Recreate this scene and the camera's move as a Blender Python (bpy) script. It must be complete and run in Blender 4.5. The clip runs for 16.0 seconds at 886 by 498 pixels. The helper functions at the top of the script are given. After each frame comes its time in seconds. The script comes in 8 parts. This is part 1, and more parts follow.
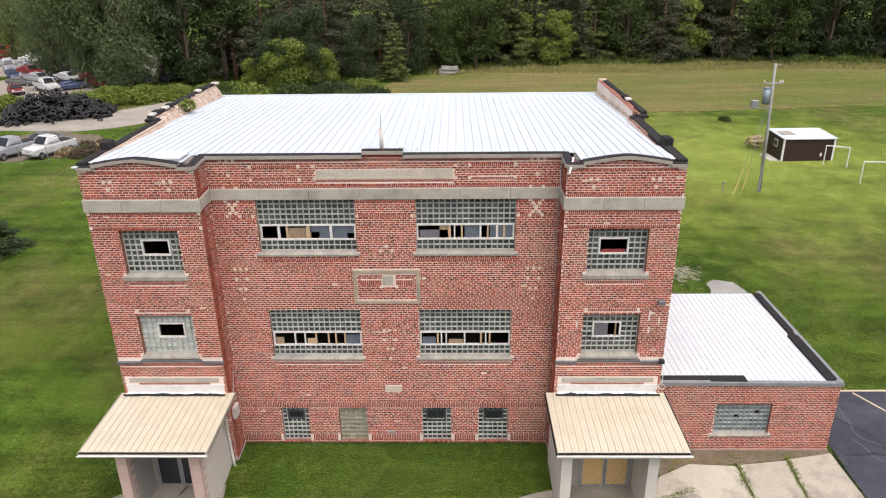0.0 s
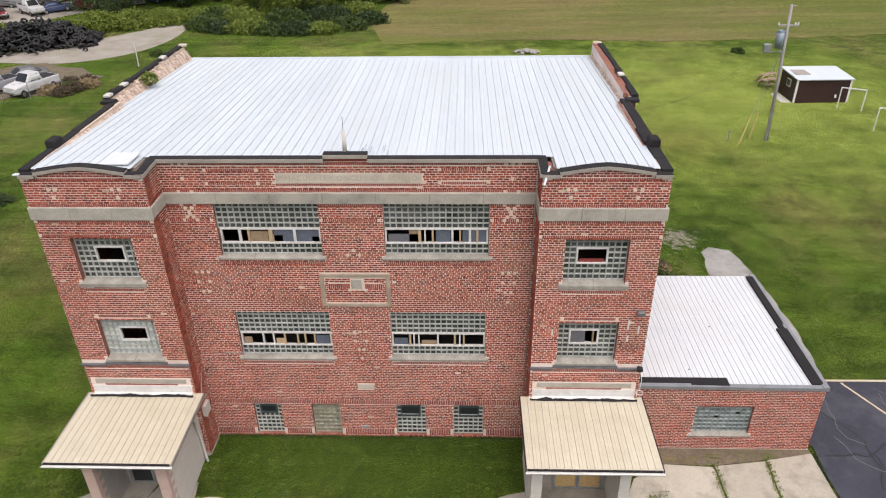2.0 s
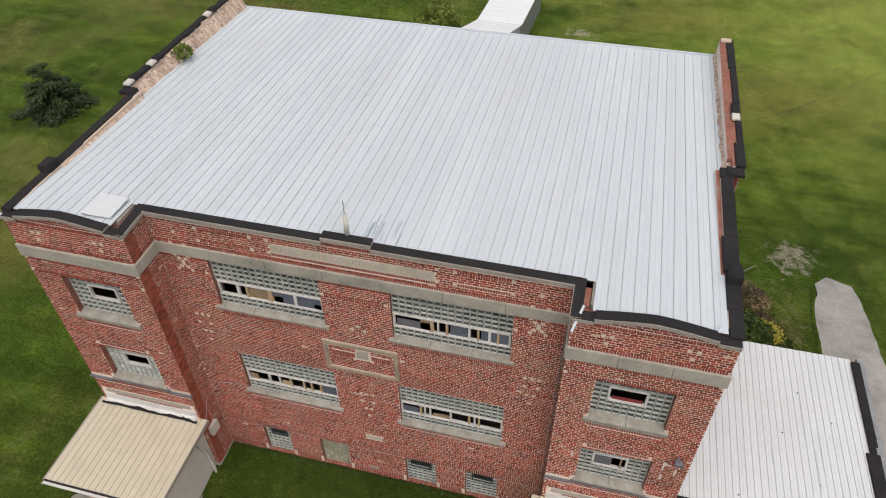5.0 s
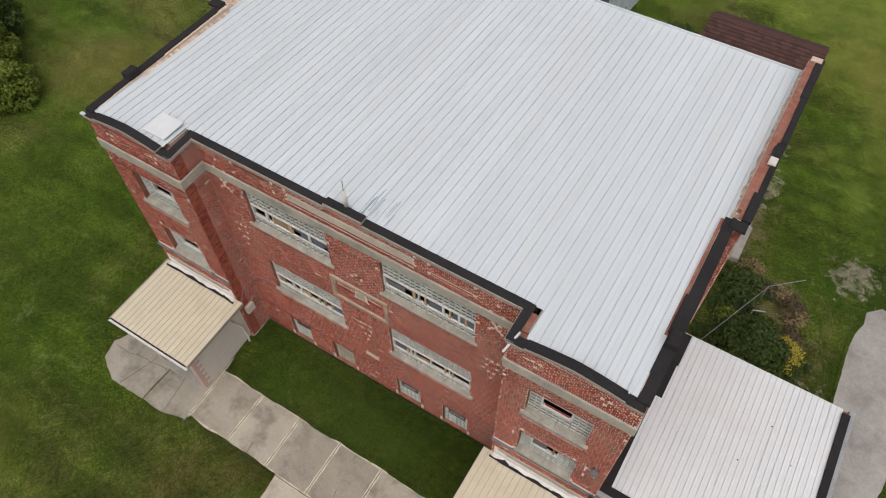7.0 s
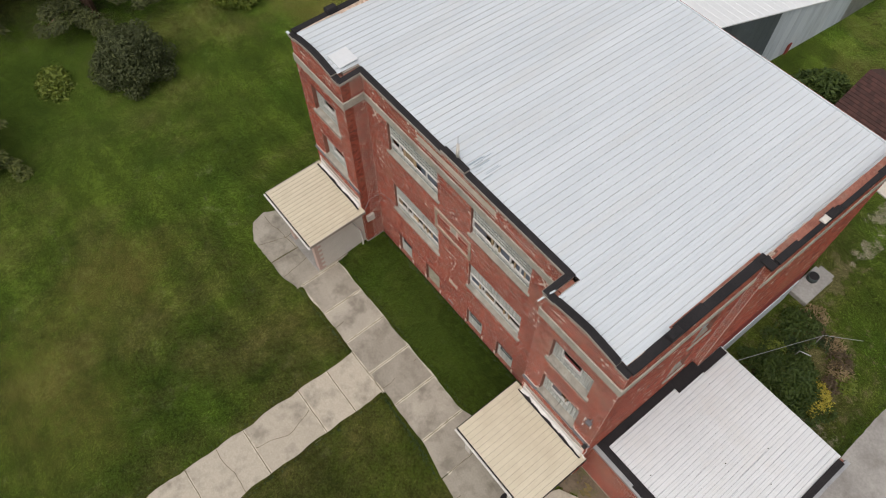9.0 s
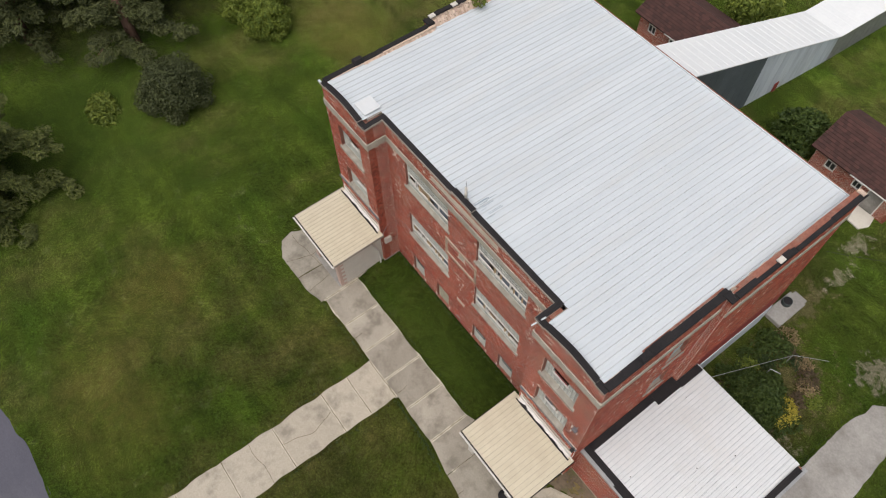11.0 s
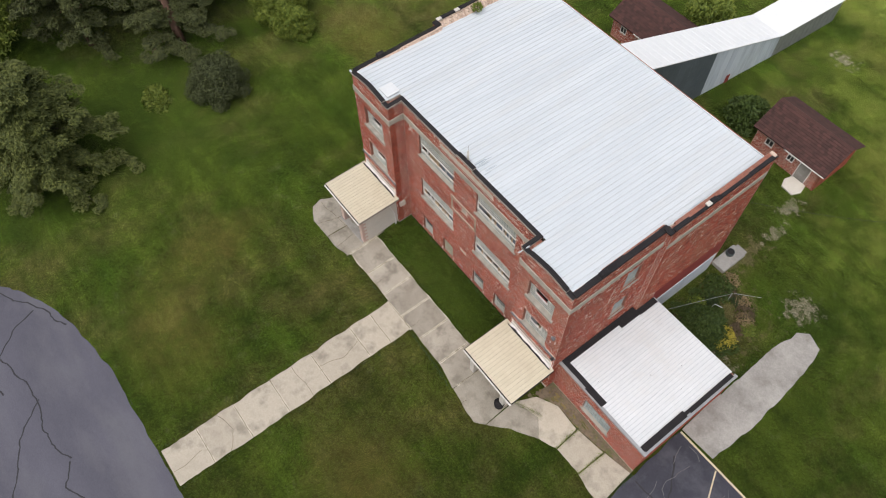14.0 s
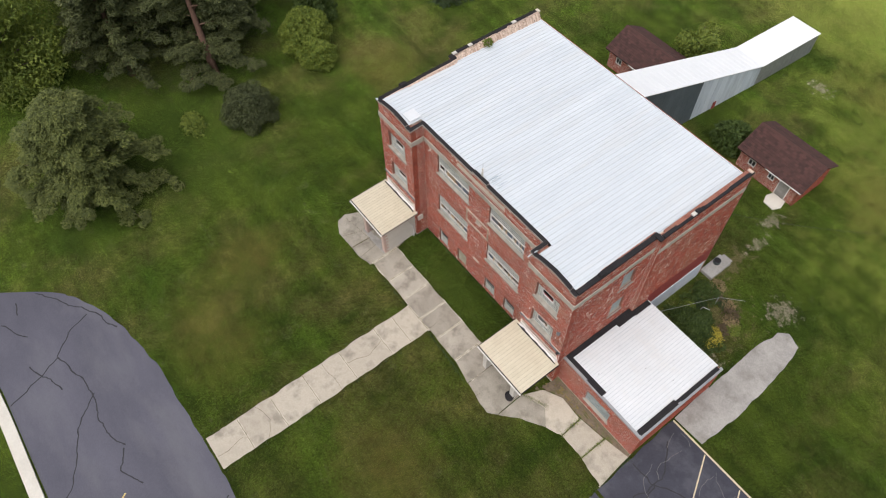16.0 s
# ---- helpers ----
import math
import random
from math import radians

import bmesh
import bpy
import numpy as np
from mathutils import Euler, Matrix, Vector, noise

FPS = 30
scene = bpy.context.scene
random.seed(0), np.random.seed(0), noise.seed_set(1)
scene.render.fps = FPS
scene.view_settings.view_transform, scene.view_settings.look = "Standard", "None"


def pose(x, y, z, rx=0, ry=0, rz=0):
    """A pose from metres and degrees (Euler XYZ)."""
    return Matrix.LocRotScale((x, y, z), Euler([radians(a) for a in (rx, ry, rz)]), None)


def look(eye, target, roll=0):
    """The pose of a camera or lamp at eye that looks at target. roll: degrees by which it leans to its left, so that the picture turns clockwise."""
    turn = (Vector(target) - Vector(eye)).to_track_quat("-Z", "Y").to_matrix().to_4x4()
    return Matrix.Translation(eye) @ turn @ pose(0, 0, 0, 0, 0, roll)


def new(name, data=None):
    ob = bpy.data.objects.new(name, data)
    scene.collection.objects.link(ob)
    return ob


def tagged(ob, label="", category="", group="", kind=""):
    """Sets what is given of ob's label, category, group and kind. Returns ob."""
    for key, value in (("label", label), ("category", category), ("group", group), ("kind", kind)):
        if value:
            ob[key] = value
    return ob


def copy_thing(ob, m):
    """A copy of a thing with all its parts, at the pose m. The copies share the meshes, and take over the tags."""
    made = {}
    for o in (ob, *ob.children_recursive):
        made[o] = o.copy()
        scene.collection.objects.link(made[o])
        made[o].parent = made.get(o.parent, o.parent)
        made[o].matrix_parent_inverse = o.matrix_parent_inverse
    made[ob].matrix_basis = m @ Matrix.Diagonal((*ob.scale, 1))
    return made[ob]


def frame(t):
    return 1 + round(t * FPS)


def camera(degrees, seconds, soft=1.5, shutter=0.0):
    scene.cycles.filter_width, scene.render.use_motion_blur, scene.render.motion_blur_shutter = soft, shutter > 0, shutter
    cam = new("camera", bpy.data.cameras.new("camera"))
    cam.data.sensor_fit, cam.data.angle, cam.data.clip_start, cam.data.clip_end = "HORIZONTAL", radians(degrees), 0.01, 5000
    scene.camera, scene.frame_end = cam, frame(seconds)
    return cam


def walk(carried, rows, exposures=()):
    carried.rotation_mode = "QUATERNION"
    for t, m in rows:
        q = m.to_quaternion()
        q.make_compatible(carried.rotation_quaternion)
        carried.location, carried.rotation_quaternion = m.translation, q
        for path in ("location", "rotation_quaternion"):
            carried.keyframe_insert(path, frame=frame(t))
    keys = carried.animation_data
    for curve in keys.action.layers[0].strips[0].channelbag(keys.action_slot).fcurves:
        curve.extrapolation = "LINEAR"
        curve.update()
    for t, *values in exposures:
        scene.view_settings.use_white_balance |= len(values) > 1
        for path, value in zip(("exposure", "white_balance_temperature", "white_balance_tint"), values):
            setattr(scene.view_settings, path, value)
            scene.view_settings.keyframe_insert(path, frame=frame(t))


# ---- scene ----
cam = camera(64.6, 16.0, soft=1.1)
PATH = [
    (0, (2.499, -22.112, 18.143), (2.461, -20.267, 17.373), -0.7),
    (0.5, (2.708, -21.619, 18.715), (2.67, -19.776, 17.939), -0.8),
    (1, (3.046, -21.075, 19.31), (3.003, -19.245, 18.505), -0.9),
    (1.5, (3.416, -20.321, 19.874), (3.373, -18.536, 18.973), -0.9),
    (2, (3.812, -19.457, 20.499), (3.747, -17.726, 19.5), -0.9),
    (2.5, (4.152, -18.461, 21.131), (4.033, -16.768, 20.073), -0.9),
    (3, (4.435, -17.243, 21.783), (4.263, -15.577, 20.69), -0.9),
    (3.5, (4.64, -15.922, 22.392), (4.417, -14.287, 21.262), -0.8),
    (4, (4.882, -14.458, 23.009), (4.613, -12.882, 21.808), -0.9),
    (6.5, (8.531, -8.55, 27.318), (7.974, -7.459, 25.738), -0.6),
    (7, (9.327, -8.217, 28.395), (8.714, -7.248, 26.756), -0.7),
    (7.5, (10.148, -8.236, 29.483), (9.483, -7.373, 27.806), -0.6),
    (8, (11.137, -8.502, 30.473), (10.408, -7.726, 28.779), -0.7),
    (8.5, (12.1, -8.932, 31.534), (11.31, -8.24, 29.832), -1.0),
    (9, (12.769, -9.424, 32.563), (11.939, -8.781, 30.861), -0.7),
    (9.5, (13.331, -9.717, 33.582), (12.48, -9.096, 31.882), -0.8),
    (10, (13.39, -9.616, 34.692), (12.539, -9.005, 32.989), -1.3),
    (12.5, (15.65, -12.012, 39.665), (14.807, -11.386, 37.963), -0.8),
    (13, (16.767, -12.994, 40.694), (15.925, -12.365, 38.992), -0.8),
    (13.5, (17.996, -13.868, 41.667), (17.15, -13.242, 39.967), -0.9),
    (14, (19.077, -14.782, 42.621), (18.228, -14.151, 40.924), -0.8),
    (14.5, (19.964, -15.7, 43.497), (19.108, -15.062, 41.805), -0.7),
    (15, (20.539, -16.42, 44.531), (19.674, -15.775, 42.847), -0.8),
    (15.5, (21.054, -17.147, 45.541), (20.175, -16.494, 43.867), -0.9),
    (16, (21.419, -17.943, 46.392), (20.523, -17.275, 44.734), -0.8),
]
EXPOSURES = [(0.0, 0.66, 6600, 14), (1.5, 0.54, 6600, 14), (4.0, 0.16, 6700, 12), (6.5, -0.03, 6800, 11), (10.0, 0.06, 6800, 11), (12.5, 0.18, 6700, 11), (16.0, 0.34, 6600, 11.5)]
walk(cam, [(t, look(eye, target, roll)) for t, eye, target, roll in PATH], EXPOSURES)
SKY, SUN = 0.10, 1.85


from mathutils.geometry import tessellate_polygon

# ---- light ----
world = bpy.data.worlds.new("overcast_sky")
scene.world = world
world.use_nodes = True
wn, wl = world.node_tree.nodes, world.node_tree.links
sky = wn.new("ShaderNodeTexSky")
sky.sky_type = "NISHITA"
sky.sun_disc = False
sky.sun_elevation, sky.sun_rotation = radians(66), radians(158)
sky.air_density, sky.dust_density = 1.0, 4.0
grey = wn.new("ShaderNodeHueSaturation")
grey.inputs["Saturation"].default_value = 0.6
wl.new(sky.outputs[0], grey.inputs["Color"])
wl.new(grey.outputs[0], wn["Background"].inputs["Color"])
wn["Background"].inputs["Strength"].default_value = SKY
sun = new("sun", bpy.data.lights.new("sun", "SUN"))
sun.data.energy, sun.data.angle, sun.data.color = SUN, radians(84), (1.0, 0.975, 0.94)
sun.matrix_world = look((10, -25, 60), (0, 0, 0))

# ---- materials ----


def material(name, dark, light, scale=1.0, rough=0.8, metal=0.0, bump=0.2, fine=12.0, piece=0.0, stain=None, stain_scale=0.3, stain_amount=0.5,
             stretch=(1, 1, 1), obj_random=0.0, transmission=0.0, detail=6.0, bump_distance=0.02):
    """Two tones mixed by noise at two scales in world metres, random tone per piece, stains and fine relief."""
    m = bpy.data.materials.new(name)
    m.use_nodes = True
    n, l = m.node_tree.nodes, m.node_tree.links
    bsdf = n["Principled BSDF"]
    geo = n.new("ShaderNodeNewGeometry")
    vec = geo.outputs["Position"]
    if stretch != (1, 1, 1):
        mp = n.new("ShaderNodeMapping")
        mp.inputs["Scale"].default_value = stretch
        l.new(vec, mp.inputs["Vector"])
        vec = mp.outputs[0]

    def noise_at(s, d=4.0, r=0.6):
        t = n.new("ShaderNodeTexNoise")
        t.inputs["Scale"].default_value, t.inputs["Detail"].default_value, t.inputs["Roughness"].default_value = s, d, r
        l.new(vec, t.inputs["Vector"])
        return t.outputs["Fac"]

    def math_node(op, a, b, clamp=False):
        k = n.new("ShaderNodeMath")
        k.operation, k.use_clamp = op, clamp
        for i, v in enumerate((a, b)):
            if isinstance(v, (int, float)):
                k.inputs[i].default_value = v
            else:
                l.new(v, k.inputs[i])
        return k.outputs[0]

    fac = math_node("ADD", math_node("MULTIPLY", noise_at(scale, detail), 0.6), math_node("MULTIPLY", noise_at(fine, 3.0), 0.4))
    fac = math_node("SUBTRACT", math_node("MULTIPLY", fac, 2.4), 0.7)
    if piece:
        fac = math_node("ADD", math_node("MULTIPLY", fac, 1 - piece), math_node("MULTIPLY", geo.outputs["Random Per Island"], piece))
    if obj_random:
        info = n.new("ShaderNodeObjectInfo")
        fac = math_node("ADD", math_node("MULTIPLY", fac, 1 - obj_random), math_node("MULTIPLY", info.outputs["Random"], obj_random))
    fac = math_node("MAXIMUM", math_node("MINIMUM", fac, 1.0), 0.0)
    mix = n.new("ShaderNodeMix")
    mix.data_type = "RGBA"
    l.new(fac, mix.inputs["Factor"])
    mix.inputs["A"].default_value, mix.inputs["B"].default_value = (*dark, 1), (*light, 1)
    out = mix.outputs["Result"]
    if stain:
        f = math_node("MULTIPLY", math_node("SUBTRACT", noise_at(stain_scale, 8.0, 0.65), 0.5), 6.0, True)
        f = math_node("MULTIPLY", f, stain_amount)
        mx = n.new("ShaderNodeMix")
        mx.data_type = "RGBA"
        l.new(f, mx.inputs["Factor"])
        l.new(out, mx.inputs["A"])
        mx.inputs["B"].default_value = (*stain, 1)
        out = mx.outputs["Result"]
    l.new(out, bsdf.inputs["Base Color"])
    bsdf.inputs["Roughness"].default_value, bsdf.inputs["Metallic"].default_value = rough, metal
    bsdf.inputs["Transmission Weight"].default_value = transmission
    if bump:
        b = n.new("ShaderNodeBump")
        b.inputs["Strength"].default_value, b.inputs["Distance"].default_value = bump, bump_distance
        l.new(noise_at(fine * 2.0, 4.0), b.inputs["Height"])
        l.new(b.outputs[0], bsdf.inputs["Normal"])
    return m


BRICK = material("red_brick", (0.085, 0.017, 0.012), (0.54, 0.118, 0.066), 0.8, 0.85, piece=0.65, fine=30, stain=(0.32, 0.165, 0.10), stain_scale=0.3, stain_amount=0.5)
REVEAL = material("weathered_brick_reveal", (0.16, 0.05, 0.035), (0.40, 0.17, 0.12), 3.0, 0.9, fine=16, stain=(0.30, 0.22, 0.18), stain_scale=2.0, stain_amount=0.6)
BRICK_DARK = material("dark_red_soldier_brick", (0.14, 0.028, 0.021), (0.42, 0.095, 0.064), 0.8, 0.85, piece=0.6, fine=30)
MORTAR = material("pale_mortar", (0.74, 0.59, 0.51), (0.92, 0.81, 0.73), 0.7, 0.95, fine=25, stain=(0.50, 0.36, 0.30), stain_scale=0.5, stain_amount=0.5)
SPALLED = material("spalled_pink_brick", (0.38, 0.24, 0.17), (0.84, 0.70, 0.58), 4.0, 0.95, bump=0.9, fine=8, piece=0.5, bump_distance=0.05)
STONE = material("weathered_limestone", (0.29, 0.265, 0.22), (0.56, 0.52, 0.45), 2.2, 0.9, fine=22, stain=(0.17, 0.165, 0.145), stain_scale=1.1, stain_amount=0.7)
SILL_STONE = material("bleached_sill_stone", (0.23, 0.21, 0.175), (0.47, 0.44, 0.385), 2.6, 0.9, fine=16, stain=(0.24, 0.23, 0.20), stain_scale=1.6, stain_amount=0.7)
PALE_STONE = material("pale_limestone_panel", (0.50, 0.43, 0.35), (0.66, 0.59, 0.50), 1.0, 0.9, fine=18, stain=(0.36, 0.30, 0.24), stain_scale=0.9)
CARVED = material("worn_carved_stone", (0.36, 0.32, 0.27), (0.56, 0.50, 0.43), 3.0, 0.9, fine=18)
TERRACOTTA = material("pink_cream_terracotta", (0.64, 0.50, 0.41), (0.84, 0.73, 0.63), 2.0, 0.85, fine=22, piece=0.4)
TAN_STONE = material("tan_sandstone", (0.30, 0.23, 0.17), (0.50, 0.40, 0.31), 2.5, 0.9, fine=20, stain=(0.22, 0.19, 0.16), stain_scale=1.5, stain_amount=0.5)
LEAD = material("dark_lead_sheet", (0.10, 0.10, 0.115), (0.22, 0.22, 0.235), 2.5, 0.55, 0.2, fine=14)
SLATE = material("blue_grey_board", (0.07, 0.085, 0.115), (0.14, 0.16, 0.20), 1.5, 0.7, fine=8)
COPING = material("grey_coping", (0.26, 0.23, 0.20), (0.42, 0.38, 0.33), 1.5, 0.9, fine=16)
MEMBRANE = material("black_roof_membrane", (0.008, 0.007, 0.009), (0.026, 0.023, 0.024), 1.2, 0.95, fine=14, bump=0.4)
WHITE_METAL = material("white_sheet_metal", (0.53, 0.58, 0.62), (0.655, 0.70, 0.735), 0.35, 0.65, fine=4, bump=0.05, obj_random=0.25, stain=(0.56, 0.55, 0.52), stain_scale=0.5, stain_amount=0.3, stretch=(1.6, 0.25, 1))
WHITE_METAL.node_tree.nodes["Principled BSDF"].inputs["Specular IOR Level"].default_value = 0.15
BRIGHT_METAL = material("bright_white_sheet_metal", (0.61, 0.64, 0.66), (0.74, 0.76, 0.78), 0.35, 0.6, fine=4, bump=0.05, obj_random=0.2, stain=(0.60, 0.59, 0.56), stain_scale=0.6, stain_amount=0.3)
RIB = material("dirty_seam_metal", (0.45, 0.48, 0.51), (0.60, 0.63, 0.66), 0.6, 0.5, fine=6, bump=0.05)
CREAM_METAL = material("cream_sheet_metal", (0.53, 0.475, 0.355), (0.66, 0.605, 0.475), 0.5, 0.5, fine=5, bump=0.05, obj_random=0.25, stain=(0.47, 0.41, 0.30), stain_scale=0.7, stain_amount=0.45)
CREAM_SEAM = material("dirty_cream_seam", (0.34, 0.30, 0.22), (0.50, 0.445, 0.34), 1.5, 0.6, fine=9, bump=0.05)
GREY_METAL = material("weathered_corrugated_metal", (0.20, 0.26, 0.31), (0.50, 0.57, 0.62), 0.5, 0.5, 0.3, fine=3, obj_random=0.5, bump=0.1)
DARK_METAL = material("dark_green_grey_metal", (0.045, 0.06, 0.06), (0.09, 0.11, 0.11), 0.5, 0.55, 0.2, fine=3, bump=0.1)
GALVANISED = material("galvanised_metal", (0.25, 0.26, 0.27), (0.45, 0.46, 0.47), 2.0, 0.45, 0.5, fine=12, bump=0.1)
PALE_CORRUGATED = material("pale_corrugated_panel", (0.46, 0.50, 0.55), (0.66, 0.70, 0.74), 1.0, 0.5, fine=6, obj_random=0.3)
WHITE_PAINT = material("peeling_white_paint", (0.62, 0.60, 0.57), (0.80, 0.79, 0.77), 2.0, 0.6, fine=14, stain=(0.40, 0.37, 0.33), stain_scale=2.2, stain_amount=0.4)
WHITE_BLOCK = material("white_painted_block", (0.50, 0.47, 0.42), (0.68, 0.65, 0.60), 1.6, 0.85, fine=14, piece=0.4)
PINK_BLOCK = material("pink_faced_stone", (0.42, 0.28, 0.24), (0.60, 0.46, 0.40), 1.6, 0.9, fine=12, piece=0.5)
GREY_BLOCK = material("grey_faced_stone", (0.22, 0.20, 0.18), (0.42, 0.40, 0.37), 1.6, 0.9, fine=12, piece=0.6)
WOOD = material("weathered_wood", (0.22, 0.15, 0.09), (0.42, 0.31, 0.20), 3.0, 0.8, fine=20, stretch=(1, 1, 0.2))
STUD = material("fresh_lumber", (0.40, 0.28, 0.155), (0.58, 0.44, 0.28), 3.0, 0.75, fine=20)
OSB = material("strand_board", (0.42, 0.25, 0.09), (0.74, 0.53, 0.26), 14.0, 0.8, fine=60, detail=2)
POLE_WOOD = material("grey_pole_wood", (0.24, 0.23, 0.225), (0.43, 0.415, 0.40), 3.0, 0.85, fine=25, stretch=(4, 4, 0.4))
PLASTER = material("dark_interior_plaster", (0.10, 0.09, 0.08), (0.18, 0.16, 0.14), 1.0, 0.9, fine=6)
BLOCK_RING = material("grey_green_glass_block", (0.34, 0.36, 0.33), (0.56, 0.57, 0.53), 1.5, 0.3, fine=10, obj_random=0.45, bump=0.05)
BLOCK_CORE = material("dark_glass_block_core", (0.020, 0.024, 0.026), (0.15, 0.16, 0.155), 2.0, 0.12, fine=8, obj_random=0.6, bump=0.1)
BLOCK_WHITE = material("frosted_white_glass_block", (0.44, 0.48, 0.46), (0.70, 0.73, 0.71), 1.5, 0.35, fine=10, obj_random=0.5, bump=0.05)
BLOCK_TAN = material("tan_glass_block", (0.26, 0.25, 0.19), (0.42, 0.40, 0.31), 1.5, 0.35, fine=10, obj_random=0.5, bump=0.05)
BLOCK_CLEAR = material("silvery_glass_block", (0.24, 0.28, 0.28), (0.40, 0.45, 0.44), 1.5, 0.2, fine=10, obj_random=0.4, bump=0.05)
BLOCK_DIM = material("dim_glass_block_core", (0.10, 0.125, 0.12), (0.27, 0.30, 0.285), 2.0, 0.15, fine=8, obj_random=0.6, bump=0.1)
CONCRETE = material("worn_concrete", (0.31, 0.275, 0.22), (0.58, 0.525, 0.435), 0.8, 0.92, fine=14, obj_random=0.3, stain=(0.21, 0.19, 0.15), stain_scale=0.8, stain_amount=0.75)
# CONCRETE again, darker and browner: the school's shade painted into the cross walk.
CROSS_CONCRETE = material("shaded_stained_concrete", (0.21, 0.19, 0.155), (0.46, 0.42, 0.355), 0.7, 0.92, fine=14, obj_random=0.35, stain=(0.17, 0.155, 0.125), stain_scale=0.9, stain_amount=0.75)
GREY_CONCRETE = material("grey_concrete", (0.23, 0.22, 0.205), (0.41, 0.395, 0.37), 0.6, 0.92, fine=9, stain=(0.17, 0.16, 0.14), stain_scale=0.8, stain_amount=0.5)
ASPHALT = material("worn_asphalt", (0.062, 0.062, 0.082), (0.115, 0.114, 0.145), 0.25, 0.85, fine=20, stain=(0.16, 0.16, 0.175), stain_scale=0.12, stain_amount=0.5, stretch=(0.5, 1.2, 1))
LOT_ASPHALT = material("dark_lot_asphalt", (0.024, 0.025, 0.036), (0.055, 0.056, 0.075), 0.6, 0.85, fine=22, stain=(0.10, 0.10, 0.115), stain_scale=0.5, stain_amount=0.5)
PALE_CRACK = material("dusty_open_crack", (0.11, 0.105, 0.10), (0.22, 0.21, 0.20), 3.0, 0.95, fine=20)
LINE_PAINT = material("faded_cream_line_paint", (0.48, 0.41, 0.27), (0.68, 0.59, 0.40), 3.0, 0.7, stain=(0.25, 0.24, 0.22), stain_scale=3)
WALK_CRACK = material("weedy_crack", (0.06, 0.055, 0.025), (0.17, 0.14, 0.08), 3.0, 0.98, fine=20)
CRACK = material("sealed_crack", (0.012, 0.012, 0.014), (0.025, 0.025, 0.03), 2.0, 0.7)
YELLOW = material("yellow_line_paint", (0.58, 0.42, 0.10), (0.74, 0.60, 0.28), 3.0, 0.7, stain=(0.3, 0.27, 0.18), stain_scale=3)
CURB = material("pale_curb_concrete", (0.52, 0.49, 0.43), (0.68, 0.65, 0.58), 0.8, 0.9, fine=9)
DIRT = material("bare_dirt", (0.085, 0.065, 0.045), (0.23, 0.18, 0.125), 1.0, 0.98, fine=7, bump=0.6, stain=(0.10, 0.12, 0.035), stain_scale=1.2, stain_amount=0.8)
GRAVEL = material("tan_gravel", (0.24, 0.21, 0.175), (0.42, 0.38, 0.33), 0.4, 0.98, fine=6, bump=0.6, stain=(0.15, 0.17, 0.06), stain_scale=0.25, stain_amount=0.35)
SAND = material("pale_sand", (0.22, 0.185, 0.12), (0.46, 0.40, 0.31), 2.4, 0.98, fine=7, bump=0.5, stain=(0.10, 0.12, 0.03), stain_scale=1.6, stain_amount=1.0)
SHINGLE = material("brown_shingle", (0.034, 0.017, 0.015), (0.095, 0.042, 0.036), 1.0, 0.9, piece=0.6, fine=20)
TIMBER_BROWN = material("dark_brown_siding", (0.030, 0.012, 0.011), (0.055, 0.022, 0.02), 1.0, 0.6, fine=20)
TRIM = material("white_trim", (0.70, 0.69, 0.67), (0.82, 0.81, 0.79), 2.0, 0.6, fine=15)
RUBBER = material("tyre_rubber", (0.010, 0.010, 0.011), (0.035, 0.034, 0.034), 3.0, 0.7, fine=20, obj_random=0.4)
CHROME = material("dull_chrome", (0.40, 0.40, 0.40), (0.60, 0.60, 0.60), 3.0, 0.3, 0.9, bump=0)
DARK_GLASS = material("dark_window_glass", (0.012, 0.016, 0.018), (0.03, 0.035, 0.04), 2.0, 0.3, bump=0)
GREY_CURTAIN = material("grey_tarp", (0.10, 0.10, 0.11), (0.17, 0.17, 0.19), 2.0, 0.8, fine=12)
RED_PAINT = material("red_painted_masonry", (0.20, 0.028, 0.025), (0.32, 0.06, 0.05), 1.0, 0.8, fine=12)
BARK = material("tree_bark", (0.06, 0.042, 0.03), (0.16, 0.12, 0.09), 4.0, 0.95, bump=0.8, fine=14, stretch=(1, 1, 0.25))
PINE_BARK = material("reddish_pine_bark", (0.10, 0.055, 0.04), (0.24, 0.14, 0.10), 4.0, 0.95, bump=0.8, fine=14, stretch=(1, 1, 0.25))


def foliage(name, dark, light):
    m = material(name, dark, light, 0.5, 0.65, piece=0.6, fine=2.5, bump=0)
    n, l = m.node_tree.nodes, m.node_tree.links
    bsdf, out = n["Principled BSDF"], n["Material Output"]
    tr, mixer = n.new("ShaderNodeBsdfTranslucent"), n.new("ShaderNodeMixShader")
    l.new(bsdf.inputs["Base Color"].links[0].from_socket, tr.inputs["Color"])
    mixer.inputs[0].default_value = 0.25
    l.new(bsdf.outputs[0], mixer.inputs[1])
    l.new(tr.outputs[0], mixer.inputs[2])
    l.new(mixer.outputs[0], out.inputs["Surface"])
    return m


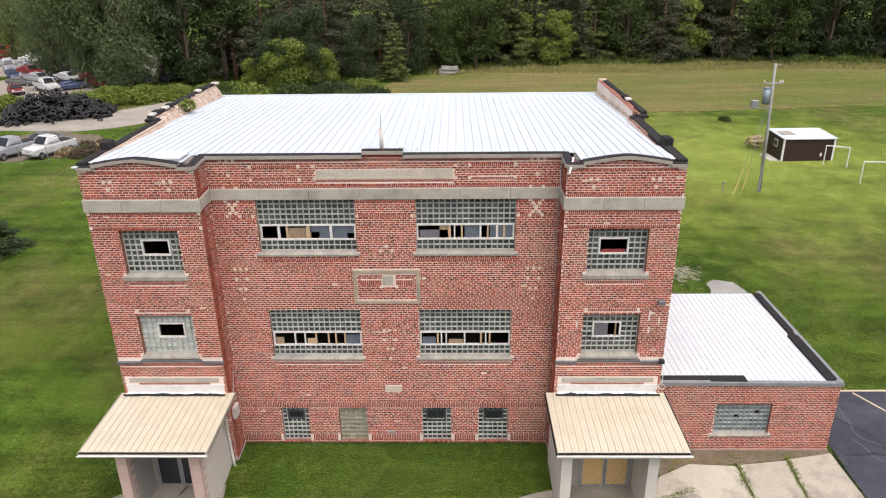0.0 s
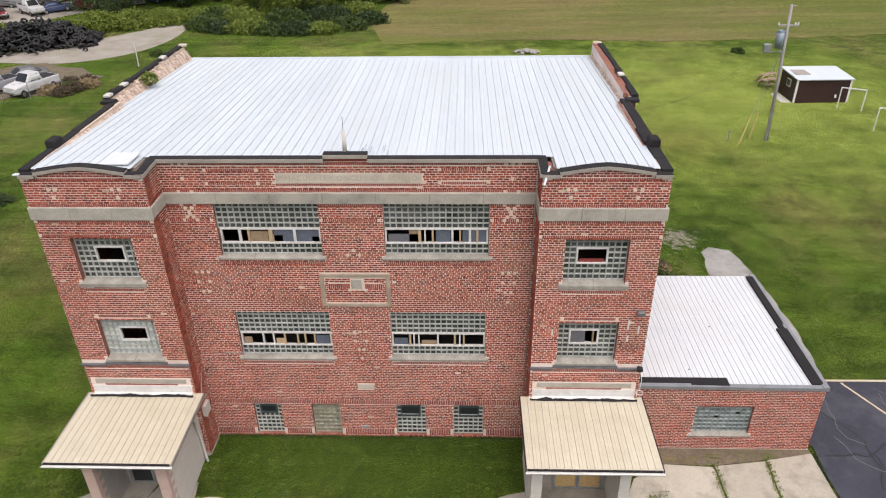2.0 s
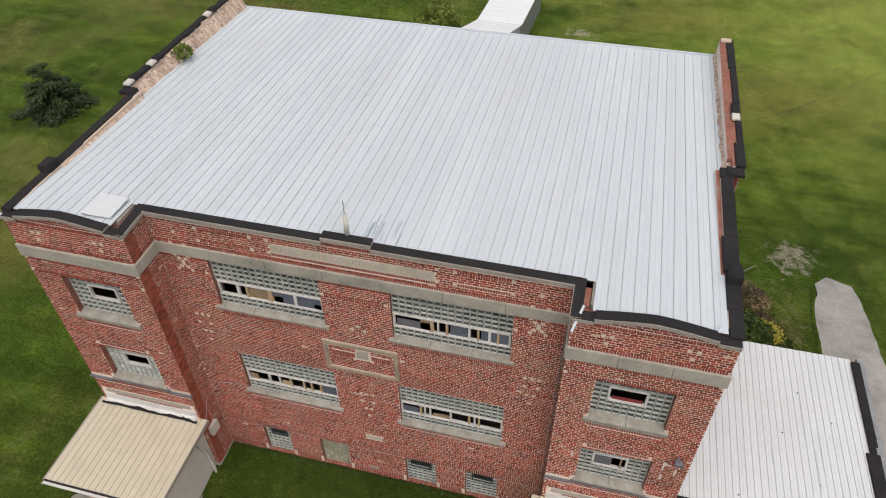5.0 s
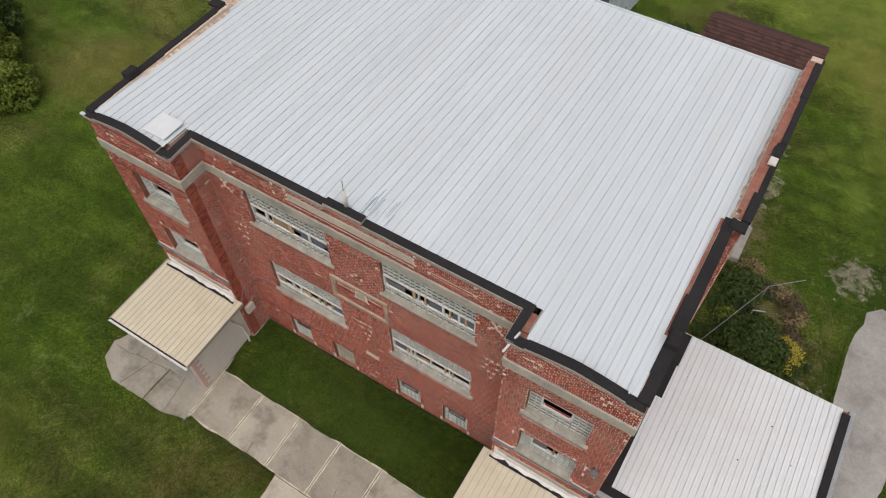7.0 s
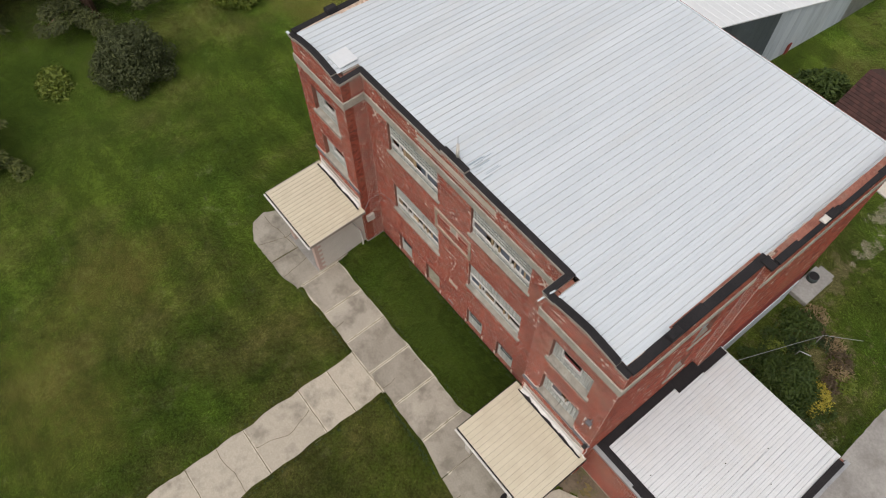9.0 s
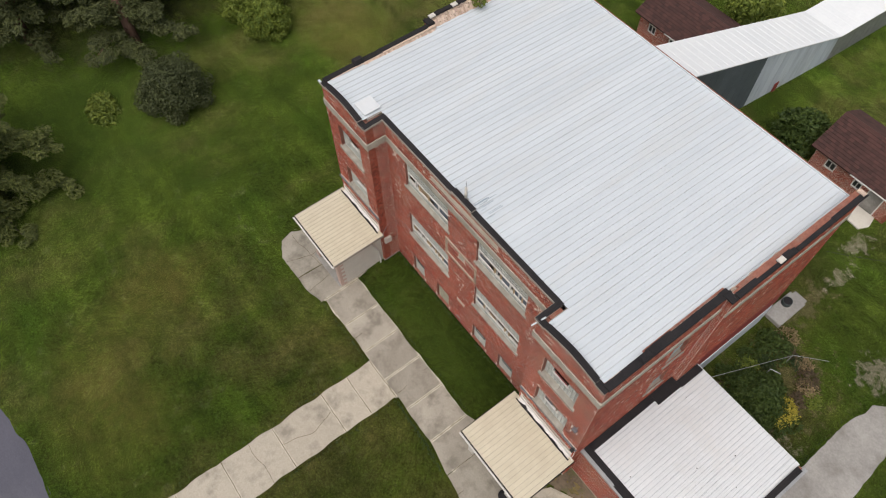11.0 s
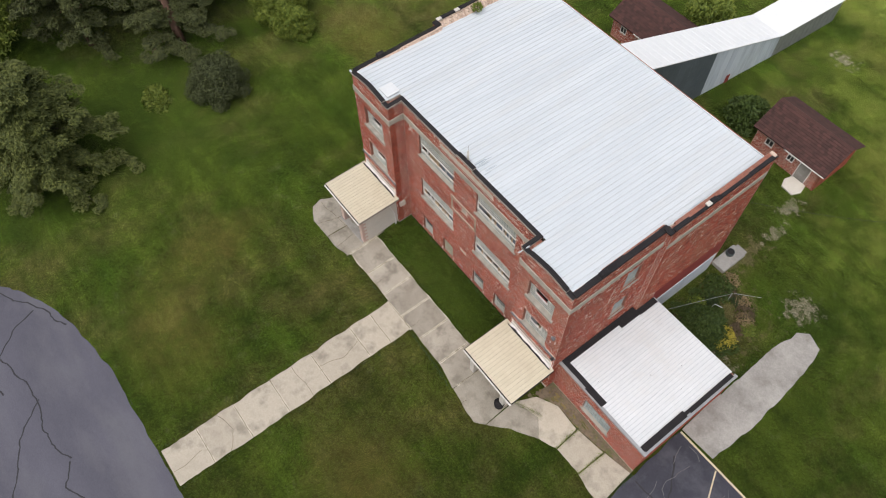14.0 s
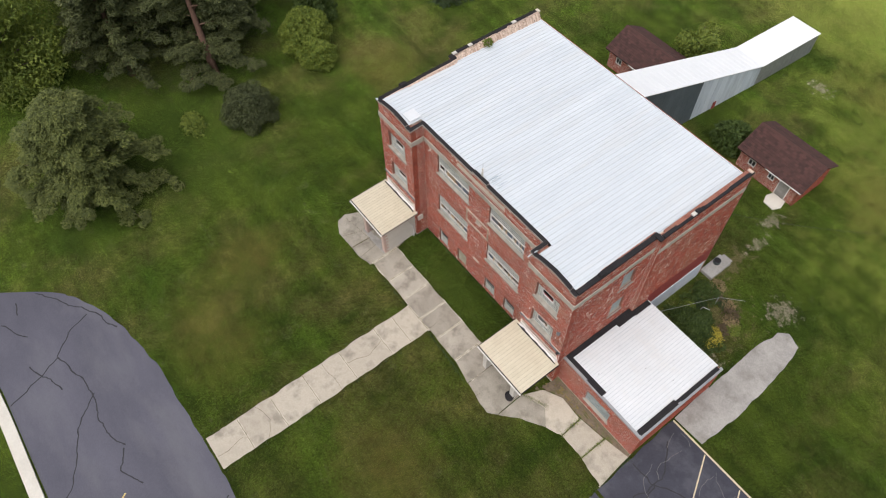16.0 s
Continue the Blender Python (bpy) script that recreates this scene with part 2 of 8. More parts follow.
LEAF = foliage("green_leaves", (0.024, 0.054, 0.009), (0.094, 0.140, 0.024))
LEAF_LIGHT = foliage("yellow_green_leaves", (0.075, 0.125, 0.016), (0.25, 0.30, 0.045))
LEAF_VINE = foliage("bright_vine_leaves", (0.070, 0.122, 0.012), (0.25, 0.30, 0.042))
LEAF_DARK = foliage("dark_green_leaves", (0.016, 0.036, 0.010), (0.060, 0.096, 0.026))
WILLOW = foliage("grey_green_leaves", (0.06, 0.1, 0.035), (0.17, 0.225, 0.085))
NEEDLE = foliage("pine_needles", (0.030, 0.044, 0.012), (0.125, 0.142, 0.042))
SPRUCE = foliage("blue_green_needles", (0.036, 0.056, 0.012), (0.205, 0.232, 0.056))
PINE_FAR = foliage("brownish_pine_needles", (0.036, 0.042, 0.022), (0.105, 0.105, 0.055))
YELLOW_FLOWER = foliage("goldenrod", (0.374, 0.289, 0.034), (0.600, 0.544, 0.085))
DRY_WEED = foliage("dry_weeds", (0.221, 0.162, 0.085), (0.442, 0.340, 0.187))
TALL_GRASS = foliage("tall_field_grass", (0.21, 0.205, 0.055), (0.36, 0.32, 0.12))


def lawn_material():
    m = bpy.data.materials.new("mown_lawn")
    m.use_nodes = True
    n, l = m.node_tree.nodes, m.node_tree.links
    bsdf = n["Principled BSDF"]
    geo = n.new("ShaderNodeNewGeometry")

    def tex(scale, detail, stretch=(1, 1, 1), rough=0.6):
        mp, t = n.new("ShaderNodeMapping"), n.new("ShaderNodeTexNoise")
        mp.inputs["Scale"].default_value = stretch
        mp.inputs["Rotation"].default_value = (0, 0, radians(12))
        l.new(geo.outputs["Position"], mp.inputs["Vector"])
        l.new(mp.outputs[0], t.inputs["Vector"])
        t.inputs["Scale"].default_value, t.inputs["Detail"].default_value, t.inputs["Roughness"].default_value = scale, detail, rough
        return t.outputs["Fac"]

    def ramp(fac, lo, hi, a, b):
        r = n.new("ShaderNodeValToRGB")
        r.color_ramp.elements[0].position, r.color_ramp.elements[1].position = lo, hi
        r.color_ramp.elements[0].color, r.color_ramp.elements[1].color = (*a, 1), (*b, 1)
        l.new(fac, r.inputs[0])
        return r.outputs[0]

    def blend(fac, a, b):
        k = n.new("ShaderNodeMix")
        k.data_type = "RGBA"
        l.new(fac, k.inputs["Factor"])
        l.new(a, k.inputs["A"])
        l.new(b, k.inputs["B"])
        return k.outputs["Result"]

    def times(a, b):
        k = n.new("ShaderNodeMix")
        k.data_type, k.blend_type = "RGBA", "MULTIPLY"
        k.inputs["Factor"].default_value = 1.0
        l.new(a, k.inputs["A"])
        l.new(b, k.inputs["B"])
        return k.outputs["Result"]

    g = lambda v: (v, v, v)
    base = ramp(tex(0.17, 9, (1, 1, 1), 0.68), 0.38, 0.62, (0.078, 0.120, 0.010), (0.160, 0.208, 0.020))
    dry = ramp(tex(2.6, 5), 0.3, 0.7, (0.21, 0.165, 0.034), (0.36, 0.275, 0.085))
    col = blend(ramp(tex(0.085, 9, (1.0, 0.65, 1), 0.70), 0.475, 0.64, g(0.0), g(0.75)), base, dry)
    lush = ramp(tex(1.5, 4), 0.3, 0.7, (0.088, 0.168, 0.010), (0.145, 0.232, 0.018))
    col = blend(ramp(tex(0.12, 6, (0.5, 1.4, 1), 0.6), 0.52, 0.64, g(0.0), g(0.65)), col, lush)
    thin = ramp(tex(5.0, 4), 0.3, 0.7, (0.20, 0.17, 0.06), (0.33, 0.28, 0.13))
    col = blend(ramp(tex(1.1, 9, (1, 1, 1), 0.75), 0.58, 0.72, g(0.0), g(0.5)), col, thin)
    def patch(cx, cy, rx, ry):
        a, b, c = (n.new("ShaderNodeVectorMath") for q in range(3))
        a.operation, b.operation, c.operation = "SUBTRACT", "MULTIPLY", "LENGTH"
        l.new(geo.outputs["Position"], a.inputs[0])
        a.inputs[1].default_value = (cx, cy, 0)
        l.new(a.outputs[0], b.inputs[0])
        b.inputs[1].default_value = (1 / rx, 1 / ry, 0)
        l.new(b.outputs[0], c.inputs[0])
        return c.outputs["Value"]

    def calc(op, a, b, clamp=False):
        k = n.new("ShaderNodeMath")
        k.operation, k.use_clamp = op, clamp
        for i, v in enumerate((a, b)):
            if isinstance(v, (int, float)):
                k.inputs[i].default_value = v
            else:
                l.new(v, k.inputs[i])
        return k.outputs[0]

    # Ragged mask, used for worn spots and for the shade under the conifers.
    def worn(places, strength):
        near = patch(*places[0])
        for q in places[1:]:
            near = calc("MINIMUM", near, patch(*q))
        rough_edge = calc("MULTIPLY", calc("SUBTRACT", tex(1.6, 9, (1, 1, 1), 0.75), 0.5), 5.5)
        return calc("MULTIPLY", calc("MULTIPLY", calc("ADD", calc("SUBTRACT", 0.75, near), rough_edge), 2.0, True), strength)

    col = times(col, ramp(tex(0.5, 6, (0.10, 1.5, 1), 0.6), 0.38, 0.60, g(0.70), g(1.0)))
    col = times(col, ramp(tex(0.55, 8, (1, 1, 1), 0.72), 0.36, 0.62, g(0.62), g(1.0)))
    col = times(col, ramp(tex(4.5, 8, (1, 1, 1), 0.82), 0.34, 0.64, g(0.55), g(1.0)))
    col = times(col, ramp(tex(9.0, 4, (1, 1, 1), 0.8), 0.36, 0.60, g(0.60), g(0.98)))
    deep = n.new("ShaderNodeMix")
    deep.data_type, deep.blend_type = "RGBA", "MULTIPLY"
    deep.inputs["Factor"].default_value = 1.0
    l.new(col, deep.inputs["A"])
    deep.inputs["B"].default_value = (0.54, 0.60, 0.62, 1)
    col = deep.outputs["Result"]
    # Needle litter and tree shade painted together under the spruce and pines.
    litter_shade = ramp(tex(2.5, 6, (1, 1, 1), 0.7), 0.3, 0.7, (0.018, 0.022, 0.006), (0.050, 0.048, 0.016))
    col = blend(worn(((-37.0, -4.0, 7.5, 9.5), (-26.5, -18.4, 4.0, 4.0)), 0.7), col, litter_shade)
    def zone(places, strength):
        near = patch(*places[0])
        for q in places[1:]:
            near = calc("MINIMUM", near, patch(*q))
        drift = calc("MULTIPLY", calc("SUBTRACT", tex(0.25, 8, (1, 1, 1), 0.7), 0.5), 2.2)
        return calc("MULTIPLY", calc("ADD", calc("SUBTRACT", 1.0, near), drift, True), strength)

    meadow = ramp(tex(1.2, 8, (1, 1, 1), 0.72), 0.3, 0.7, (0.105, 0.135, 0.016), (0.175, 0.185, 0.036))
    col = blend(zone(((30.0, 44.0, 30.0, 26.0), (2.0, 54.0, 30.0, 12.0)), 0.85), col, meadow)
    parched = ramp(tex(2.0, 8, (1, 1, 1), 0.72), 0.3, 0.7, (0.062, 0.060, 0.011), (0.108, 0.086, 0.020))
    col = blend(zone(((-8.5, -17.0, 6.0, 4.0), (-13.0, -12.0, 4.0, 4.0), (-24.0, 9.0, 7.0, 4.0), (17.0, 33.0, 9.0, 6.0), (8.0, -13.0, 5.0, 4.0), (10.0, 44.0, 8.0, 5.0)), 0.55), col, parched)
    # Building and tree shade painted into the lawn: recess strip and west side.
    shade_green = ramp(tex(1.8, 8, (1, 1, 1), 0.72), 0.3, 0.7, (0.017, 0.031, 0.0035), (0.039, 0.060, 0.0065))
    col = blend(zone(((-28.0, -11.0, 12.0, 15.0), (0.0, -0.2, 8.0, 2.6)), 0.85), col, shade_green)
    straw = ramp(tex(3.5, 6, (1, 1, 1), 0.75), 0.3, 0.7, (0.040, 0.042, 0.012), (0.135, 0.108, 0.048))
    col = blend(worn(((13.4, 12.2, 3.2, 4.4), (13.2, 0.2, 3.6, 0.6), (11.2, 17.8, 1.2, 3.0)), 0.8), col, straw)
    bare = ramp(tex(6.0, 6, (1, 1, 1), 0.75), 0.3, 0.7, (0.12, 0.10, 0.06), (0.34, 0.285, 0.205))
    col = blend(worn(((16.4, 17.4, 1.3, 1.6), (15.3, 9.8, 1.5, 1.5), (10.6, 23.6, 0.8, 1.5), (11.3, 20.9, 0.5, 1.8), (3.6, 39.8, 1.4, 1.0)), 0.5), col, bare)
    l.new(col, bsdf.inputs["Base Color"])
    bsdf.inputs["Roughness"].default_value = 0.95
    bsdf.inputs["Specular IOR Level"].default_value = 0.15
    bsdf.inputs["Sheen Weight"].default_value, bsdf.inputs["Sheen Roughness"].default_value = 0.8, 0.4
    blade = n.new("ShaderNodeMix")
    blade.data_type, blade.blend_type = "RGBA", "MULTIPLY"
    blade.inputs["Factor"].default_value = 1.0
    l.new(col, blade.inputs["A"])
    blade.inputs["B"].default_value = (9.0, 9.6, 13.0, 1)
    l.new(blade.outputs["Result"], bsdf.inputs["Sheen Tint"])
    b = n.new("ShaderNodeBump")
    b.inputs["Strength"].default_value, b.inputs["Distance"].default_value = 0.9, 0.12
    l.new(tex(11.0, 6, (1, 1, 1), 0.8), b.inputs["Height"])
    l.new(b.outputs[0], bsdf.inputs["Normal"])
    return m


LAWN = lawn_material()
rng = np.random.default_rng(7)
rnd = random.Random(11)

# ---- mesh helpers ----


def mesh_from(name, verts, faces, *mats, index=None):
    me = bpy.data.meshes.new(name)
    me.from_pydata([tuple(map(float, v)) for v in verts], [], [tuple(map(int, f)) for f in faces])
    for m in mats:
        me.materials.append(m)
    if index is not None:
        me.polygons.foreach_set("material_index", np.asarray(index, dtype=np.int32))
    me.update()
    return me


def thing(name, label, category, loc=(0, 0, 0), rz=0.0, group="", kind=""):
    ob = new(name)
    ob.empty_display_size = 0.2
    ob.matrix_basis = pose(*loc, 0, 0, rz)
    return tagged(ob, label, category, group, kind)


def child(name, me, parent, label="", m=None, kind=""):
    ob = new(name, me)
    ob.parent = parent
    if m is not None:
        ob.matrix_basis = m
    if label:
        ob["label"] = label
    if kind:
        ob["kind"] = kind
    return ob


class Shape:
    """Collects boxes, prisms and tubes into one mesh."""

    def __init__(self):
        self.v, self.f, self.i = [], [], []

    def add(self, verts, faces, mat=0):
        o = len(self.v)
        self.v += [tuple(p) for p in verts]
        self.f += [tuple(o + k for k in f) for f in faces]
        self.i += [mat] * len(faces)
        return self

    def box(self, x0, y0, z0, x1, y1, z1, mat=0, c=0.0):
        """A box, with its upright and top edges chamfered by c."""
        if not c:
            v = [(x, y, z) for z in (z0, z1) for x, y in ((x0, y0), (x1, y0), (x1, y1), (x0, y1))]
            return self.add(v, [(3, 2, 1, 0), (4, 5, 6, 7), (0, 1, 5, 4), (1, 2, 6, 5), (2, 3, 7, 6), (3, 0, 4, 7)], mat)
        ring = lambda d, z: [(x0 + d, y0 + d, z), (x1 - d, y0 + d, z), (x1 - d, y1 - d, z), (x0 + d, y1 - d, z)]
        v = ring(c, z0) + ring(0, z0 + c) + ring(0, z1 - c) + ring(c, z1)
        f = [(3, 2, 1, 0), (12, 13, 14, 15)]
        for k in range(3):
            for a in range(4):
                b = (a + 1) % 4
                f.append((4 * k + a, 4 * k + b, 4 * k + b + 4, 4 * k + a + 4))
        return self.add(v, f, mat)

    def prism(self, poly, z0, z1, mat=0):
        """An upright prism over a plan polygon (counter-clockwise)."""
        n = len(poly)
        v = [(x, y, z0) for x, y in poly] + [(x, y, z1) for x, y in poly]
        return self.add(v, [tuple(range(n))[::-1], tuple(range(n, 2 * n))] + [(a, (a + 1) % n, (a + 1) % n + n, a + n) for a in range(n)], mat)

    def profile(self, poly, axis, a, b, mat=0):
        """A polygon of pairs swept along an axis from a to b: axis x takes (y, z), axis y takes (x, z)."""
        n = len(poly)
        put = (lambda p, t: (t, p[0], p[1])) if axis == "x" else (lambda p, t: (p[0], t, p[1]))
        v = [put(p, a) for p in poly] + [put(p, b) for p in poly]
        return self.add(v, [tuple(range(n)), tuple(range(n, 2 * n))[::-1]] + [(k, k + n, (k + 1) % n + n, (k + 1) % n) for k in range(n)], mat)

    def tube(self, points, radii, sides=8, mat=0, caps=True):
        pts = [Vector(p) for p in points]
        radii = radii if isinstance(radii, (list, tuple)) else [radii] * len(pts)
        v, f = [], []
        for k, p in enumerate(pts):
            d = (pts[min(k + 1, len(pts) - 1)] - pts[max(k - 1, 0)]).normalized()
            a = d.orthogonal().normalized() if abs(d.z) < 0.95 else Vector((1, 0, 0)).cross(d).normalized()
            b = d.cross(a)
            v += [p + (a * math.cos(q) + b * math.sin(q)) * radii[k] for q in (2 * math.pi * s / sides for s in range(sides))]
        for k in range(len(pts) - 1):
            for s in range(sides):
                t = (s + 1) % sides
                f.append((k * sides + s, k * sides + t, (k + 1) * sides + t, (k + 1) * sides + s))
        if caps:
            f += [tuple(range(sides))[::-1], tuple(range((len(pts) - 1) * sides, len(pts) * sides))]
        return self.add(v, f, mat)

    def torus(self, c, big, small, axis=(0, 0, 1), seg=16, ring=8, mat=0, flat=1.0):
        z = Vector(axis).normalized()
        x = z.orthogonal().normalized()
        y = z.cross(x)
        v, f = [], []
        for s in range(seg):
            a = 2 * math.pi * s / seg
            d = x * math.cos(a) + y * math.sin(a)
            for r in range(ring):
                b = 2 * math.pi * r / ring
                v.append(Vector(c) + d * (big + small * math.cos(b)) + z * small * flat * math.sin(b))
        for s in range(seg):
            for r in range(ring):
                f.append((s * ring + r, ((s + 1) % seg) * ring + r, ((s + 1) % seg) * ring + (r + 1) % ring, s * ring + (r + 1) % ring))
        return self.add(v, f, mat)

    def mesh(self, name, *mats, smooth=False):
        me = mesh_from(name, self.v, self.f, *mats, index=self.i)
        if smooth:
            me.polygons.foreach_set("use_smooth", [True] * len(me.polygons))
        return me


def box_part(name, parent, mat, x0, y0, z0, x1, y1, z1, label="", c=0.01):
    return child(name, Shape().box(x0, y0, z0, x1, y1, z1, 0, c).mesh(name, mat), parent, label)


def structure(name, me, label, category):
    return tagged(new(name, me), label, category, kind="structure")


def spline(points, steps=6):
    """A smooth closed or open line through plan points."""
    out = []
    n = len(points)
    for k in range(n - 1):
        p0, p1, p2, p3 = points[max(k - 1, 0)], points[k], points[k + 1], points[min(k + 2, n - 1)]
        for s in range(steps):
            t = s / steps
            out.append(tuple(0.5 * (2 * b + (c - a) * t + (2 * a - 5 * b + 4 * c - d) * t * t + (3 * b - a - 3 * c + d) * t ** 3) for a, b, c, d in zip(p0, p1, p2, p3)))
    return out + [tuple(points[-1])]


# ---- ground ----
def ground_z(x, y):
    """The lawn falls gently from the front wall to the walk and the drive."""
    t = min(max((0.6 - y) / 3.6, 0.0), 1.0)
    z = -0.3 * t * t * (3 - 2 * t)
    far = min(max((y - 60) / 60, 0.0), 1.0)
    return z + far * far * 0.4


def ground_sheet():
    near_x = np.concatenate([[-1600, -700, -300, -160], np.arange(-110, 111, 2.0), [160, 300, 700, 1600]])
    near_y = np.concatenate([[-1600, -700, -300, -120, -80], np.arange(-50, 131, 1.5), [170, 300, 700, 1600]])
    v, f = [], []
    for y in near_y:
        for x in near_x:
            v.append((x, y, ground_z(x, y) + 0.05 * noise.noise((x * 0.11, y * 0.11, 0)) * (1 if abs(x) < 110 and y > 18 else 0)))
    w = len(near_x)
    for j in range(len(near_y) - 1):
        for i in range(w - 1):
            a = j * w + i
            f.append((a, a + 1, a + w + 1, a + w))
    return mesh_from("ground", v, f, LAWN)


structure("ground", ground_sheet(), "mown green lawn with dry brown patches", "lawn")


def sheet(name, poly, mat, label, category, lift=0.03, deep=0.12, smooth_edge=True):
    """A flat sheet of paving or soil laid on the lawn, with a real edge."""
    zs = [ground_z(x, y) for x, y in poly]
    n = len(poly)
    v = [(x, y, z + lift - deep) for (x, y), z in zip(poly, zs)] + [(x, y, z + lift) for (x, y), z in zip(poly, zs)]
    flat = [Vector((x, y, 0)) for x, y in poly]
    f = []
    for a, b, c in tessellate_polygon([flat]):
        up = (flat[b] - flat[a]).cross(flat[c] - flat[a]).z > 0
        f.append((a + n, b + n, c + n) if up else (a + n, c + n, b + n))
    f += [(a, (a + 1) % n, (a + 1) % n + n, a + n) for a in range(n)]
    return structure(name, mesh_from(name, v, f, mat), label, category)


def ragged(cx, cy, rx, ry, n=40, rough=0.28, seed=0):
    """An uneven closed outline round a centre."""
    out = []
    for k in range(n):
        a = 2 * math.pi * k / n
        r = max(0.35, 1 + rough * (noise.noise((math.cos(a) * 1.7 + seed * 7.3, math.sin(a) * 1.7, seed)) + 0.6 * noise.noise((math.cos(a) * 5 + seed, math.sin(a) * 5, 3.1))))
        out.append((cx + rx * r * math.cos(a), cy + ry * r * math.sin(a)))
    return out


# drive and parking lot
drive_edge = spline([(-60, -60), (-34, -46), (-25, -34), (-21.6, -28.9), (-18.3, -24.8), (-14.2, -22.75), (-8.6, -21.65), (-3.8, -21.55), (3.6, -21.5), (14.0, -21.4)], 5)
drive = drive_edge + [(17.6, -19.5), (17.45, -10), (17.4, -3.3), (48, -3.3), (48, -31.4), (0, -31.35), (-13, -31.3), (-22, -32), (-29, -38), (-48, -62)]
sheet("drive", drive, ASPHALT, "worn dark asphalt drive with sealed cracks", "drive", 0.02, 0.3)
lot_rows = [-3.35 + 0.5 * k for k in range(16)] + [4.58]
lot_v = [(x, y, ground_z(x, y) + z) for y in lot_rows for x, z in ((17.42 - 0.036 * (y + 3.3) + 0.05 * math.sin(3 * y), 0.021), (24, 0.021), (34, 0.021), (48, 0.021))]
structure("parking_lot", mesh_from("parking_lot", lot_v, [(4 * j + i, 4 * j + i + 1, 4 * j + i + 5, 4 * j + i + 4) for j in range(len(lot_rows) - 1) for i in range(3)], LOT_ASPHALT), "dark cracked asphalt parking lot beside the annex", "parking lot")
kerb_line = spline([(-48, -62.2), (-29, -38.2), (-22, -32.2), (-13, -31.45), (0, -31.5), (48, -31.55)], 5)
kerb_out = [(x - 0.1, y - 0.8) for x, y in kerb_line]
sheet("kerb", kerb_line[::-1] + kerb_out, CURB, "pale concrete kerb along the asphalt drive", "kerb", 0.14, 0.4)
sheet("lot_edge", [(17.2, 4.56), (48, 4.76), (48, 4.88), (17.2, 4.68)], LINE_PAINT, "pale painted edge of the asphalt parking lot", "edge line", 0.035, 0.1)


def ribbon(points, width, mat, name, parent, lift, jitter=0.0, seed=0):
    """A thin painted or sealed line along plan points."""
    line = []
    for k in range(len(points) - 1):
        (xa, ya), (xb, yb) = points[k], points[k + 1]
        steps = max(2, int(math.hypot(xb - xa, yb - ya) / 0.25))
        for s in range(steps):
            t = s / steps
            line.append((xa + (xb - xa) * t, ya + (yb - ya) * t))
    line.append(points[-1])
    if jitter:
        line = [(x + jitter * noise.noise((x * 0.9, y * 0.9, seed)) + 0.3 * jitter * noise.noise((x * 4, y * 4, seed)), y + jitter * noise.noise((x * 0.9, y * 0.9, seed + 9)) + 0.3 * jitter * noise.noise((x * 4, y * 4, seed + 9))) for x, y in line]
    v, f = [], []
    for k, (x, y) in enumerate(line):
        xa, ya = line[max(k - 1, 0)]
        xb, yb = line[min(k + 1, len(line) - 1)]
        d = math.hypot(xb - xa, yb - ya) or 1
        w = width / 2 * (1 + (0.5 * noise.noise((x * 3, y * 3, 5)) if jitter else 0))
        nx, ny = -(yb - ya) / d * w, (xb - xa) / d * w
        z = ground_z(x, y) + lift
        v += [(x + nx, y + ny, z), (x - nx, y - ny, z)]
        if k:
            f.append((2 * k - 2, 2 * k - 1, 2 * k + 1, 2 * k))
    return child(name, mesh_from(name, v, f, mat), parent)


cracks = tagged(new("sealed_cracks"), "dark sealed cracks running over the asphalt", "cracks", kind="structure")
for k, pts in enumerate([
        [(-19.8, -26.7), (-16.1, -24.1), (-13.1, -22.7)], [(-15.6, -24.2), (-15.1, -25.6), (-13.5, -27.2), (-12.4, -29.3), (-11.7, -31.2)],
        [(-13.5, -27.2), (-11.3, -26.6), (-9.2, -26.2), (-7.1, -26.6), (-5.1, -26.4), (-4.2, -26.0)], [(-4.2, -26.0), (-2.7, -26.8), (-1.0, -26.2)],
        [(-18.5, -29.8), (-17.4, -29.1), (-16.5, -28.3)], [(-20.0, -28.2), (-18.8, -28.3)], [(-13.9, -29.3), (-12.4, -28.5), (-10.8, -27.9)], [(-9.2, -26.2), (-7.2, -28.0), (-4.4, -29.4), (-2.2, -31.0)],
        [(18.0, 3.2), (19.5, 1.0), (19.2, -1.2), (20.4, -3.6)], [(17.6, 0.2), (19.3, 0.4), (21.4, 1.4), (23.0, 1.0)], [(19.3, 0.4), (20.8, -2.5), (24.0, -4.0)],
        [(3.0, -22.0), (5.0, -24.5), (9.0, -25.0), (13.0, -28.0)], [(18.5, -6), (22, -9), (21, -14), (26, -18)]]):
    ribbon(pts, 0.085, CRACK, "crack", cracks, 0.024, 0.3, k)
pr = random.Random(3)
for k in range(20):
    x, y = pr.uniform(17.6, 25), pr.uniform(-3.2, 4.2)
    a = pr.uniform(0, 6.28)
    pts = [(x, y)]
    for q in range(pr.randint(2, 5)):
        a += pr.uniform(-0.7, 0.7)
        x, y = x + math.cos(a) * 0.6, y + math.sin(a) * 0.6
        if 17.6 < x and -3.2 < y < 4.4:
            pts.append((x, y))
    if len(pts) > 1:
        ribbon(pts, 0.022, PALE_CRACK, "crack", cracks, 0.0245, 0.25, 40 + k)
lines = tagged(new("parking_lines"), "faded yellow parking lines on the asphalt", "parking lines", kind="structure")
for k in range(6):
    ribbon([(20.1 + 2.9 * k, 4.5), (22.2 + 2.9 * k, 0.4)], 0.09, LINE_PAINT, "line", lines, 0.026)
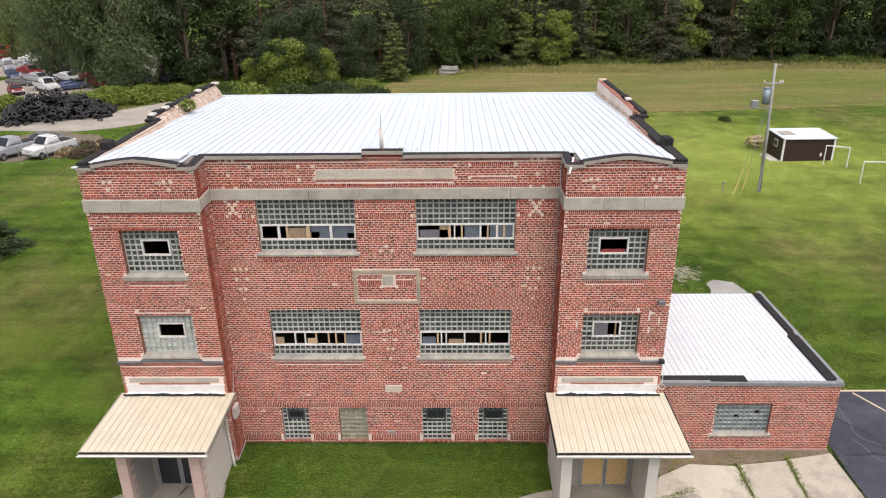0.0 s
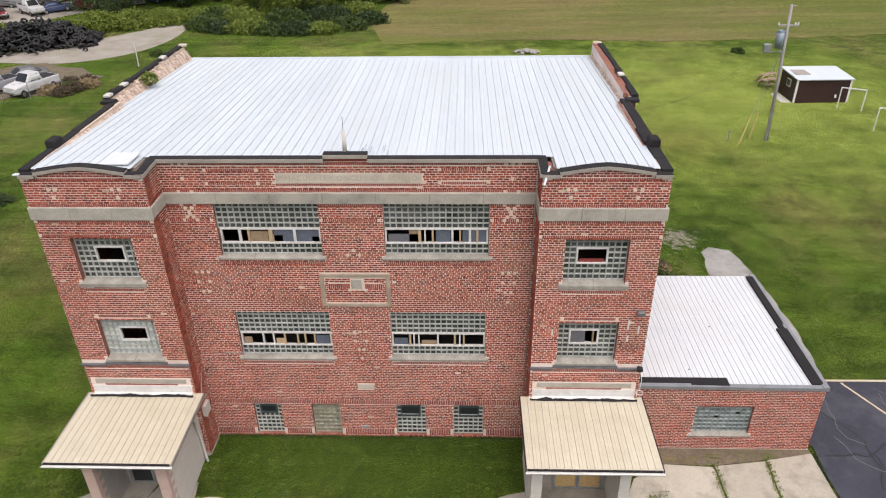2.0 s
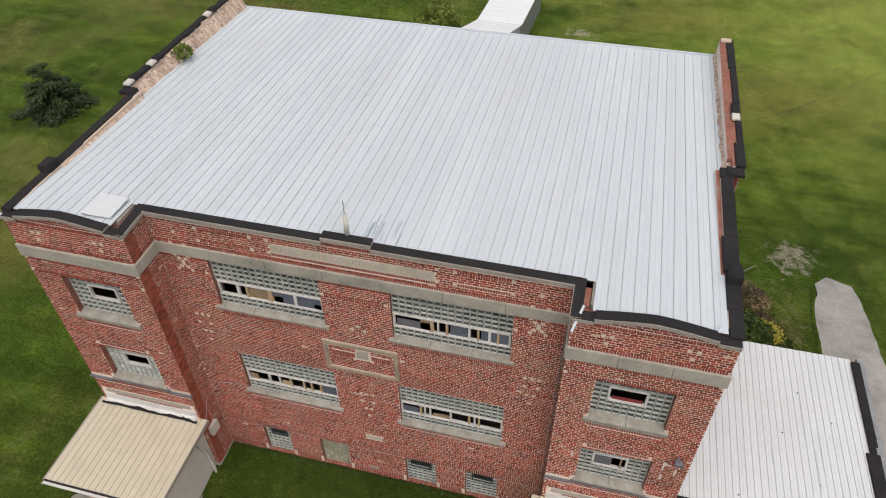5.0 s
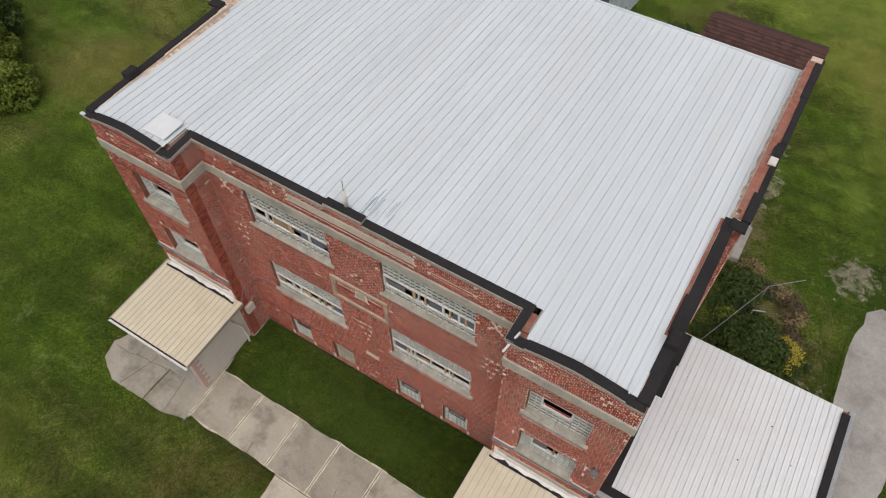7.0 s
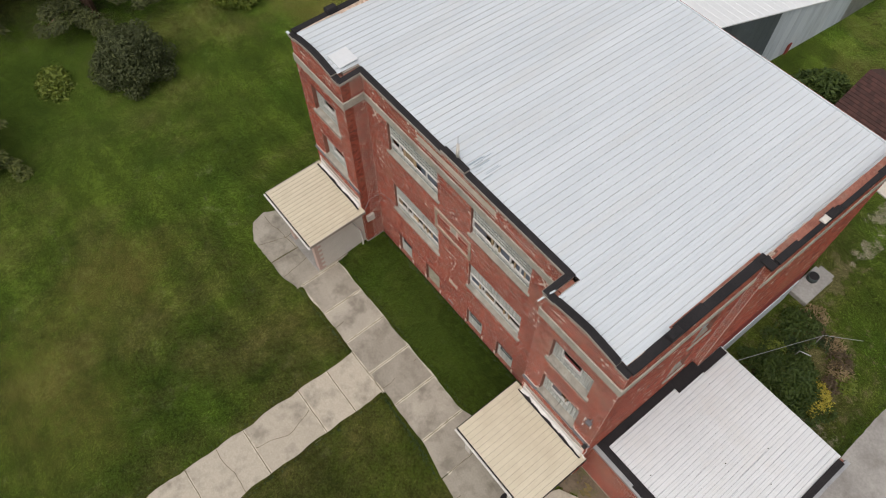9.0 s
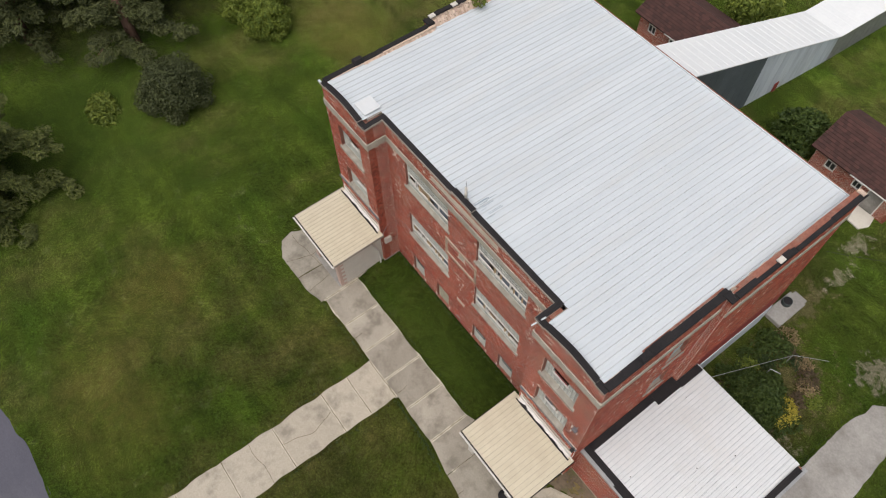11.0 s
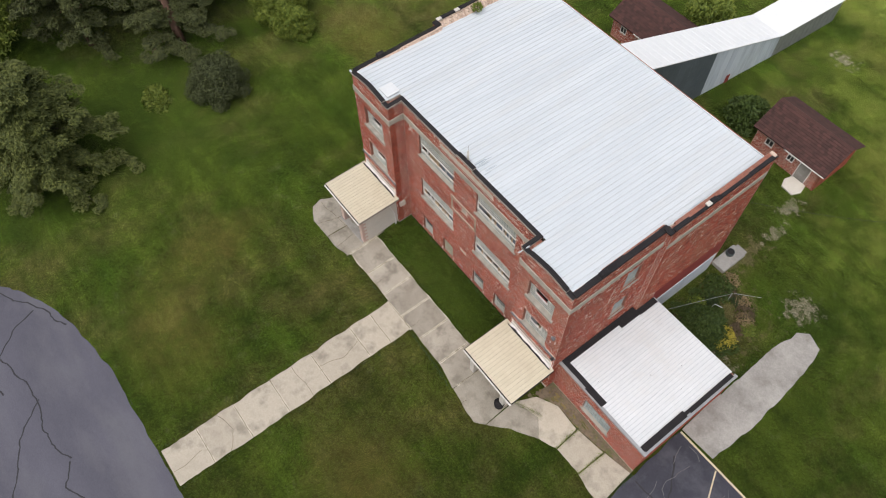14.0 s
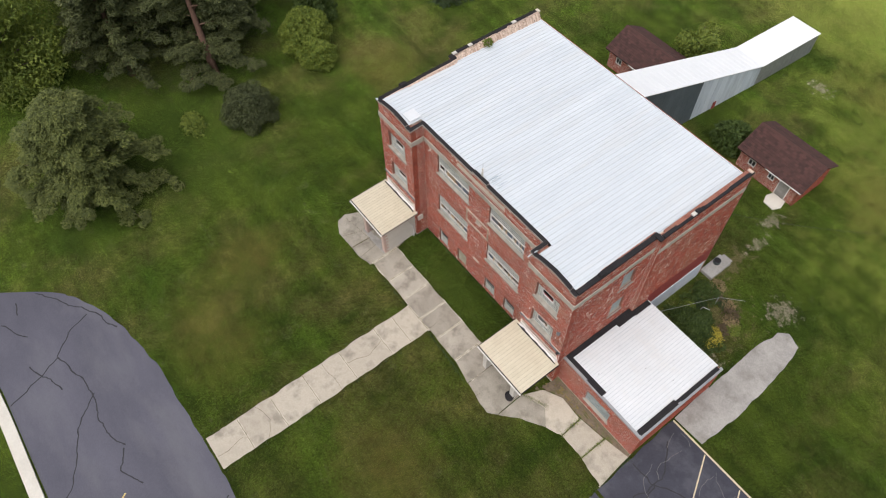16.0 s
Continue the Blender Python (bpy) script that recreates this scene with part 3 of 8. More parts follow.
ribbon([(-1.2, -27.2), (0.4, -29.6), (1.2, -31.2)], 0.10, YELLOW, "line", lines, 0.026)


# concrete walks, slab by slab
def slab(parent, poly, mat=CONCRETE, lift=0.05, seed=0):
    zs = sum(ground_z(x, y) for x, y in poly) / len(poly)
    tilt = 0.012 * noise.noise((poly[0][0] * 3.1, poly[0][1] * 2.7, 4.0))
    c = (sum(p[0] for p in poly) / len(poly), sum(p[1] for p in poly) / len(poly))
    n = len(poly)
    top = [(x + (c[0] - x) * 0.006, y + (c[1] - y) * 0.006, ground_z(x, y) + lift + tilt) for x, y in poly]
    edge = [(x, y, ground_z(x, y) + lift + tilt - 0.012) for x, y in poly]
    low = [(x, y, zs - 0.3) for x, y in poly]
    v = top + edge + low
    f = [tuple(range(n))] + [(k + n * (r + 1), (k + 1) % n + n * (r + 1), (k + 1) % n + n * r, k + n * r) for r in range(2) for k in range(n)]
    bm = bmesh.new()
    vs = [bm.verts.new(p) for p in v]
    for q in f:
        bm.faces.new([vs[k] for k in q])
    bmesh.ops.triangulate(bm, faces=[q for q in bm.faces if len(q.verts) > 4])
    bmesh.ops.recalc_face_normals(bm, faces=bm.faces[:])
    me = bpy.data.meshes.new("slab")
    bm.to_mesh(me)
    bm.free()
    me.materials.append(mat)
    return child("slab", me, parent)


JOINT_FILL = material("crumbling_joint_edge", (0.46, 0.42, 0.34), (0.70, 0.64, 0.54), 3.0, 0.95, fine=14, stain=(0.20, 0.18, 0.13), stain_scale=3.0, stain_amount=0.9)
def joint_strip(parent, p0, p1, width, mat, lift, seed):
    """A worn joint between slabs, level with their tops."""
    z0, z1 = ground_z(*p0) + lift, ground_z(*p1) + lift
    steps = 14
    dx, dy = p1[0] - p0[0], p1[1] - p0[1]
    d = math.hypot(dx, dy)
    v, f = [], []
    for k in range(steps + 1):
        t = k / steps
        o = 0.03 * noise.noise((t * 5, seed, 1.0))
        w = width / 2 * (1 + 0.7 * noise.noise((t * 9, seed, 3.0)))
        for sg in (1, -1):
            v.append((p0[0] + dx * t - dy / d * (o + sg * w), p0[1] + dy * t + dx / d * (o + sg * w), z0 + (z1 - z0) * t))
        if k:
            f.append((2 * k - 2, 2 * k - 1, 2 * k + 1, 2 * k))
    return child("joint", mesh_from("joint", v, f, mat), parent)


walk_main = tagged(new("front_walk"), "pale cracked concrete walk to the drive", "walk", kind="structure")
ys = [-21.4, -19.05, -16.45, -13.8, -10.75, -7.65, -6.0, -4.42]
for a, b in zip(ys, ys[1:]):
    slab(walk_main, [(-1.32, a + 0.02), (1.42, a + 0.02), (1.42, b - 0.02), (-1.32, b - 0.02)])
walk_cross = tagged(new("cross_walk"), "stained concrete walk between the two entrances", "walk", kind="structure")
xs = [-6.1, -3.95, -1.9, 0.2, 2.3, 4.5]
for a, b in zip(xs, xs[1:]):
    slab(walk_cross, [(a + 0.02, -4.4), (b - 0.02, -4.4), (b - 0.02, -1.95), (a + 0.02, -1.95)], CROSS_CONCRETE)
slab(walk_cross, [(-6.14, -4.65), (-6.14, -1.9), (-6.2, -1.3), (-7.6, -1.3), (-8.3, -3.2), (-8.35, -4.95), (-7.3, -4.95)], CROSS_CONCRETE)
slab(walk_cross, [(-8.4, -4.95), (-8.35, -3.2), (-7.65, -1.3), (-9.4, -1.3), (-11.0, -2.4), (-11.65, -3.4), (-11.3, -4.4), (-10.2, -5.0)], CROSS_CONCRETE)
slab(walk_cross, [(4.54, -4.45), (6.4, -4.75), (6.4, -1.3), (4.54, -1.95)], CROSS_CONCRETE)
slab(walk_cross, [(6.44, -4.75), (7.6, -5.0), (8.9, -5.05), (9.5, -4.6), (9.3, -1.3), (6.44, -1.3)], CROSS_CONCRETE)
slab(walk_cross, [(9.54, -4.55), (10.8, -3.5), (12.2, -2.55), (11.2, -1.5), (9.45, -2.2)], CROSS_CONCRETE)
for k, y in enumerate(ys[1:]):
    joint_strip(walk_main, (-1.30, y), (1.40, y), 0.13, JOINT_FILL, 0.066, 60 + k)
    joint_strip(walk_main, (-1.30, y), (1.40, y), 0.035, WALK_CRACK, 0.069, 160 + k)
for k, x in enumerate(xs + [6.42]):
    joint_strip(walk_cross, (x, -4.38), (x, -1.97), 0.14, JOINT_FILL, 0.066, 70 + k)
    joint_strip(walk_cross, (x, -4.38), (x, -1.97), 0.03, WALK_CRACK, 0.069, 170 + k)
for k, (a, b) in enumerate((((-6.1, -1.97), (4.5, -1.97)), ((-6.1, -4.38), (-1.4, -4.38)))):
    joint_strip(walk_cross, a, b, 0.10, JOINT_FILL, 0.0665, 190 + k)
ribbon([(-8.35, -4.9), (-8.32, -3.2), (-7.62, -1.4)], 0.06, WALK_CRACK, "joint", walk_cross, 0.068, 0.05, 78)
for k, pts in enumerate([[(-1.3, -17.6), (0.2, -17.2), (1.4, -17.9)], [(-1.3, -12.2), (1.4, -12.0)], [(-0.2, -10.7), (0.3, -9.2), (-0.1, -7.8)], [(0.4, -21.3), (0.2, -19.4)]]):
    ribbon(pts, 0.022, WALK_CRACK, "crack", walk_main, 0.066, 0.2, 80 + k)
for k, pts in enumerate([[(-6.1, -3.0), (-4.6, -3.3), (-2.2, -3.0), (0.1, -3.2)], [(-2.9, -4.3), (-3.2, -2.0)], [(1.2, -4.3), (1.0, -2.0)], [(-7.2, -4.8), (-7.4, -3.0), (-7.0, -1.4)], [(-9.8, -4.8), (-9.2, -3.2), (-9.6, -1.5)], [(-11.3, -3.6), (-8.5, -3.3)], [(7.6, -4.9), (7.4, -3.2)], [(2.4, -3.0), (4.4, -3.3), (6.4, -3.0)]]):
    ribbon(pts, 0.022, WALK_CRACK, "crack", walk_cross, 0.066, 0.2, 90 + k)
east = tagged(new("side_walk"), "broken concrete walk beside the annex with weeds in the joints", "walk", kind="structure")
slab(east, [(9.5, -2.15), (11.2, -1.45), (12.25, -2.5), (13.3, -2.1), (13.2, -0.35), (11.4, -0.25), (10.1, -0.9)])
slab(east, [(13.36, -2.12), (15.2, -2.1), (15.25, -0.05), (13.26, -0.3)])
slab(east, [(15.26, -2.12), (17.35, -2.45), (17.2, -1.0), (17.1, 0.35), (15.3, 0.0)])
sheet("soil_strip", [(9.9, -0.85), (11.4, -0.2), (13.3, -0.25), (15.3, 0.05), (17.1, 0.3), (17.1, 0.62), (10.0, 0.62)], DIRT, "bare brown soil strip along the annex wall", "soil", 0.015, 0.1)
sheet("side_slab", [(17.15, 4.8), (19.5, 4.9), (19.75, 7.6), (19.65, 11.0), (19.35, 14.6), (19.0, 15.9), (17.9, 16.3), (17.3, 15.7), (17.35, 15.0), (17.05, 14.2), (17.0, 8.3)], GREY_CONCRETE, "stained grey concrete slab beside the annex", "slab", 0.05, 0.2)


def crumbs(name, centre, spread, count, mat, label, seed, size=(0.05, 0.32), turn=0.0):
    """Bare soil showing through thin grass: many small ragged bits laid on the lawn as one mesh."""
    r = random.Random(seed)
    s = Shape()
    for k in range(count):
        a, b = r.gauss(0, 0.5) * spread[0], r.gauss(0, 0.5) * spread[1]
        x, y = centre[0] + a * math.cos(turn) - b * math.sin(turn), centre[1] + a * math.sin(turn) + b * math.cos(turn)
        q = size[0] + (size[1] - size[0]) * r.random() ** 2.2
        ring = ragged(x, y, q * r.uniform(0.8, 1.5), q * r.uniform(0.6, 1.1), 9, 0.7, seed * 31 + k)
        if 16.85 < x < 20 and 4.5 < y < 16.4:
            continue
        z = ground_z(x, y) + 0.008 + 0.00001 * k
        s.add([(px, py, z) for px, py in ring], [tuple(range(9))])
    return structure(name, s.mesh(name, mat), label, "soil")


DRY_TURF = material("dry_thin_turf", (0.10, 0.085, 0.03), (0.25, 0.19, 0.085), 1.6, 0.98, fine=9, bump=0.6, stain=(0.05, 0.075, 0.012), stain_scale=1.4, stain_amount=0.9)
for k, (c, sp, n, mt, sz, tn) in enumerate([
        ((10.9, -0.9), (1.3, 0.7), 90, DIRT, (0.03, 0.22), 0.5), ((13.2, 0.1), (3.2, 0.4), 120, DRY_TURF, (0.03, 0.18), 0.05)]):
    crumbs("dirt_patch", c, sp, n, mt, "bare sandy soil showing through thin grass", 60 + k, sz, tn)
fringe = tagged(new("grass_fringe"), "lawn grass creeping over the edges of the paving", "grass", kind="structure")
for k, (pts, lift) in enumerate([([(-1.33, -21.4), (-1.33, -4.5)], 0.067), ([(1.43, -21.4), (1.43, -4.5)], 0.067), ([(-6.0, -4.43), (-1.35, -4.43)], 0.067), ([(1.45, -4.43), (4.6, -4.47), (6.4, -4.77), (7.6, -5.02), (8.9, -5.07), (9.5, -4.62), (10.8, -3.52), (12.2, -2.55), (13.3, -2.12)], 0.067), ([(-6.1, -1.92), (4.5, -1.92), (6.3, -1.35)], 0.067),
                                  ([(-6.14, -4.67), (-7.3, -4.97), (-8.4, -4.97), (-10.2, -5.02), (-11.3, -4.42), (-11.67, -3.4), (-11.0, -2.38), (-9.4, -1.28)], 0.067), ([(13.3, -2.12), (15.2, -2.12), (17.3, -2.47)], 0.067), ([(19.52, 4.95), (19.77, 7.6), (19.67, 11.0), (19.37, 14.6), (19.0, 15.92), (17.9, 16.3)], 0.055), ([(17.0, 8.4), (17.05, 14.2), (17.3, 15.6)], 0.055), (drive_edge[20:], 0.026)]):
    ribbon(pts, 0.13, LAWN, "fringe", fringe, lift, 0.12, 120 + k)
sheet("gravel_road", spline([(-120, 48), (-70, 55), (-52, 57.5), (-42, 57), (-36, 60), (-33, 66), (-33, 74), (-35.5, 76.5), (-38, 73.5), (-43, 67.5), (-52, 61), (-70, 66), (-120, 74)], 5), GRAVEL, "tan gravel yard road", "road", 0.03, 0.2)

# ---- the school building ----
COURSE, BRICK_LEN, JOINT, SOLDIER = 0.083, 0.196, 0.022, 0.0677


class Plane:
    """An upright wall plane: u along it, d out of it."""

    def __init__(self, ox, oy, ux, uy, nx, ny):
        self.o, self.u, self.n = (ox, oy), (ux, uy), (nx, ny)

    def at(self, u, d, z):
        return (self.o[0] + self.u[0] * u + self.n[0] * d, self.o[1] + self.u[1] * u + self.n[1] * d, z)

    def matrix(self, u, d, z):
        return Matrix(((self.u[0], -self.n[0], 0, self.at(u, d, z)[0]), (self.u[1], -self.n[1], 0, self.at(u, d, z)[1]), (0, 0, 1, z), (0, 0, 0, 1)))

    def box(self, shape, u0, u1, d0, d1, z0, z1, mat=0):
        v = [self.at(u, d, z) for z in (z0, z1) for u, d in ((u0, d1), (u1, d1), (u1, d0), (u0, d0))]
        return shape.add(v, [(3, 2, 1, 0), (4, 5, 6, 7), (0, 1, 5, 4), (1, 2, 6, 5), (2, 3, 7, 6), (3, 0, 4, 7)], mat)


FRONT = Plane(0, 1.06, 1, 0, 0, -1)
WING = Plane(0, 0.0, 1, 0, 0, -1)
LEFT_IN = Plane(-6.12, 0, 0, 1, 1, 0)
RIGHT_IN = Plane(6.12, 0, 0, 1, -1, 0)
EAST_WING = Plane(10.0, 0, 0, 1, 1, 0)
EAST = Plane(10.3, 0, 0, 1, 1, 0)
JOG = Plane(0, 6.8, 1, 0, 0, -1)
ANNEX = Plane(0, 0.6, 1, 0, 0, -1)
ANNEX_EAST = Plane(17.05, 0, 0, 1, 1, 0)


def wall_mesh(name, plane, u0, u1, z0, z1, holes, thick, mat):
    """A wall of real thickness whose openings go through."""
    us = sorted({u0, u1, *[h[k] for h in holes for k in (0, 1) if u0 < h[k] < u1]})
    zs = sorted({z0, z1, *[h[k] for h in holes for k in (2, 3) if z0 < h[k] < z1]})
    solid = lambda i, j: 0 <= i < len(us) - 1 and 0 <= j < len(zs) - 1 and not any(h[0] < (us[i] + us[i + 1]) / 2 < h[1] and h[2] < (zs[j] + zs[j + 1]) / 2 < h[3] for h in holes)
    s = Shape()
    for i in range(len(us) - 1):
        for j in range(len(zs) - 1):
            if not solid(i, j):
                continue
            a, b, c, d = us[i], us[i + 1], zs[j], zs[j + 1]
            at = plane.at
            s.add([at(a, 0, c), at(b, 0, c), at(b, 0, d), at(a, 0, d)], [(0, 1, 2, 3)])
            s.add([at(a, -thick, c), at(b, -thick, c), at(b, -thick, d), at(a, -thick, d)], [(3, 2, 1, 0)])
            for di, dj, q in ((-1, 0, ((a, c), (a, d))), (1, 0, ((b, c), (b, d))), (0, -1, ((a, c), (b, c))), (0, 1, ((a, d), (b, d)))):
                if not solid(i + di, j + dj):
                    (p, r), (p2, r2) = q
                    s.add([at(p, 0, r), at(p2, 0, r2), at(p2, -thick, r2), at(p, -thick, r)], [(0, 1, 2, 3)], 1)
    return s.mesh(name, mat, REVEAL if mat == MORTAR else mat)


def free_spans(u0, u1, z, holes):
    spans = [(u0, u1)]
    for a, b, c, d in holes:
        if c < z < d:
            nxt = []
            for p, q in spans:
                if b <= p or a >= q:
                    nxt.append((p, q))
                else:
                    if a > p:
                        nxt.append((p, a))
                    if b < q:
                        nxt.append((b, q))
            spans = nxt
    return spans


def brick_boxes(u0, u1, z0, z1, holes, limit=None):
    """Bricks in running bond, cut at openings: rows of (u, u, z, z)."""
    out = []
    for k in range(int(math.ceil(z0 / COURSE)), int(z1 / COURSE)):
        za, zb = k * COURSE, (k + 1) * COURSE - JOINT
        lo, hi = limit((za + zb) / 2) if limit else (u0, u1)
        length = BRICK_LEN
        shift = (k % 2) * BRICK_LEN / 2 + 0.02 * math.sin(k * 2.3)
        for p, q in free_spans(max(u0, lo), min(u1, hi), (za + zb) / 2, holes):
            u = math.floor((p - shift) / length) * length + shift
            while u < q:
                a, b = max(u, p + 0.004), min(u + length - JOINT, q - 0.004)
                if b - a > 0.03:
                    out.append((a, b, za, zb))
                u += length
    return out


def soldier_boxes(u0, u1, z0, z1, pitch=SOLDIER):
    n = max(1, round((u1 - u0) / pitch))
    w = (u1 - u0) / n
    return [(u0 + k * w + 0.008, u0 + (k + 1) * w - 0.008, z0 + 0.006, z1 - 0.006) for k in range(n)]


def bricks_mesh(name, plane, boxes, mat, proud=0.006):
    """Joined bricks, each with its own faces and slightly uneven depth."""
    b = np.asarray(boxes, dtype=float)
    n = len(b)
    d = proud + rng.uniform(-0.002, 0.005, n)
    v = np.zeros((n, 8, 3))
    b = b + np.concatenate([np.zeros((n, 2)), rng.uniform(-0.004, 0.004, (n, 2))], axis=1)
    o, u, nn = np.array(plane.o), np.array(plane.u), np.array(plane.n)
    for k, (ui, zi, di) in enumerate(((0, 2, 0), (1, 2, 0), (1, 3, 0), (0, 3, 0), (0, 2, 1), (1, 2, 1), (1, 3, 1), (0, 3, 1))):
        dep = d if di else np.full(n, -0.01)
        xy = o[None] + u[None] * b[:, ui][:, None] + nn[None] * dep[:, None]
        v[:, k, :2], v[:, k, 2] = xy, b[:, zi]
    tmpl = np.array([(4, 5, 6, 7), (0, 1, 5, 4), (1, 2, 6, 5), (2, 3, 7, 6), (3, 0, 4, 7)])
    cross = plane.u[0] * plane.n[1] - plane.u[1] * plane.n[0]
    if cross > 0:
        tmpl = tmpl[:, ::-1]
    f = (tmpl[None] + 8 * np.arange(n)[:, None, None]).reshape(-1, 4)
    me = bpy.data.meshes.new(name)
    me.from_pydata(v.reshape(-1, 3).tolist(), [], f.tolist())
    me.materials.append(mat)
    me.update()
    return me


SOLDIERS = {}


def lay(wall, plane, u0, u1, z0, z1, holes, soldiers=(), limit=None, pieces=None, mat=BRICK, spall=0.0):
    """Covers a wall with bricks; soldiers are rows of upright bricks (u0, u1, z0, z1)."""
    cut = list(holes) + list(soldiers)
    boxes = brick_boxes(u0, u1, z0, z1, cut, limit)
    if pieces:
        near = [b for b in boxes if pieces[0] < b[0] and b[1] < pieces[1] and pieces[2] < b[2] < pieces[3] and abs(b[1] - b[0] - BRICK_LEN + JOINT) < 0.002][:300]
        keep = set(near)
        boxes = [b for b in boxes if b not in keep]
        me = bricks_mesh("brick", Plane(0, 0, 1, 0, 0, -1), [(0, BRICK_LEN - JOINT, 0, COURSE - JOINT)], mat)
        for b in near:
            child("brick", me, wall, m=Matrix.Translation(plane.at(b[0], rnd.uniform(-0.002, 0.002), b[2])))
    if spall:
        worn = [b for b in boxes if rnd.random() < spall * (0.5 + max(0.0, noise.noise((b[0] * 0.7, b[2] * 0.7, plane.o[0])) * 2.2))]
        boxes = [b for b in boxes if b not in set(worn)]
        if worn:
            child("worn_brick", bricks_mesh("worn_brick", plane, worn, SPALLED, 0.001), wall, "pale spalled bricks", kind="stuff")
    child("brickwork", bricks_mesh("brickwork", plane, boxes, mat), wall, kind="stuff")
    if soldiers:
        rows = [q for s in soldiers for q in soldier_boxes(*s)]
        child("soldier_course", bricks_mesh("soldier_course", plane, rows, BRICK_DARK, 0.008), wall, "dark red upright brick courses", kind="stuff")


def stones(wall, plane, items, size=0.115, mat=TERRACOTTA, name="corner_stone"):
    """Small square stones set in the brickwork, each a piece of its own on one mesh."""
    s = Shape()
    h = size / 2
    s.add([(-h, 0.02, -h), (h, 0.02, -h), (h, 0.02, h), (-h, 0.02, h), (-h, -0.008, -h), (h, -0.008, -h), (h, -0.008, h), (-h, -0.008, h), (-h + .012, -0.016, -h + .012), (h - .012, -0.016, -h + .012), (h - .012, -0.016, h - .012), (-h + .012, -0.016, h - .012)],
          [(8, 9, 10, 11)] + [(a + 4, (a + 1) % 4 + 4, (a + 1) % 4 + 8, a + 8) for a in range(4)] + [(a, (a + 1) % 4, (a + 1) % 4 + 4, a + 4) for a in range(4)])
    me = s.mesh(name, mat)
    for u, z in items:
        child(name, me, wall, m=plane.matrix(u, 0, z))


def stone_part(name, wall, plane, u0, u1, z0, z1, d=0.05, mat=STONE, label="", back=0.02, cuts=0):
    """A dressed stone, or a run of them with open joints."""
    n = max(1, cuts)
    w = (u1 - u0) / n
    for k in range(n):
        s = Shape()
        a, b = u0 + k * w + (0.004 if n > 1 else 0), u0 + (k + 1) * w - (0.004 if n > 1 else 0)
        c = 0.012
        at = plane.at
        v = [at(a, -back, z0), at(b, -back, z0), at(b, -back, z1), at(a, -back, z1), at(a, d - c, z0), at(b, d - c, z0), at(b, d - c, z1), at(a, d - c, z1), at(a + c, d, z0 + c), at(b - c, d, z0 + c), at(b - c, d, z1 - c), at(a + c, d, z1 - c)]
        s.add(v, [(8, 9, 10, 11)] + [(q + r, (q + 1) % 4 + r, (q + 1) % 4 + r + 4, q + r + 4) for r in (0, 4) for q in range(4)])
        child(name, s.mesh(name, mat), wall, label)


def block_mesh(w, h, ring_mat, core_mat):
    """One glass block: a raised pale rim and a sunk clear core."""
    g, r = 0.004, 0.015
    s = Shape()
    v = []
    for d, m in ((0.06, g), (0.0, g), (-0.004, g + 0.004), (-0.004, r), (0.045, r + 0.010)):
        v += [(m, d, m), (w - m, d, m), (w - m, d, h - m), (m, d, h - m)]
    f = [(q + 4 * k, (q + 1) % 4 + 4 * k, (q + 1) % 4 + 4 * k + 4, q + 4 * k + 4) for k in range(4) for q in range(4)]
    s.add(v, f)
    s.i = [0] * 16
    s.f.append((16, 17, 18, 19))
    s.i.append(1)
    return s.mesh("glass_block", ring_mat, core_mat)


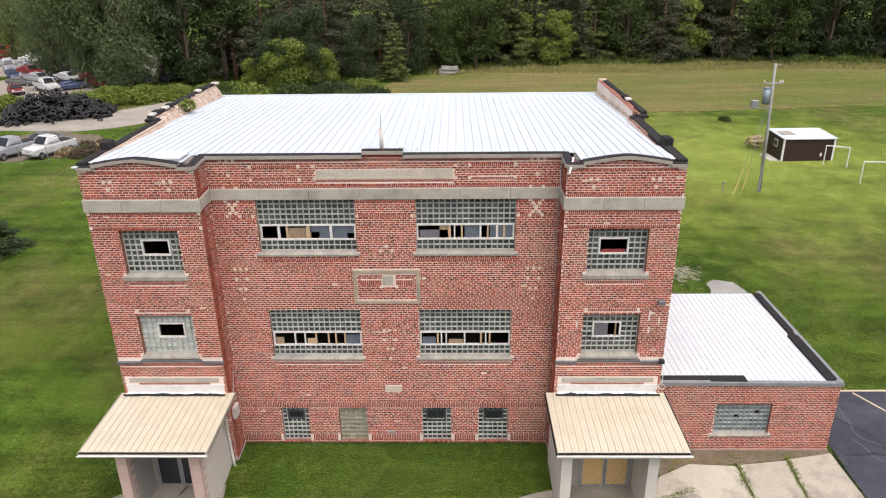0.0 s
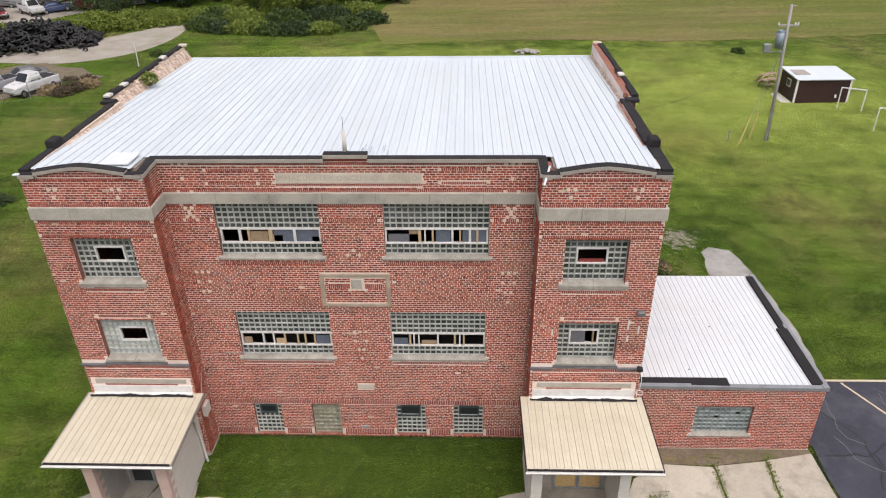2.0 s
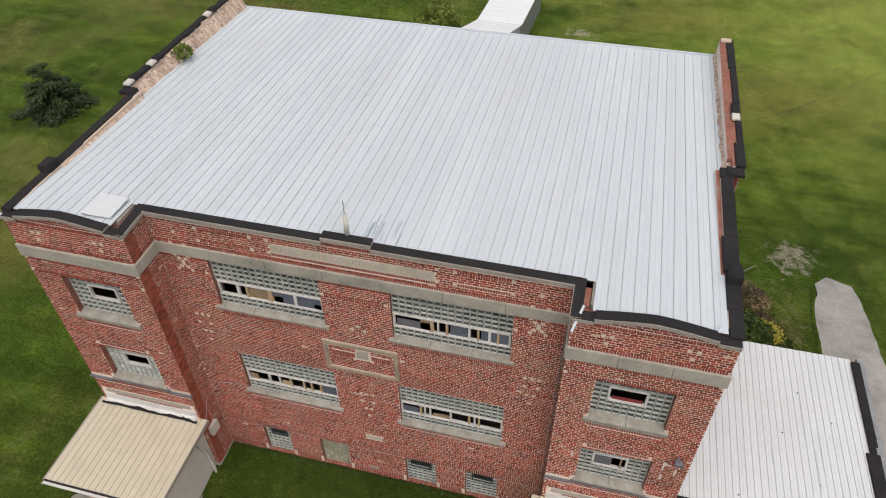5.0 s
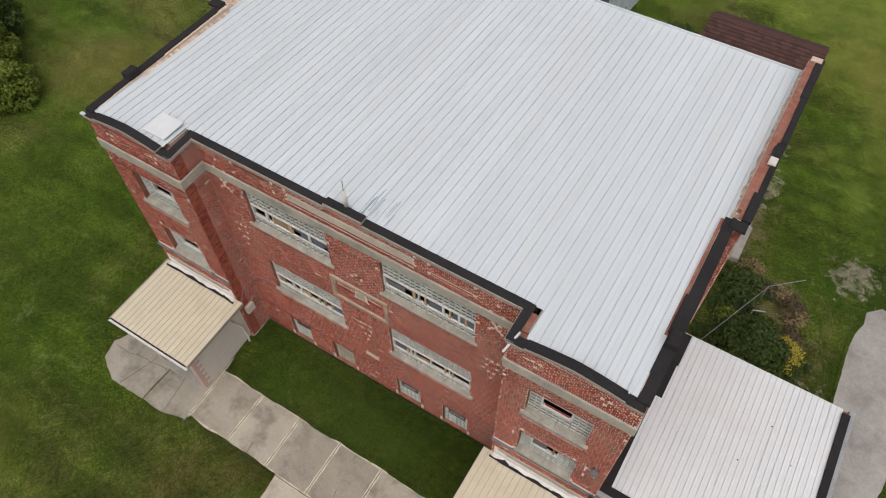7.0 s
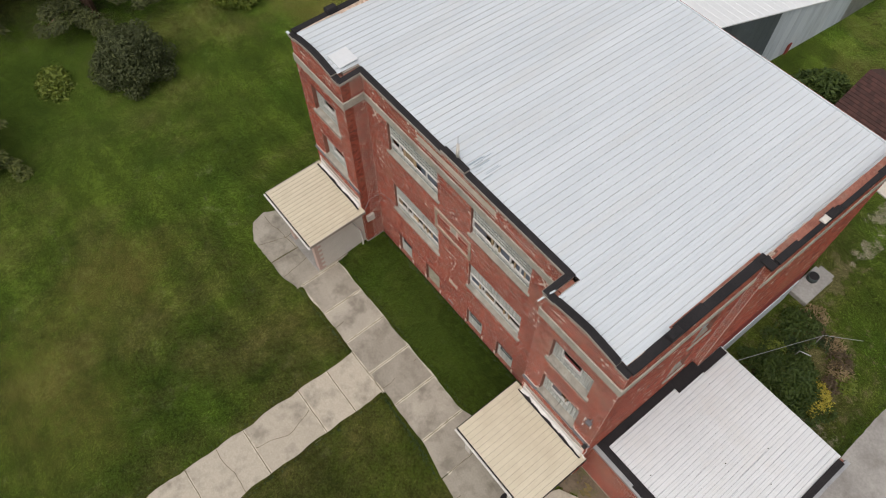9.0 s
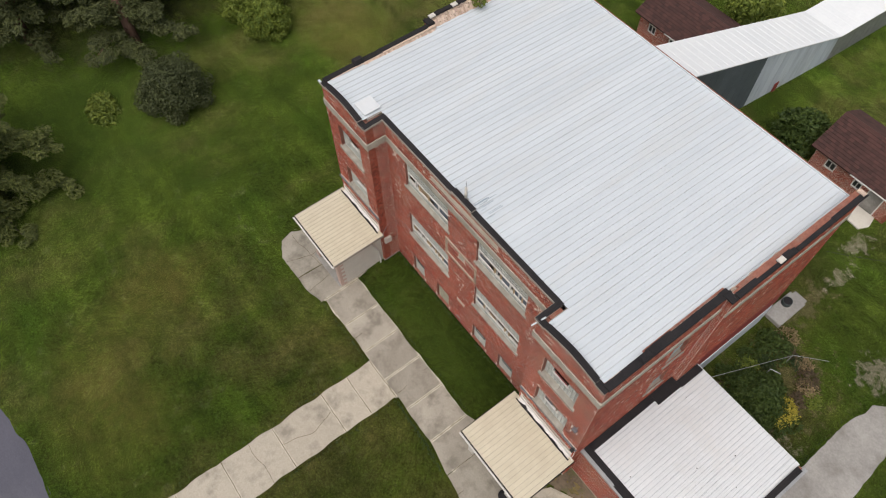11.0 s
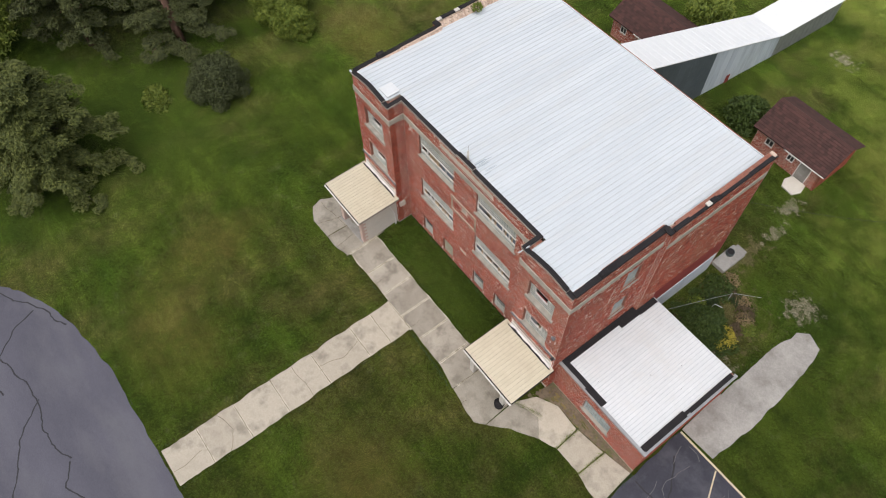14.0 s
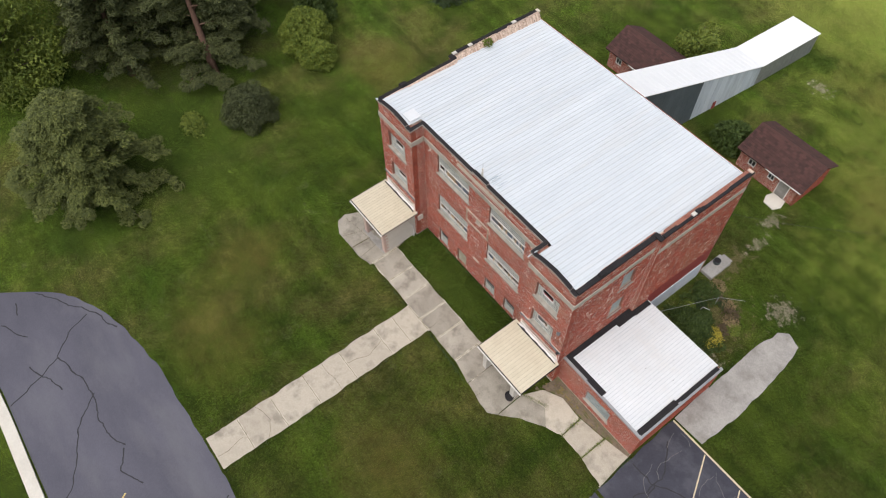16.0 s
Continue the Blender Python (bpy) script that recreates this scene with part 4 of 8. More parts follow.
def block_window(number, plane, u0, u1, z0, z1, cols, rows, vent, recess=0.12, ring=BLOCK_RING, core=BLOCK_CORE, mullions=(), sill=(0.17, 0.12), label="", missing=(), pane=None, ring_low=None, sill_mat=SILL_STONE, frame_mat=WHITE_PAINT):
    """A glass-block window with a steel vent, its blocks one by one. vent: (u0, u1, z0, z1) or None."""
    win = tagged(new(f"window_{number}"), label, "window", kind="structure")
    w, h = (u1 - u0) / cols, (z1 - z0) / rows
    me = block_mesh(w, h, ring, core)
    me_low = block_mesh(w, h, ring_low, core) if ring_low else me
    holes = [(vent[0], vent[1], vent[2], vent[3])] if vent else []
    holes += [(u0 + c * w, u0 + (c + 1) * w, z0 + r * h, z0 + (r + 1) * h) for c, r in missing]
    child("joint_grid", wall_mesh("joint_grid", Plane(plane.at(0, -recess - 0.052, 0)[0], plane.at(0, -recess - 0.052, 0)[1], *plane.u, *plane.n), u0, u1, z0, z1, holes, 0.06, STONE), win)
    for r in range(rows):
        for c in range(cols):
            uc, zc = u0 + (c + 0.5) * w, z0 + (r + 0.5) * h
            if any(q[0] < uc < q[1] and q[2] < zc < q[3] for q in holes):
                continue
            child("glass_block", me_low if zc < z0 + 0.5 else me, win, m=plane.matrix(u0 + c * w, -recess, z0 + r * h))
    if vent:
        a, b, c, d = vent
        s = Shape()
        t = 0.055
        for q in ((a, b, c, c + t), (a, b, d - t, d), (a, a + t, c + t, d - t), (b - t, b, c + t, d - t)):
            plane.box(s, q[0], q[1], -recess - 0.06, -recess + 0.035, q[2], q[3])
        child("vent_frame", s.mesh("vent_frame", frame_mat), win, "peeling white steel frame" if frame_mat == WHITE_PAINT else "dark steel frame")
        for u, m, wd in mullions:
            s = Shape()
            plane.box(s, u - wd / 2, u + wd / 2, -recess - 0.05, -recess + 0.02, c + t, d - t)
            child("mullion", s.mesh("mullion", m), win)
        for p in pane or ():
            s = Shape()
            plane.box(s, p[0], p[1], -recess - 0.03, -recess - 0.02, p[2] if len(p) > 2 else c + t, p[3] if len(p) > 2 else d - t)
            child("pane", s.mesh("pane", p[4] if len(p) > 4 else DARK_GLASS), win)
    if sill:
        hgt, ext = sill
        s = Shape()
        at = plane.at
        cuts = 3 if u1 - u0 > 3 else 2
        for k in range(cuts):
            ua = u0 - ext + k * (u1 - u0 + 2 * ext) / cuts + (0.012 if k else 0)
            ub = u0 - ext + (k + 1) * (u1 - u0 + 2 * ext) / cuts
            poly = [(-recess - 0.03, z0 - hgt), (0.07, z0 - hgt), (0.075, z0 - 0.10), (0.06, z0 - 0.085), (-recess - 0.03, z0 + 0.004)]
            n = len(poly)
            v = [at(ua, d, z) for d, z in poly] + [at(ub, d, z) for d, z in poly]
            s.add(v, [tuple(range(n)), tuple(range(n, 2 * n))[::-1]] + [(q, q + n, (q + 1) % n + n, (q + 1) % n) for q in range(n)])
        child("sill", s.mesh("sill", sill_mat), win, "weathered stone sill")
    return win


# openings: u0, u1, z0, z1
A = (-4.56, -1.07, 8.40, 10.36)
B = (1.07, 4.60, 8.40, 10.36)
C = (-4.52, -1.10, 4.05, 6.03)
D = (1.09, 4.54, 4.05, 6.03)
CELLAR = [(-4.50, -3.42, 0.06, 1.66), (-2.20, -1.08, 0.06, 1.66), (1.11, 2.27, 0.06, 1.66), (3.35, 4.52, 0.06, 1.66)]
WINGS = [(-9.03, -7.00, 8.02, 9.64), (6.98, 9.02, 8.02, 9.64), (-9.00, -6.99, 4.78, 6.38), (7.0, 9.02, 4.78, 6.38)]
grow = lambda h, lo=0.19: (h[0] - 0.12, h[1] + 0.12, h[2] - lo, h[2])

sunk = lambda h: (h[0], h[1], h[2] - 0.09, h[3])

# middle front wall
wall_front = structure("wall_front", wall_mesh("wall_front", FRONT, -6.12, 6.12, -0.4, 11.86, [*map(sunk, (A, B, C, D)), *CELLAR], 0.42, MORTAR), "red brick front wall with pale stone bands and ornaments", "wall")
front_holes = [A, B, C, D, *CELLAR, (-6.2, 6.2, 10.36, 10.77), (-2.34, 2.42, 11.09, 11.47), (-1.28, 1.18, 6.30, 7.67), (-0.30, 0.33, 2.42, 2.71), *[grow(w) for w in (A, B, C, D)]]
soldier_rows = [
    (-6.1, 6.1, 11.72, 11.85), (-6.1, 6.1, 10.775, 10.89), (-6.1, A[0], 10.24, 10.355), (A[1], B[0], 10.24, 10.355), (B[1], 6.1, 10.24, 10.355),
    (-6.1, 6.1, 1.67, 1.90), (-6.1, -4.62, 0.13, 0.40), (-3.30, -2.32, 0.13, 0.40), (-0.96, 1.0, 0.13, 0.40), (2.39, 3.23, 0.13, 0.40), (4.64, 6.1, 0.13, 0.40),
    (-6.1, A[0] - 0.1, 9.69, 9.80), (-0.95, 0.88, 9.69, 9.80), (4.72, 6.1, 9.69, 9.80),
    (-4.55, -2.98, 11.50, 11.61), (-4.55, -2.98, 11.03, 11.14), (3.02, 4.47, 11.52, 11.63), (3.02, 4.47, 11.05, 11.16), (-2.34, 2.42, 10.985, 11.085),
    (C[0], C[1], 3.68, 3.79), (D[0], D[1], 3.68, 3.79), (A[0], A[1], 8.02, 8.13), (B[0], B[1], 8.02, 8.13)]
lay(wall_front, FRONT, -6.12, 6.12, -0.1, 11.86, front_holes, soldier_rows, pieces=(-6.0, 6.0, 6.1, 8.0), spall=0.004)
for side in (-1, 1):
    x = -5.37 if side < 0 else 5.29
    motif = [(-0.22, 11.78), (0, 11.78), (0.22, 11.78), (0.0, 11.26), (-0.22, 10.80), (0.22, 10.80), (-0.22, 10.32), (0.22, 10.32), (-0.11, 10.2), (0.11, 10.2), (0, 10.08), (0, 9.97), (-0.11, 9.87), (0.11, 9.87), (-0.22, 9.75), (0.22, 9.75),
             (-0.21, 7.71), (0, 7.71), (0.21, 7.71), (-0.2, 7.31), (0.2, 7.31), (-0.1, 6.90), (0.1, 6.90), (0, 6.50)]
    stones(wall_front, FRONT, [(x + u, z) for u, z in motif])
stones(wall_front, FRONT, [(-4.68, 9.75), (4.68, 9.75), (-1.0, 9.75), (0.94, 9.75), (-4.6, 11.55), (-2.92, 11.55), (-4.6, 11.09), (-2.92, 11.09), (-2.40, 11.55), (-2.40, 11.11), (2.47, 11.57), (2.96, 11.57), (2.47, 11.12), (2.96, 11.12), (4.53, 11.6), (4.53, 11.14),
                           (-0.02, 8.59), (-0.22, 8.41), (0.18, 8.41), (-0.24, 5.17), (-0.03, 5.17), (0.18, 5.17), (-0.24, 4.75), (0.17, 4.75), (-0.12, 4.36), (0.07, 4.36), (-0.03, 3.95), (1.31, 7.32)])
for u0, u1 in ((-4.62, -4.5), (-3.42, -3.30), (-2.32, -2.2), (-1.08, -0.96), (0.99, 1.11), (2.27, 2.39), (3.23, 3.35), (4.52, 4.64)):
    stone_part("jamb_stone", wall_front, FRONT, u0, u1, 0.10, 0.42, 0.02, TERRACOTTA)
stone_part("band_stone", wall_front, FRONT, -6.12, 6.12, 10.365, 10.765, 0.06, STONE, "grey limestone band", cuts=7)
stone_part("name_panel", wall_front, FRONT, -2.33, 2.41, 11.095, 11.465, 0.02, PALE_STONE, "blank pale stone name panel", cuts=2)
carved = bpy.data.curves.new("lettering", "FONT")
carved.body, carved.size, carved.extrude = "IMMACULATE CONCEPTION SCHOOL", 0.25, 0.006
carved.align_x, carved.align_y, carved.space_character = "CENTER", "CENTER", 1.12
carrier = new("lettering", carved)
letters = bpy.data.meshes.new_from_object(carrier.evaluated_get(bpy.context.evaluated_depsgraph_get()))
bpy.data.objects.remove(carrier)
letters.materials.append(CARVED)
child("lettering", letters, wall_front, "weathered school name lettering", pose(0.04, 1.06 - 0.021, 11.28, 90, 0, 0))
for q in ((-1.28, 1.18, 7.54, 7.67), (-1.28, 1.18, 6.30, 6.43), (-1.28, -1.14, 6.435, 7.535), (1.04, 1.18, 6.435, 7.535)):
    stone_part("frame_stone", wall_front, FRONT, *q, 0.06, TAN_STONE)
lay_panel = brick_boxes(-1.13, 1.03, 6.44, 7.53, [(-1.0, 0.9, 7.02, 7.26), (-0.22, 0.27, 6.95, 7.45)])
child("panel_brick", bricks_mesh("panel_brick", FRONT, lay_panel, BRICK), wall_front, kind="stuff")
child("panel_soldiers", bricks_mesh("panel_soldiers", FRONT, soldier_boxes(-1.0, -0.24, 7.04, 7.25) + soldier_boxes(0.29, 0.9, 7.04, 7.25), BRICK_DARK, 0.014), wall_front, kind="stuff")
for c, offs, za, zb in ((-0.03, (-0.27, -0.16, -0.05, 0.05, 0.16, 0.27), 4.02, 6.28), (-0.03, (-0.26, -0.1, 0.06, 0.22), 7.69, 8.36), (-5.37, (-0.26, -0.15, 0.15, 0.26), 6.55, 7.64), (5.29, (-0.26, -0.15, 0.15, 0.26), 6.55, 7.64), (-5.37, (-0.27, 0.27), 9.8, 11.7), (5.29, (-0.27, 0.27), 9.8, 11.7)):
    for o in offs:
        for z0_, z1_ in ((za, min(zb, 10.3)), (10.8, zb)) if zb > 11 else ((za, zb),):
            stone_part("joint_line", wall_front, FRONT, c + o - 0.005, c + o + 0.005, z0_, z1_, 0.009, REVEAL)
stone_part("badge_stone", wall_front, FRONT, -0.19, 0.18, 7.06, 7.42, 0.03, STONE, "pale square badge stone")
stones(wall_front, FRONT, [(-0.26, 6.98), (0.30, 6.98)])
stone_part("date_stone", wall_front, FRONT, -0.30, 0.33, 2.43, 2.70, 0.02, PALE_STONE, "small pale plain stone plaque")
stone_part("vent_grille", wall_front, FRONT, -0.34, 0.02, 0.45, 0.56, 0.03, GALVANISED, "small grey metal vent")
stone_part("footing", wall_front, FRONT, -6.12, 6.12, -0.4, 0.0, 0.04, GREY_CONCRETE, "grey concrete footing")


def coping(name, plane, profile, depth_out, depth_in, parent, mat, thick, label=""):
    """A coping that follows a line of (u, z) tops along a wall."""
    s = Shape()
    for (ua, za), (ub, zb) in zip(profile, profile[1:]):
        if ub - ua < 0.002:
            continue
        at = plane.at
        v = [at(u, d, z) for u, zt in ((ua, za), (ub, zb)) for d, z in ((depth_out, zt - thick), (depth_out, zt), (-depth_in, zt), (-depth_in, zt - thick))]
        s.add(v, [(0, 1, 2, 3), (7, 6, 5, 4), (0, 4, 5, 1), (1, 5, 6, 2), (2, 6, 7, 3), (3, 7, 4, 0)])
    return child(name, s.mesh(name, mat), parent, label)


front_line = [(-6.20, 11.97), (-0.70, 11.97), (-0.70, 12.11), (0.70, 12.11), (0.70, 11.97), (6.20, 11.97)]
coping("coping", FRONT, front_line, 0.13, 0.16, wall_front, COPING, 0.12, "grey stone coping")
coping("membrane_cap", FRONT, [(u, z + 0.02) for u, z in front_line], 0.10, 0.17, wall_front, MEMBRANE, 0.03, "black membrane over the coping")
stone_part("step_brick", wall_front, FRONT, -0.66, 0.66, 11.86, 12.0, 0.012, BRICK_DARK)

# wings
def wing_line(c):
    """The top line of a wing: low shoulders, a step and a flat arch."""
    pts = [(c - 1.93, 11.88), (c - 1.42, 11.88), (c - 1.42, 11.98)]
    for k in range(11):
        u = -1.30 + 2.60 * k / 10
        pts.append((c + u, 11.99 + 0.17 * (1 - abs(u / 1.30) ** 1.4)))
    return pts + [(c + 1.42, 11.98), (c + 1.42, 11.88), (c + 1.93, 11.88)]


wing_walls = []
for k, (c, u0, u1) in enumerate(((-8.06, -10.0, -6.12), (8.06, 6.12, 10.0))):
    up, low = WINGS[k], WINGS[2 + k]
    door = (c - 1.35, c + 1.35, -0.4, 2.4)
    w = structure("wall_wing_west" if k == 0 else "wall_wing_east", wall_mesh("wall_wing", WING, u0, u1, -0.4, 11.76, [sunk(up), sunk(low), door], 0.42, MORTAR), "red brick projecting wing wall with pale stone band", "wall")
    wing_walls.append(w)
    holes = [up, low, door, (u0 - 1, u1 + 1, 10.30, 10.745), grow(up, 0.25), grow(low, 0.20), (u0 - 1, u1 + 1, 4.42, 4.60), (u0 + 0.1, u1 - 0.1, 3.05, 3.80)]
    sold = [(u0 + 0.05, u1 - 0.05, 10.755, 10.87), (u0 + 0.05, u1 - 0.05, 10.19, 10.295), (u0 + 0.1, u1 - 0.1, 9.66, 9.78), (up[0], up[1], 7.58, 7.70), (low[0], low[1], 6.50, 6.62), (u0 + 0.05, u1 - 0.05, 4.26, 4.40), (u0 + 0.3, u1 - 0.3, 11.66, 11.755)]
    lay(w, WING, u0, u1, -0.1, 11.76, holes, sold, spall=0.006)
    arch_top = lambda z, c=c: (c - 1.35 * math.sqrt(max(0.0, 1 - max(0.0, z - 11.86) / 0.24)), c + 1.35 * math.sqrt(max(0.0, 1 - max(0.0, z - 11.86) / 0.24)))
    s = Shape()
    line = [(u, z - 0.12) for u, z in wing_line(c) if abs(u - c) < 1.43]
    v = [WING.at(u, d, z) for d in (0, -0.4) for u, z in line]
    n = len(line)
    v += [WING.at(line[0][0], 0, 11.76), WING.at(line[-1][0], 0, 11.76)]
    s.add(v, [tuple([2 * n + 1] + list(range(n - 1, -1, -1)) + [2 * n])])
    child("arch_backing", s.mesh("arch_backing", MORTAR), w)
    child("arch_brick", bricks_mesh("arch_brick", WING, brick_boxes(c - 1.4, c + 1.4, 11.77, 12.1, [], arch_top), BRICK_DARK), w, kind="stuff")
    coping("coping", WING, wing_line(c), 0.10, 0.20, w, COPING, 0.11, "grey stone coping with a flat arch")
    coping("membrane_cap", WING, [(u, z + 0.02) for u, z in wing_line(c)], 0.08, 0.21, w, MEMBRANE, 0.03, "black membrane over the coping")
    stone_part("band_stone", w, WING, u0 - 0.05, u1 + 0.05, 10.305, 10.74, 0.06, STONE, "grey limestone band", cuts=3)
    stones(w, WING, [(c - 1.14, 11.36), (c - 0.93, 11.36), (c - 1.04, 11.1), (c + 0.88, 11.36), (c + 1.1, 11.36), (c + 1.0, 11.1), (u0 + 0.06, 9.72), (u1 - 0.06, 9.72), (u0 + 0.06, 10.24), (u1 - 0.06, 10.24), (u0 + 0.08, 11.7), (u1 - 0.08, 11.7), (low[0] + 0.07, 6.56), (low[1] - 0.1, 6.56)])
    s = Shape()
    for a, b, z in ((u0 - 0.04, low[0] - 0.12, 4.45), (low[0] - 0.12, low[1] + 0.12, 4.53), (low[1] + 0.12, u1 + 0.04, 4.45)):
        WING.box(s, a, b, -0.02, 0.09, z - 0.015, z + 0.03)
        WING.box(s, a, b, -0.02, 0.05, z - 0.085, z - 0.017)
    child("belt_course", s.mesh("belt_course", LEAD), w, "dark lead-covered belt course")
    stone_part("lintel_stone", w, WING, u0 + 0.25, u1 - 0.25, 3.55, 3.76, 0.02, STONE, "grey stone lintel", cuts=2)
    child("lintel_soldiers", bricks_mesh("lintel_soldiers", WING, soldier_boxes(u0 + 0.6, u1 - 0.6, 3.44, 3.54), BRICK_DARK), w, kind="stuff")
    s = Shape()
    WING.box(s, u0 + 0.12, u1 - 0.12, -0.02, 0.03, 3.10, 3.46)
    v = [WING.at(u0 + 0.12, 0.03, 3.16), WING.at(u1 - 0.12, 0.03, 3.16), WING.at(u1 - 0.12, 0.20, 3.11), WING.at(u0 + 0.12, 0.20, 3.11)]
    s.add(v, [(0, 1, 2, 3)])
    child("flashing", s.mesh("flashing", WHITE_PAINT), w, "torn white roof flashing")
    s = Shape()
    steps = 46
    for q in range(steps):
        a, b = u0 + 0.02 + q * (u1 - u0 - 0.04) / steps, u0 + 0.02 + (q + 1) * (u1 - u0 - 0.04) / steps
        n0, n1 = (0.5 + noise.noise((t * 2.3, c, 1.0)) + 0.5 * noise.noise((t * 9.0, c, 2.0)) for t in (a, b))
        lo0, lo1 = (0.13 + 0.10 * (noise.noise((t * 1.7, c, 5.0)) + 0.5 * noise.noise((t * 7.0, c, 6.0))) for t in (a, b))
        at = WING.at
        s.add([at(a, 0.20 - 0.10 * max(0.1, n0), 3.155), at(b, 0.20 - 0.10 * max(0.1, n1), 3.155), at(b, 0.205, 3.13), at(a, 0.205, 3.13), at(b, 0.205 + max(0.01, lo1) * 0.3, 3.1155), at(a, 0.205 + max(0.01, lo0) * 0.3, 3.1155)], [(3, 2, 1, 0), (5, 4, 2, 3)])
    child("tar_strip", s.mesh("tar_strip", MEMBRANE), w, "ragged black tar line")
    stone_part("footing", w, WING, u0, u1, -0.5, 0.12, 0.05, CONCRETE)

# inner and outer wing sides
side_sold = [(0.02, 1.04, 10.775, 10.89), (0.02, 1.04, 10.22, 10.33), (0.02, 1.04, 11.70, 11.82), (0.02, 1.04, 1.67, 1.90)]
for nm, plane in (("wall_return_west", LEFT_IN), ("wall_return_east", RIGHT_IN)):
    w = structure(nm, wall_mesh(nm, plane, 0.425, 1.055, -0.4, 11.84, [], 0.36, MORTAR), "red brick return wall beside the recessed front", "wall")
    lay(w, plane, 0.012, 1.045, -0.1, 11.84, [(0, 1.06, 10.34, 10.76)], side_sold, spall=0.006)
    stone_part("band_stone", w, plane, -0.05, 1.0, 10.345, 10.755, 0.06, STONE, "grey limestone band")
    coping("coping", plane, [(-0.06, 11.90), (0.5, 11.94), (1.15, 11.96)], 0.08, 0.20, w, COPING, 0.12)
    coping("membrane_cap", plane, [(-0.05, 11.92), (0.5, 11.96), (1.22, 11.985)], 0.06, 0.21, w, MEMBRANE, 0.03, "black membrane over the coping")
    stone_part("footing", w, plane, 0, 1.06, -0.5, 0.01, 0.04, GREY_CONCRETE)
    if plane is RIGHT_IN:
        child("downpipe", Shape().tube([plane.at(0.9, 0.08, 0.4), plane.at(0.9, 0.08, 10.2), plane.at(0.95, 0.05, 11.6)], 0.016, 8).mesh("downpipe", GALVANISED, smooth=True), w, "thin pale conduit")

EAST_WIN = [(4.4, 5.6, 8.0, 9.75), (4.3, 5.5, 4.7, 6.4)]
wall_side = structure("wall_east_wing", wall_mesh("wall_east_wing", EAST_WING, 0.425, 6.8, -0.4, 11.9, [sunk(q) for q in EAST_WIN], 0.42, MORTAR), "red brick side wall of the wing", "wall")
lay(wall_side, EAST_WING, 0.0, 6.8, 0.0, 11.9, EAST_WIN + [(-1, 7, 10.31, 10.74)], [(0.05, 6.75, 10.755, 10.87), (0.05, 6.75, 10.19, 10.295), (0.05, 6.75, 11.72, 11.84)], spall=0.07)
stone_part("band_stone", wall_side, EAST_WING, -0.05, 6.8, 10.315, 10.735, 0.06, STONE, "grey limestone band", cuts=4)
wall_jog = structure("wall_east_jog", wall_mesh("wall_east_jog", JOG, 10.0, 10.3, -0.4, 12.1, [], 0.4, MORTAR), "narrow red brick return of the side wall", "wall")
lay(wall_jog, JOG, 10.02, 10.29, 0.0, 12.0, [])
wall_east = structure("wall_east", wall_mesh("wall_east", EAST, 7.205, 15.0, -0.4, 12.1, [], 0.42, MORTAR), "red brick side wall with a red-painted base", "wall")
lay(wall_east, EAST, 6.8, 15.0, 0.0, 12.1, [(6, 16, 10.31, 10.74), (8.2, 15, -1, 3.8)], [(6.9, 14.95, 11.8, 11.95)], spall=0.07)
stone_part("band_stone", wall_east, EAST, 6.8, 15.0, 10.315, 10.735, 0.05, STONE, "grey limestone band", cuts=4)
stone_part("painted_base", wall_east, EAST, 8.25, 15.0, 2.06, 3.80, 0.015, RED_PAINT, "red-painted base of the wall")
stone_part("base_panel", wall_east, EAST, 8.3, 14.75, -0.3, 2.05, 0.06, PALE_CORRUGATED, "white corrugated base panel", cuts=24)
structure("wall_west", Shape().box(-10.3, 6.8, -0.4, -9.92, 15.0, 11.19).box(-10.0, 0.43, -0.4, -9.6, 6.8, 11.49).box(-10.29, 6.5, -0.4, -10.01, 6.79, 12.05).mesh("wall_west", REVEAL), "red brick side wall", "wall")
structure("wall_north", Shape().box(-10.25, 15.01, -0.4, 10.25, 15.3, 11.3).mesh("wall_north", REVEAL), "red brick rear wall", "wall")
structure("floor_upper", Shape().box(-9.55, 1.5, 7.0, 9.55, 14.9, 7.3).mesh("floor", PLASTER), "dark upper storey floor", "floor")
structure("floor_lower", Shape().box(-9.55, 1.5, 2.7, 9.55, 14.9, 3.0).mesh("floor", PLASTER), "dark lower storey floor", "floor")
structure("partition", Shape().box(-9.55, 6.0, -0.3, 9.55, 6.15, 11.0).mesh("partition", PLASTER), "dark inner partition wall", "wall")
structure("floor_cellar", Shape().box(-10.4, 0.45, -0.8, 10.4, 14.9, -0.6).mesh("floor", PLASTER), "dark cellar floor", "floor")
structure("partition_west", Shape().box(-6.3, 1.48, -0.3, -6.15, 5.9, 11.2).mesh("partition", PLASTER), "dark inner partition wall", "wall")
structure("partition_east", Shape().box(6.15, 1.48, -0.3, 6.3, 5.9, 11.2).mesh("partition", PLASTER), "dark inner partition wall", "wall")

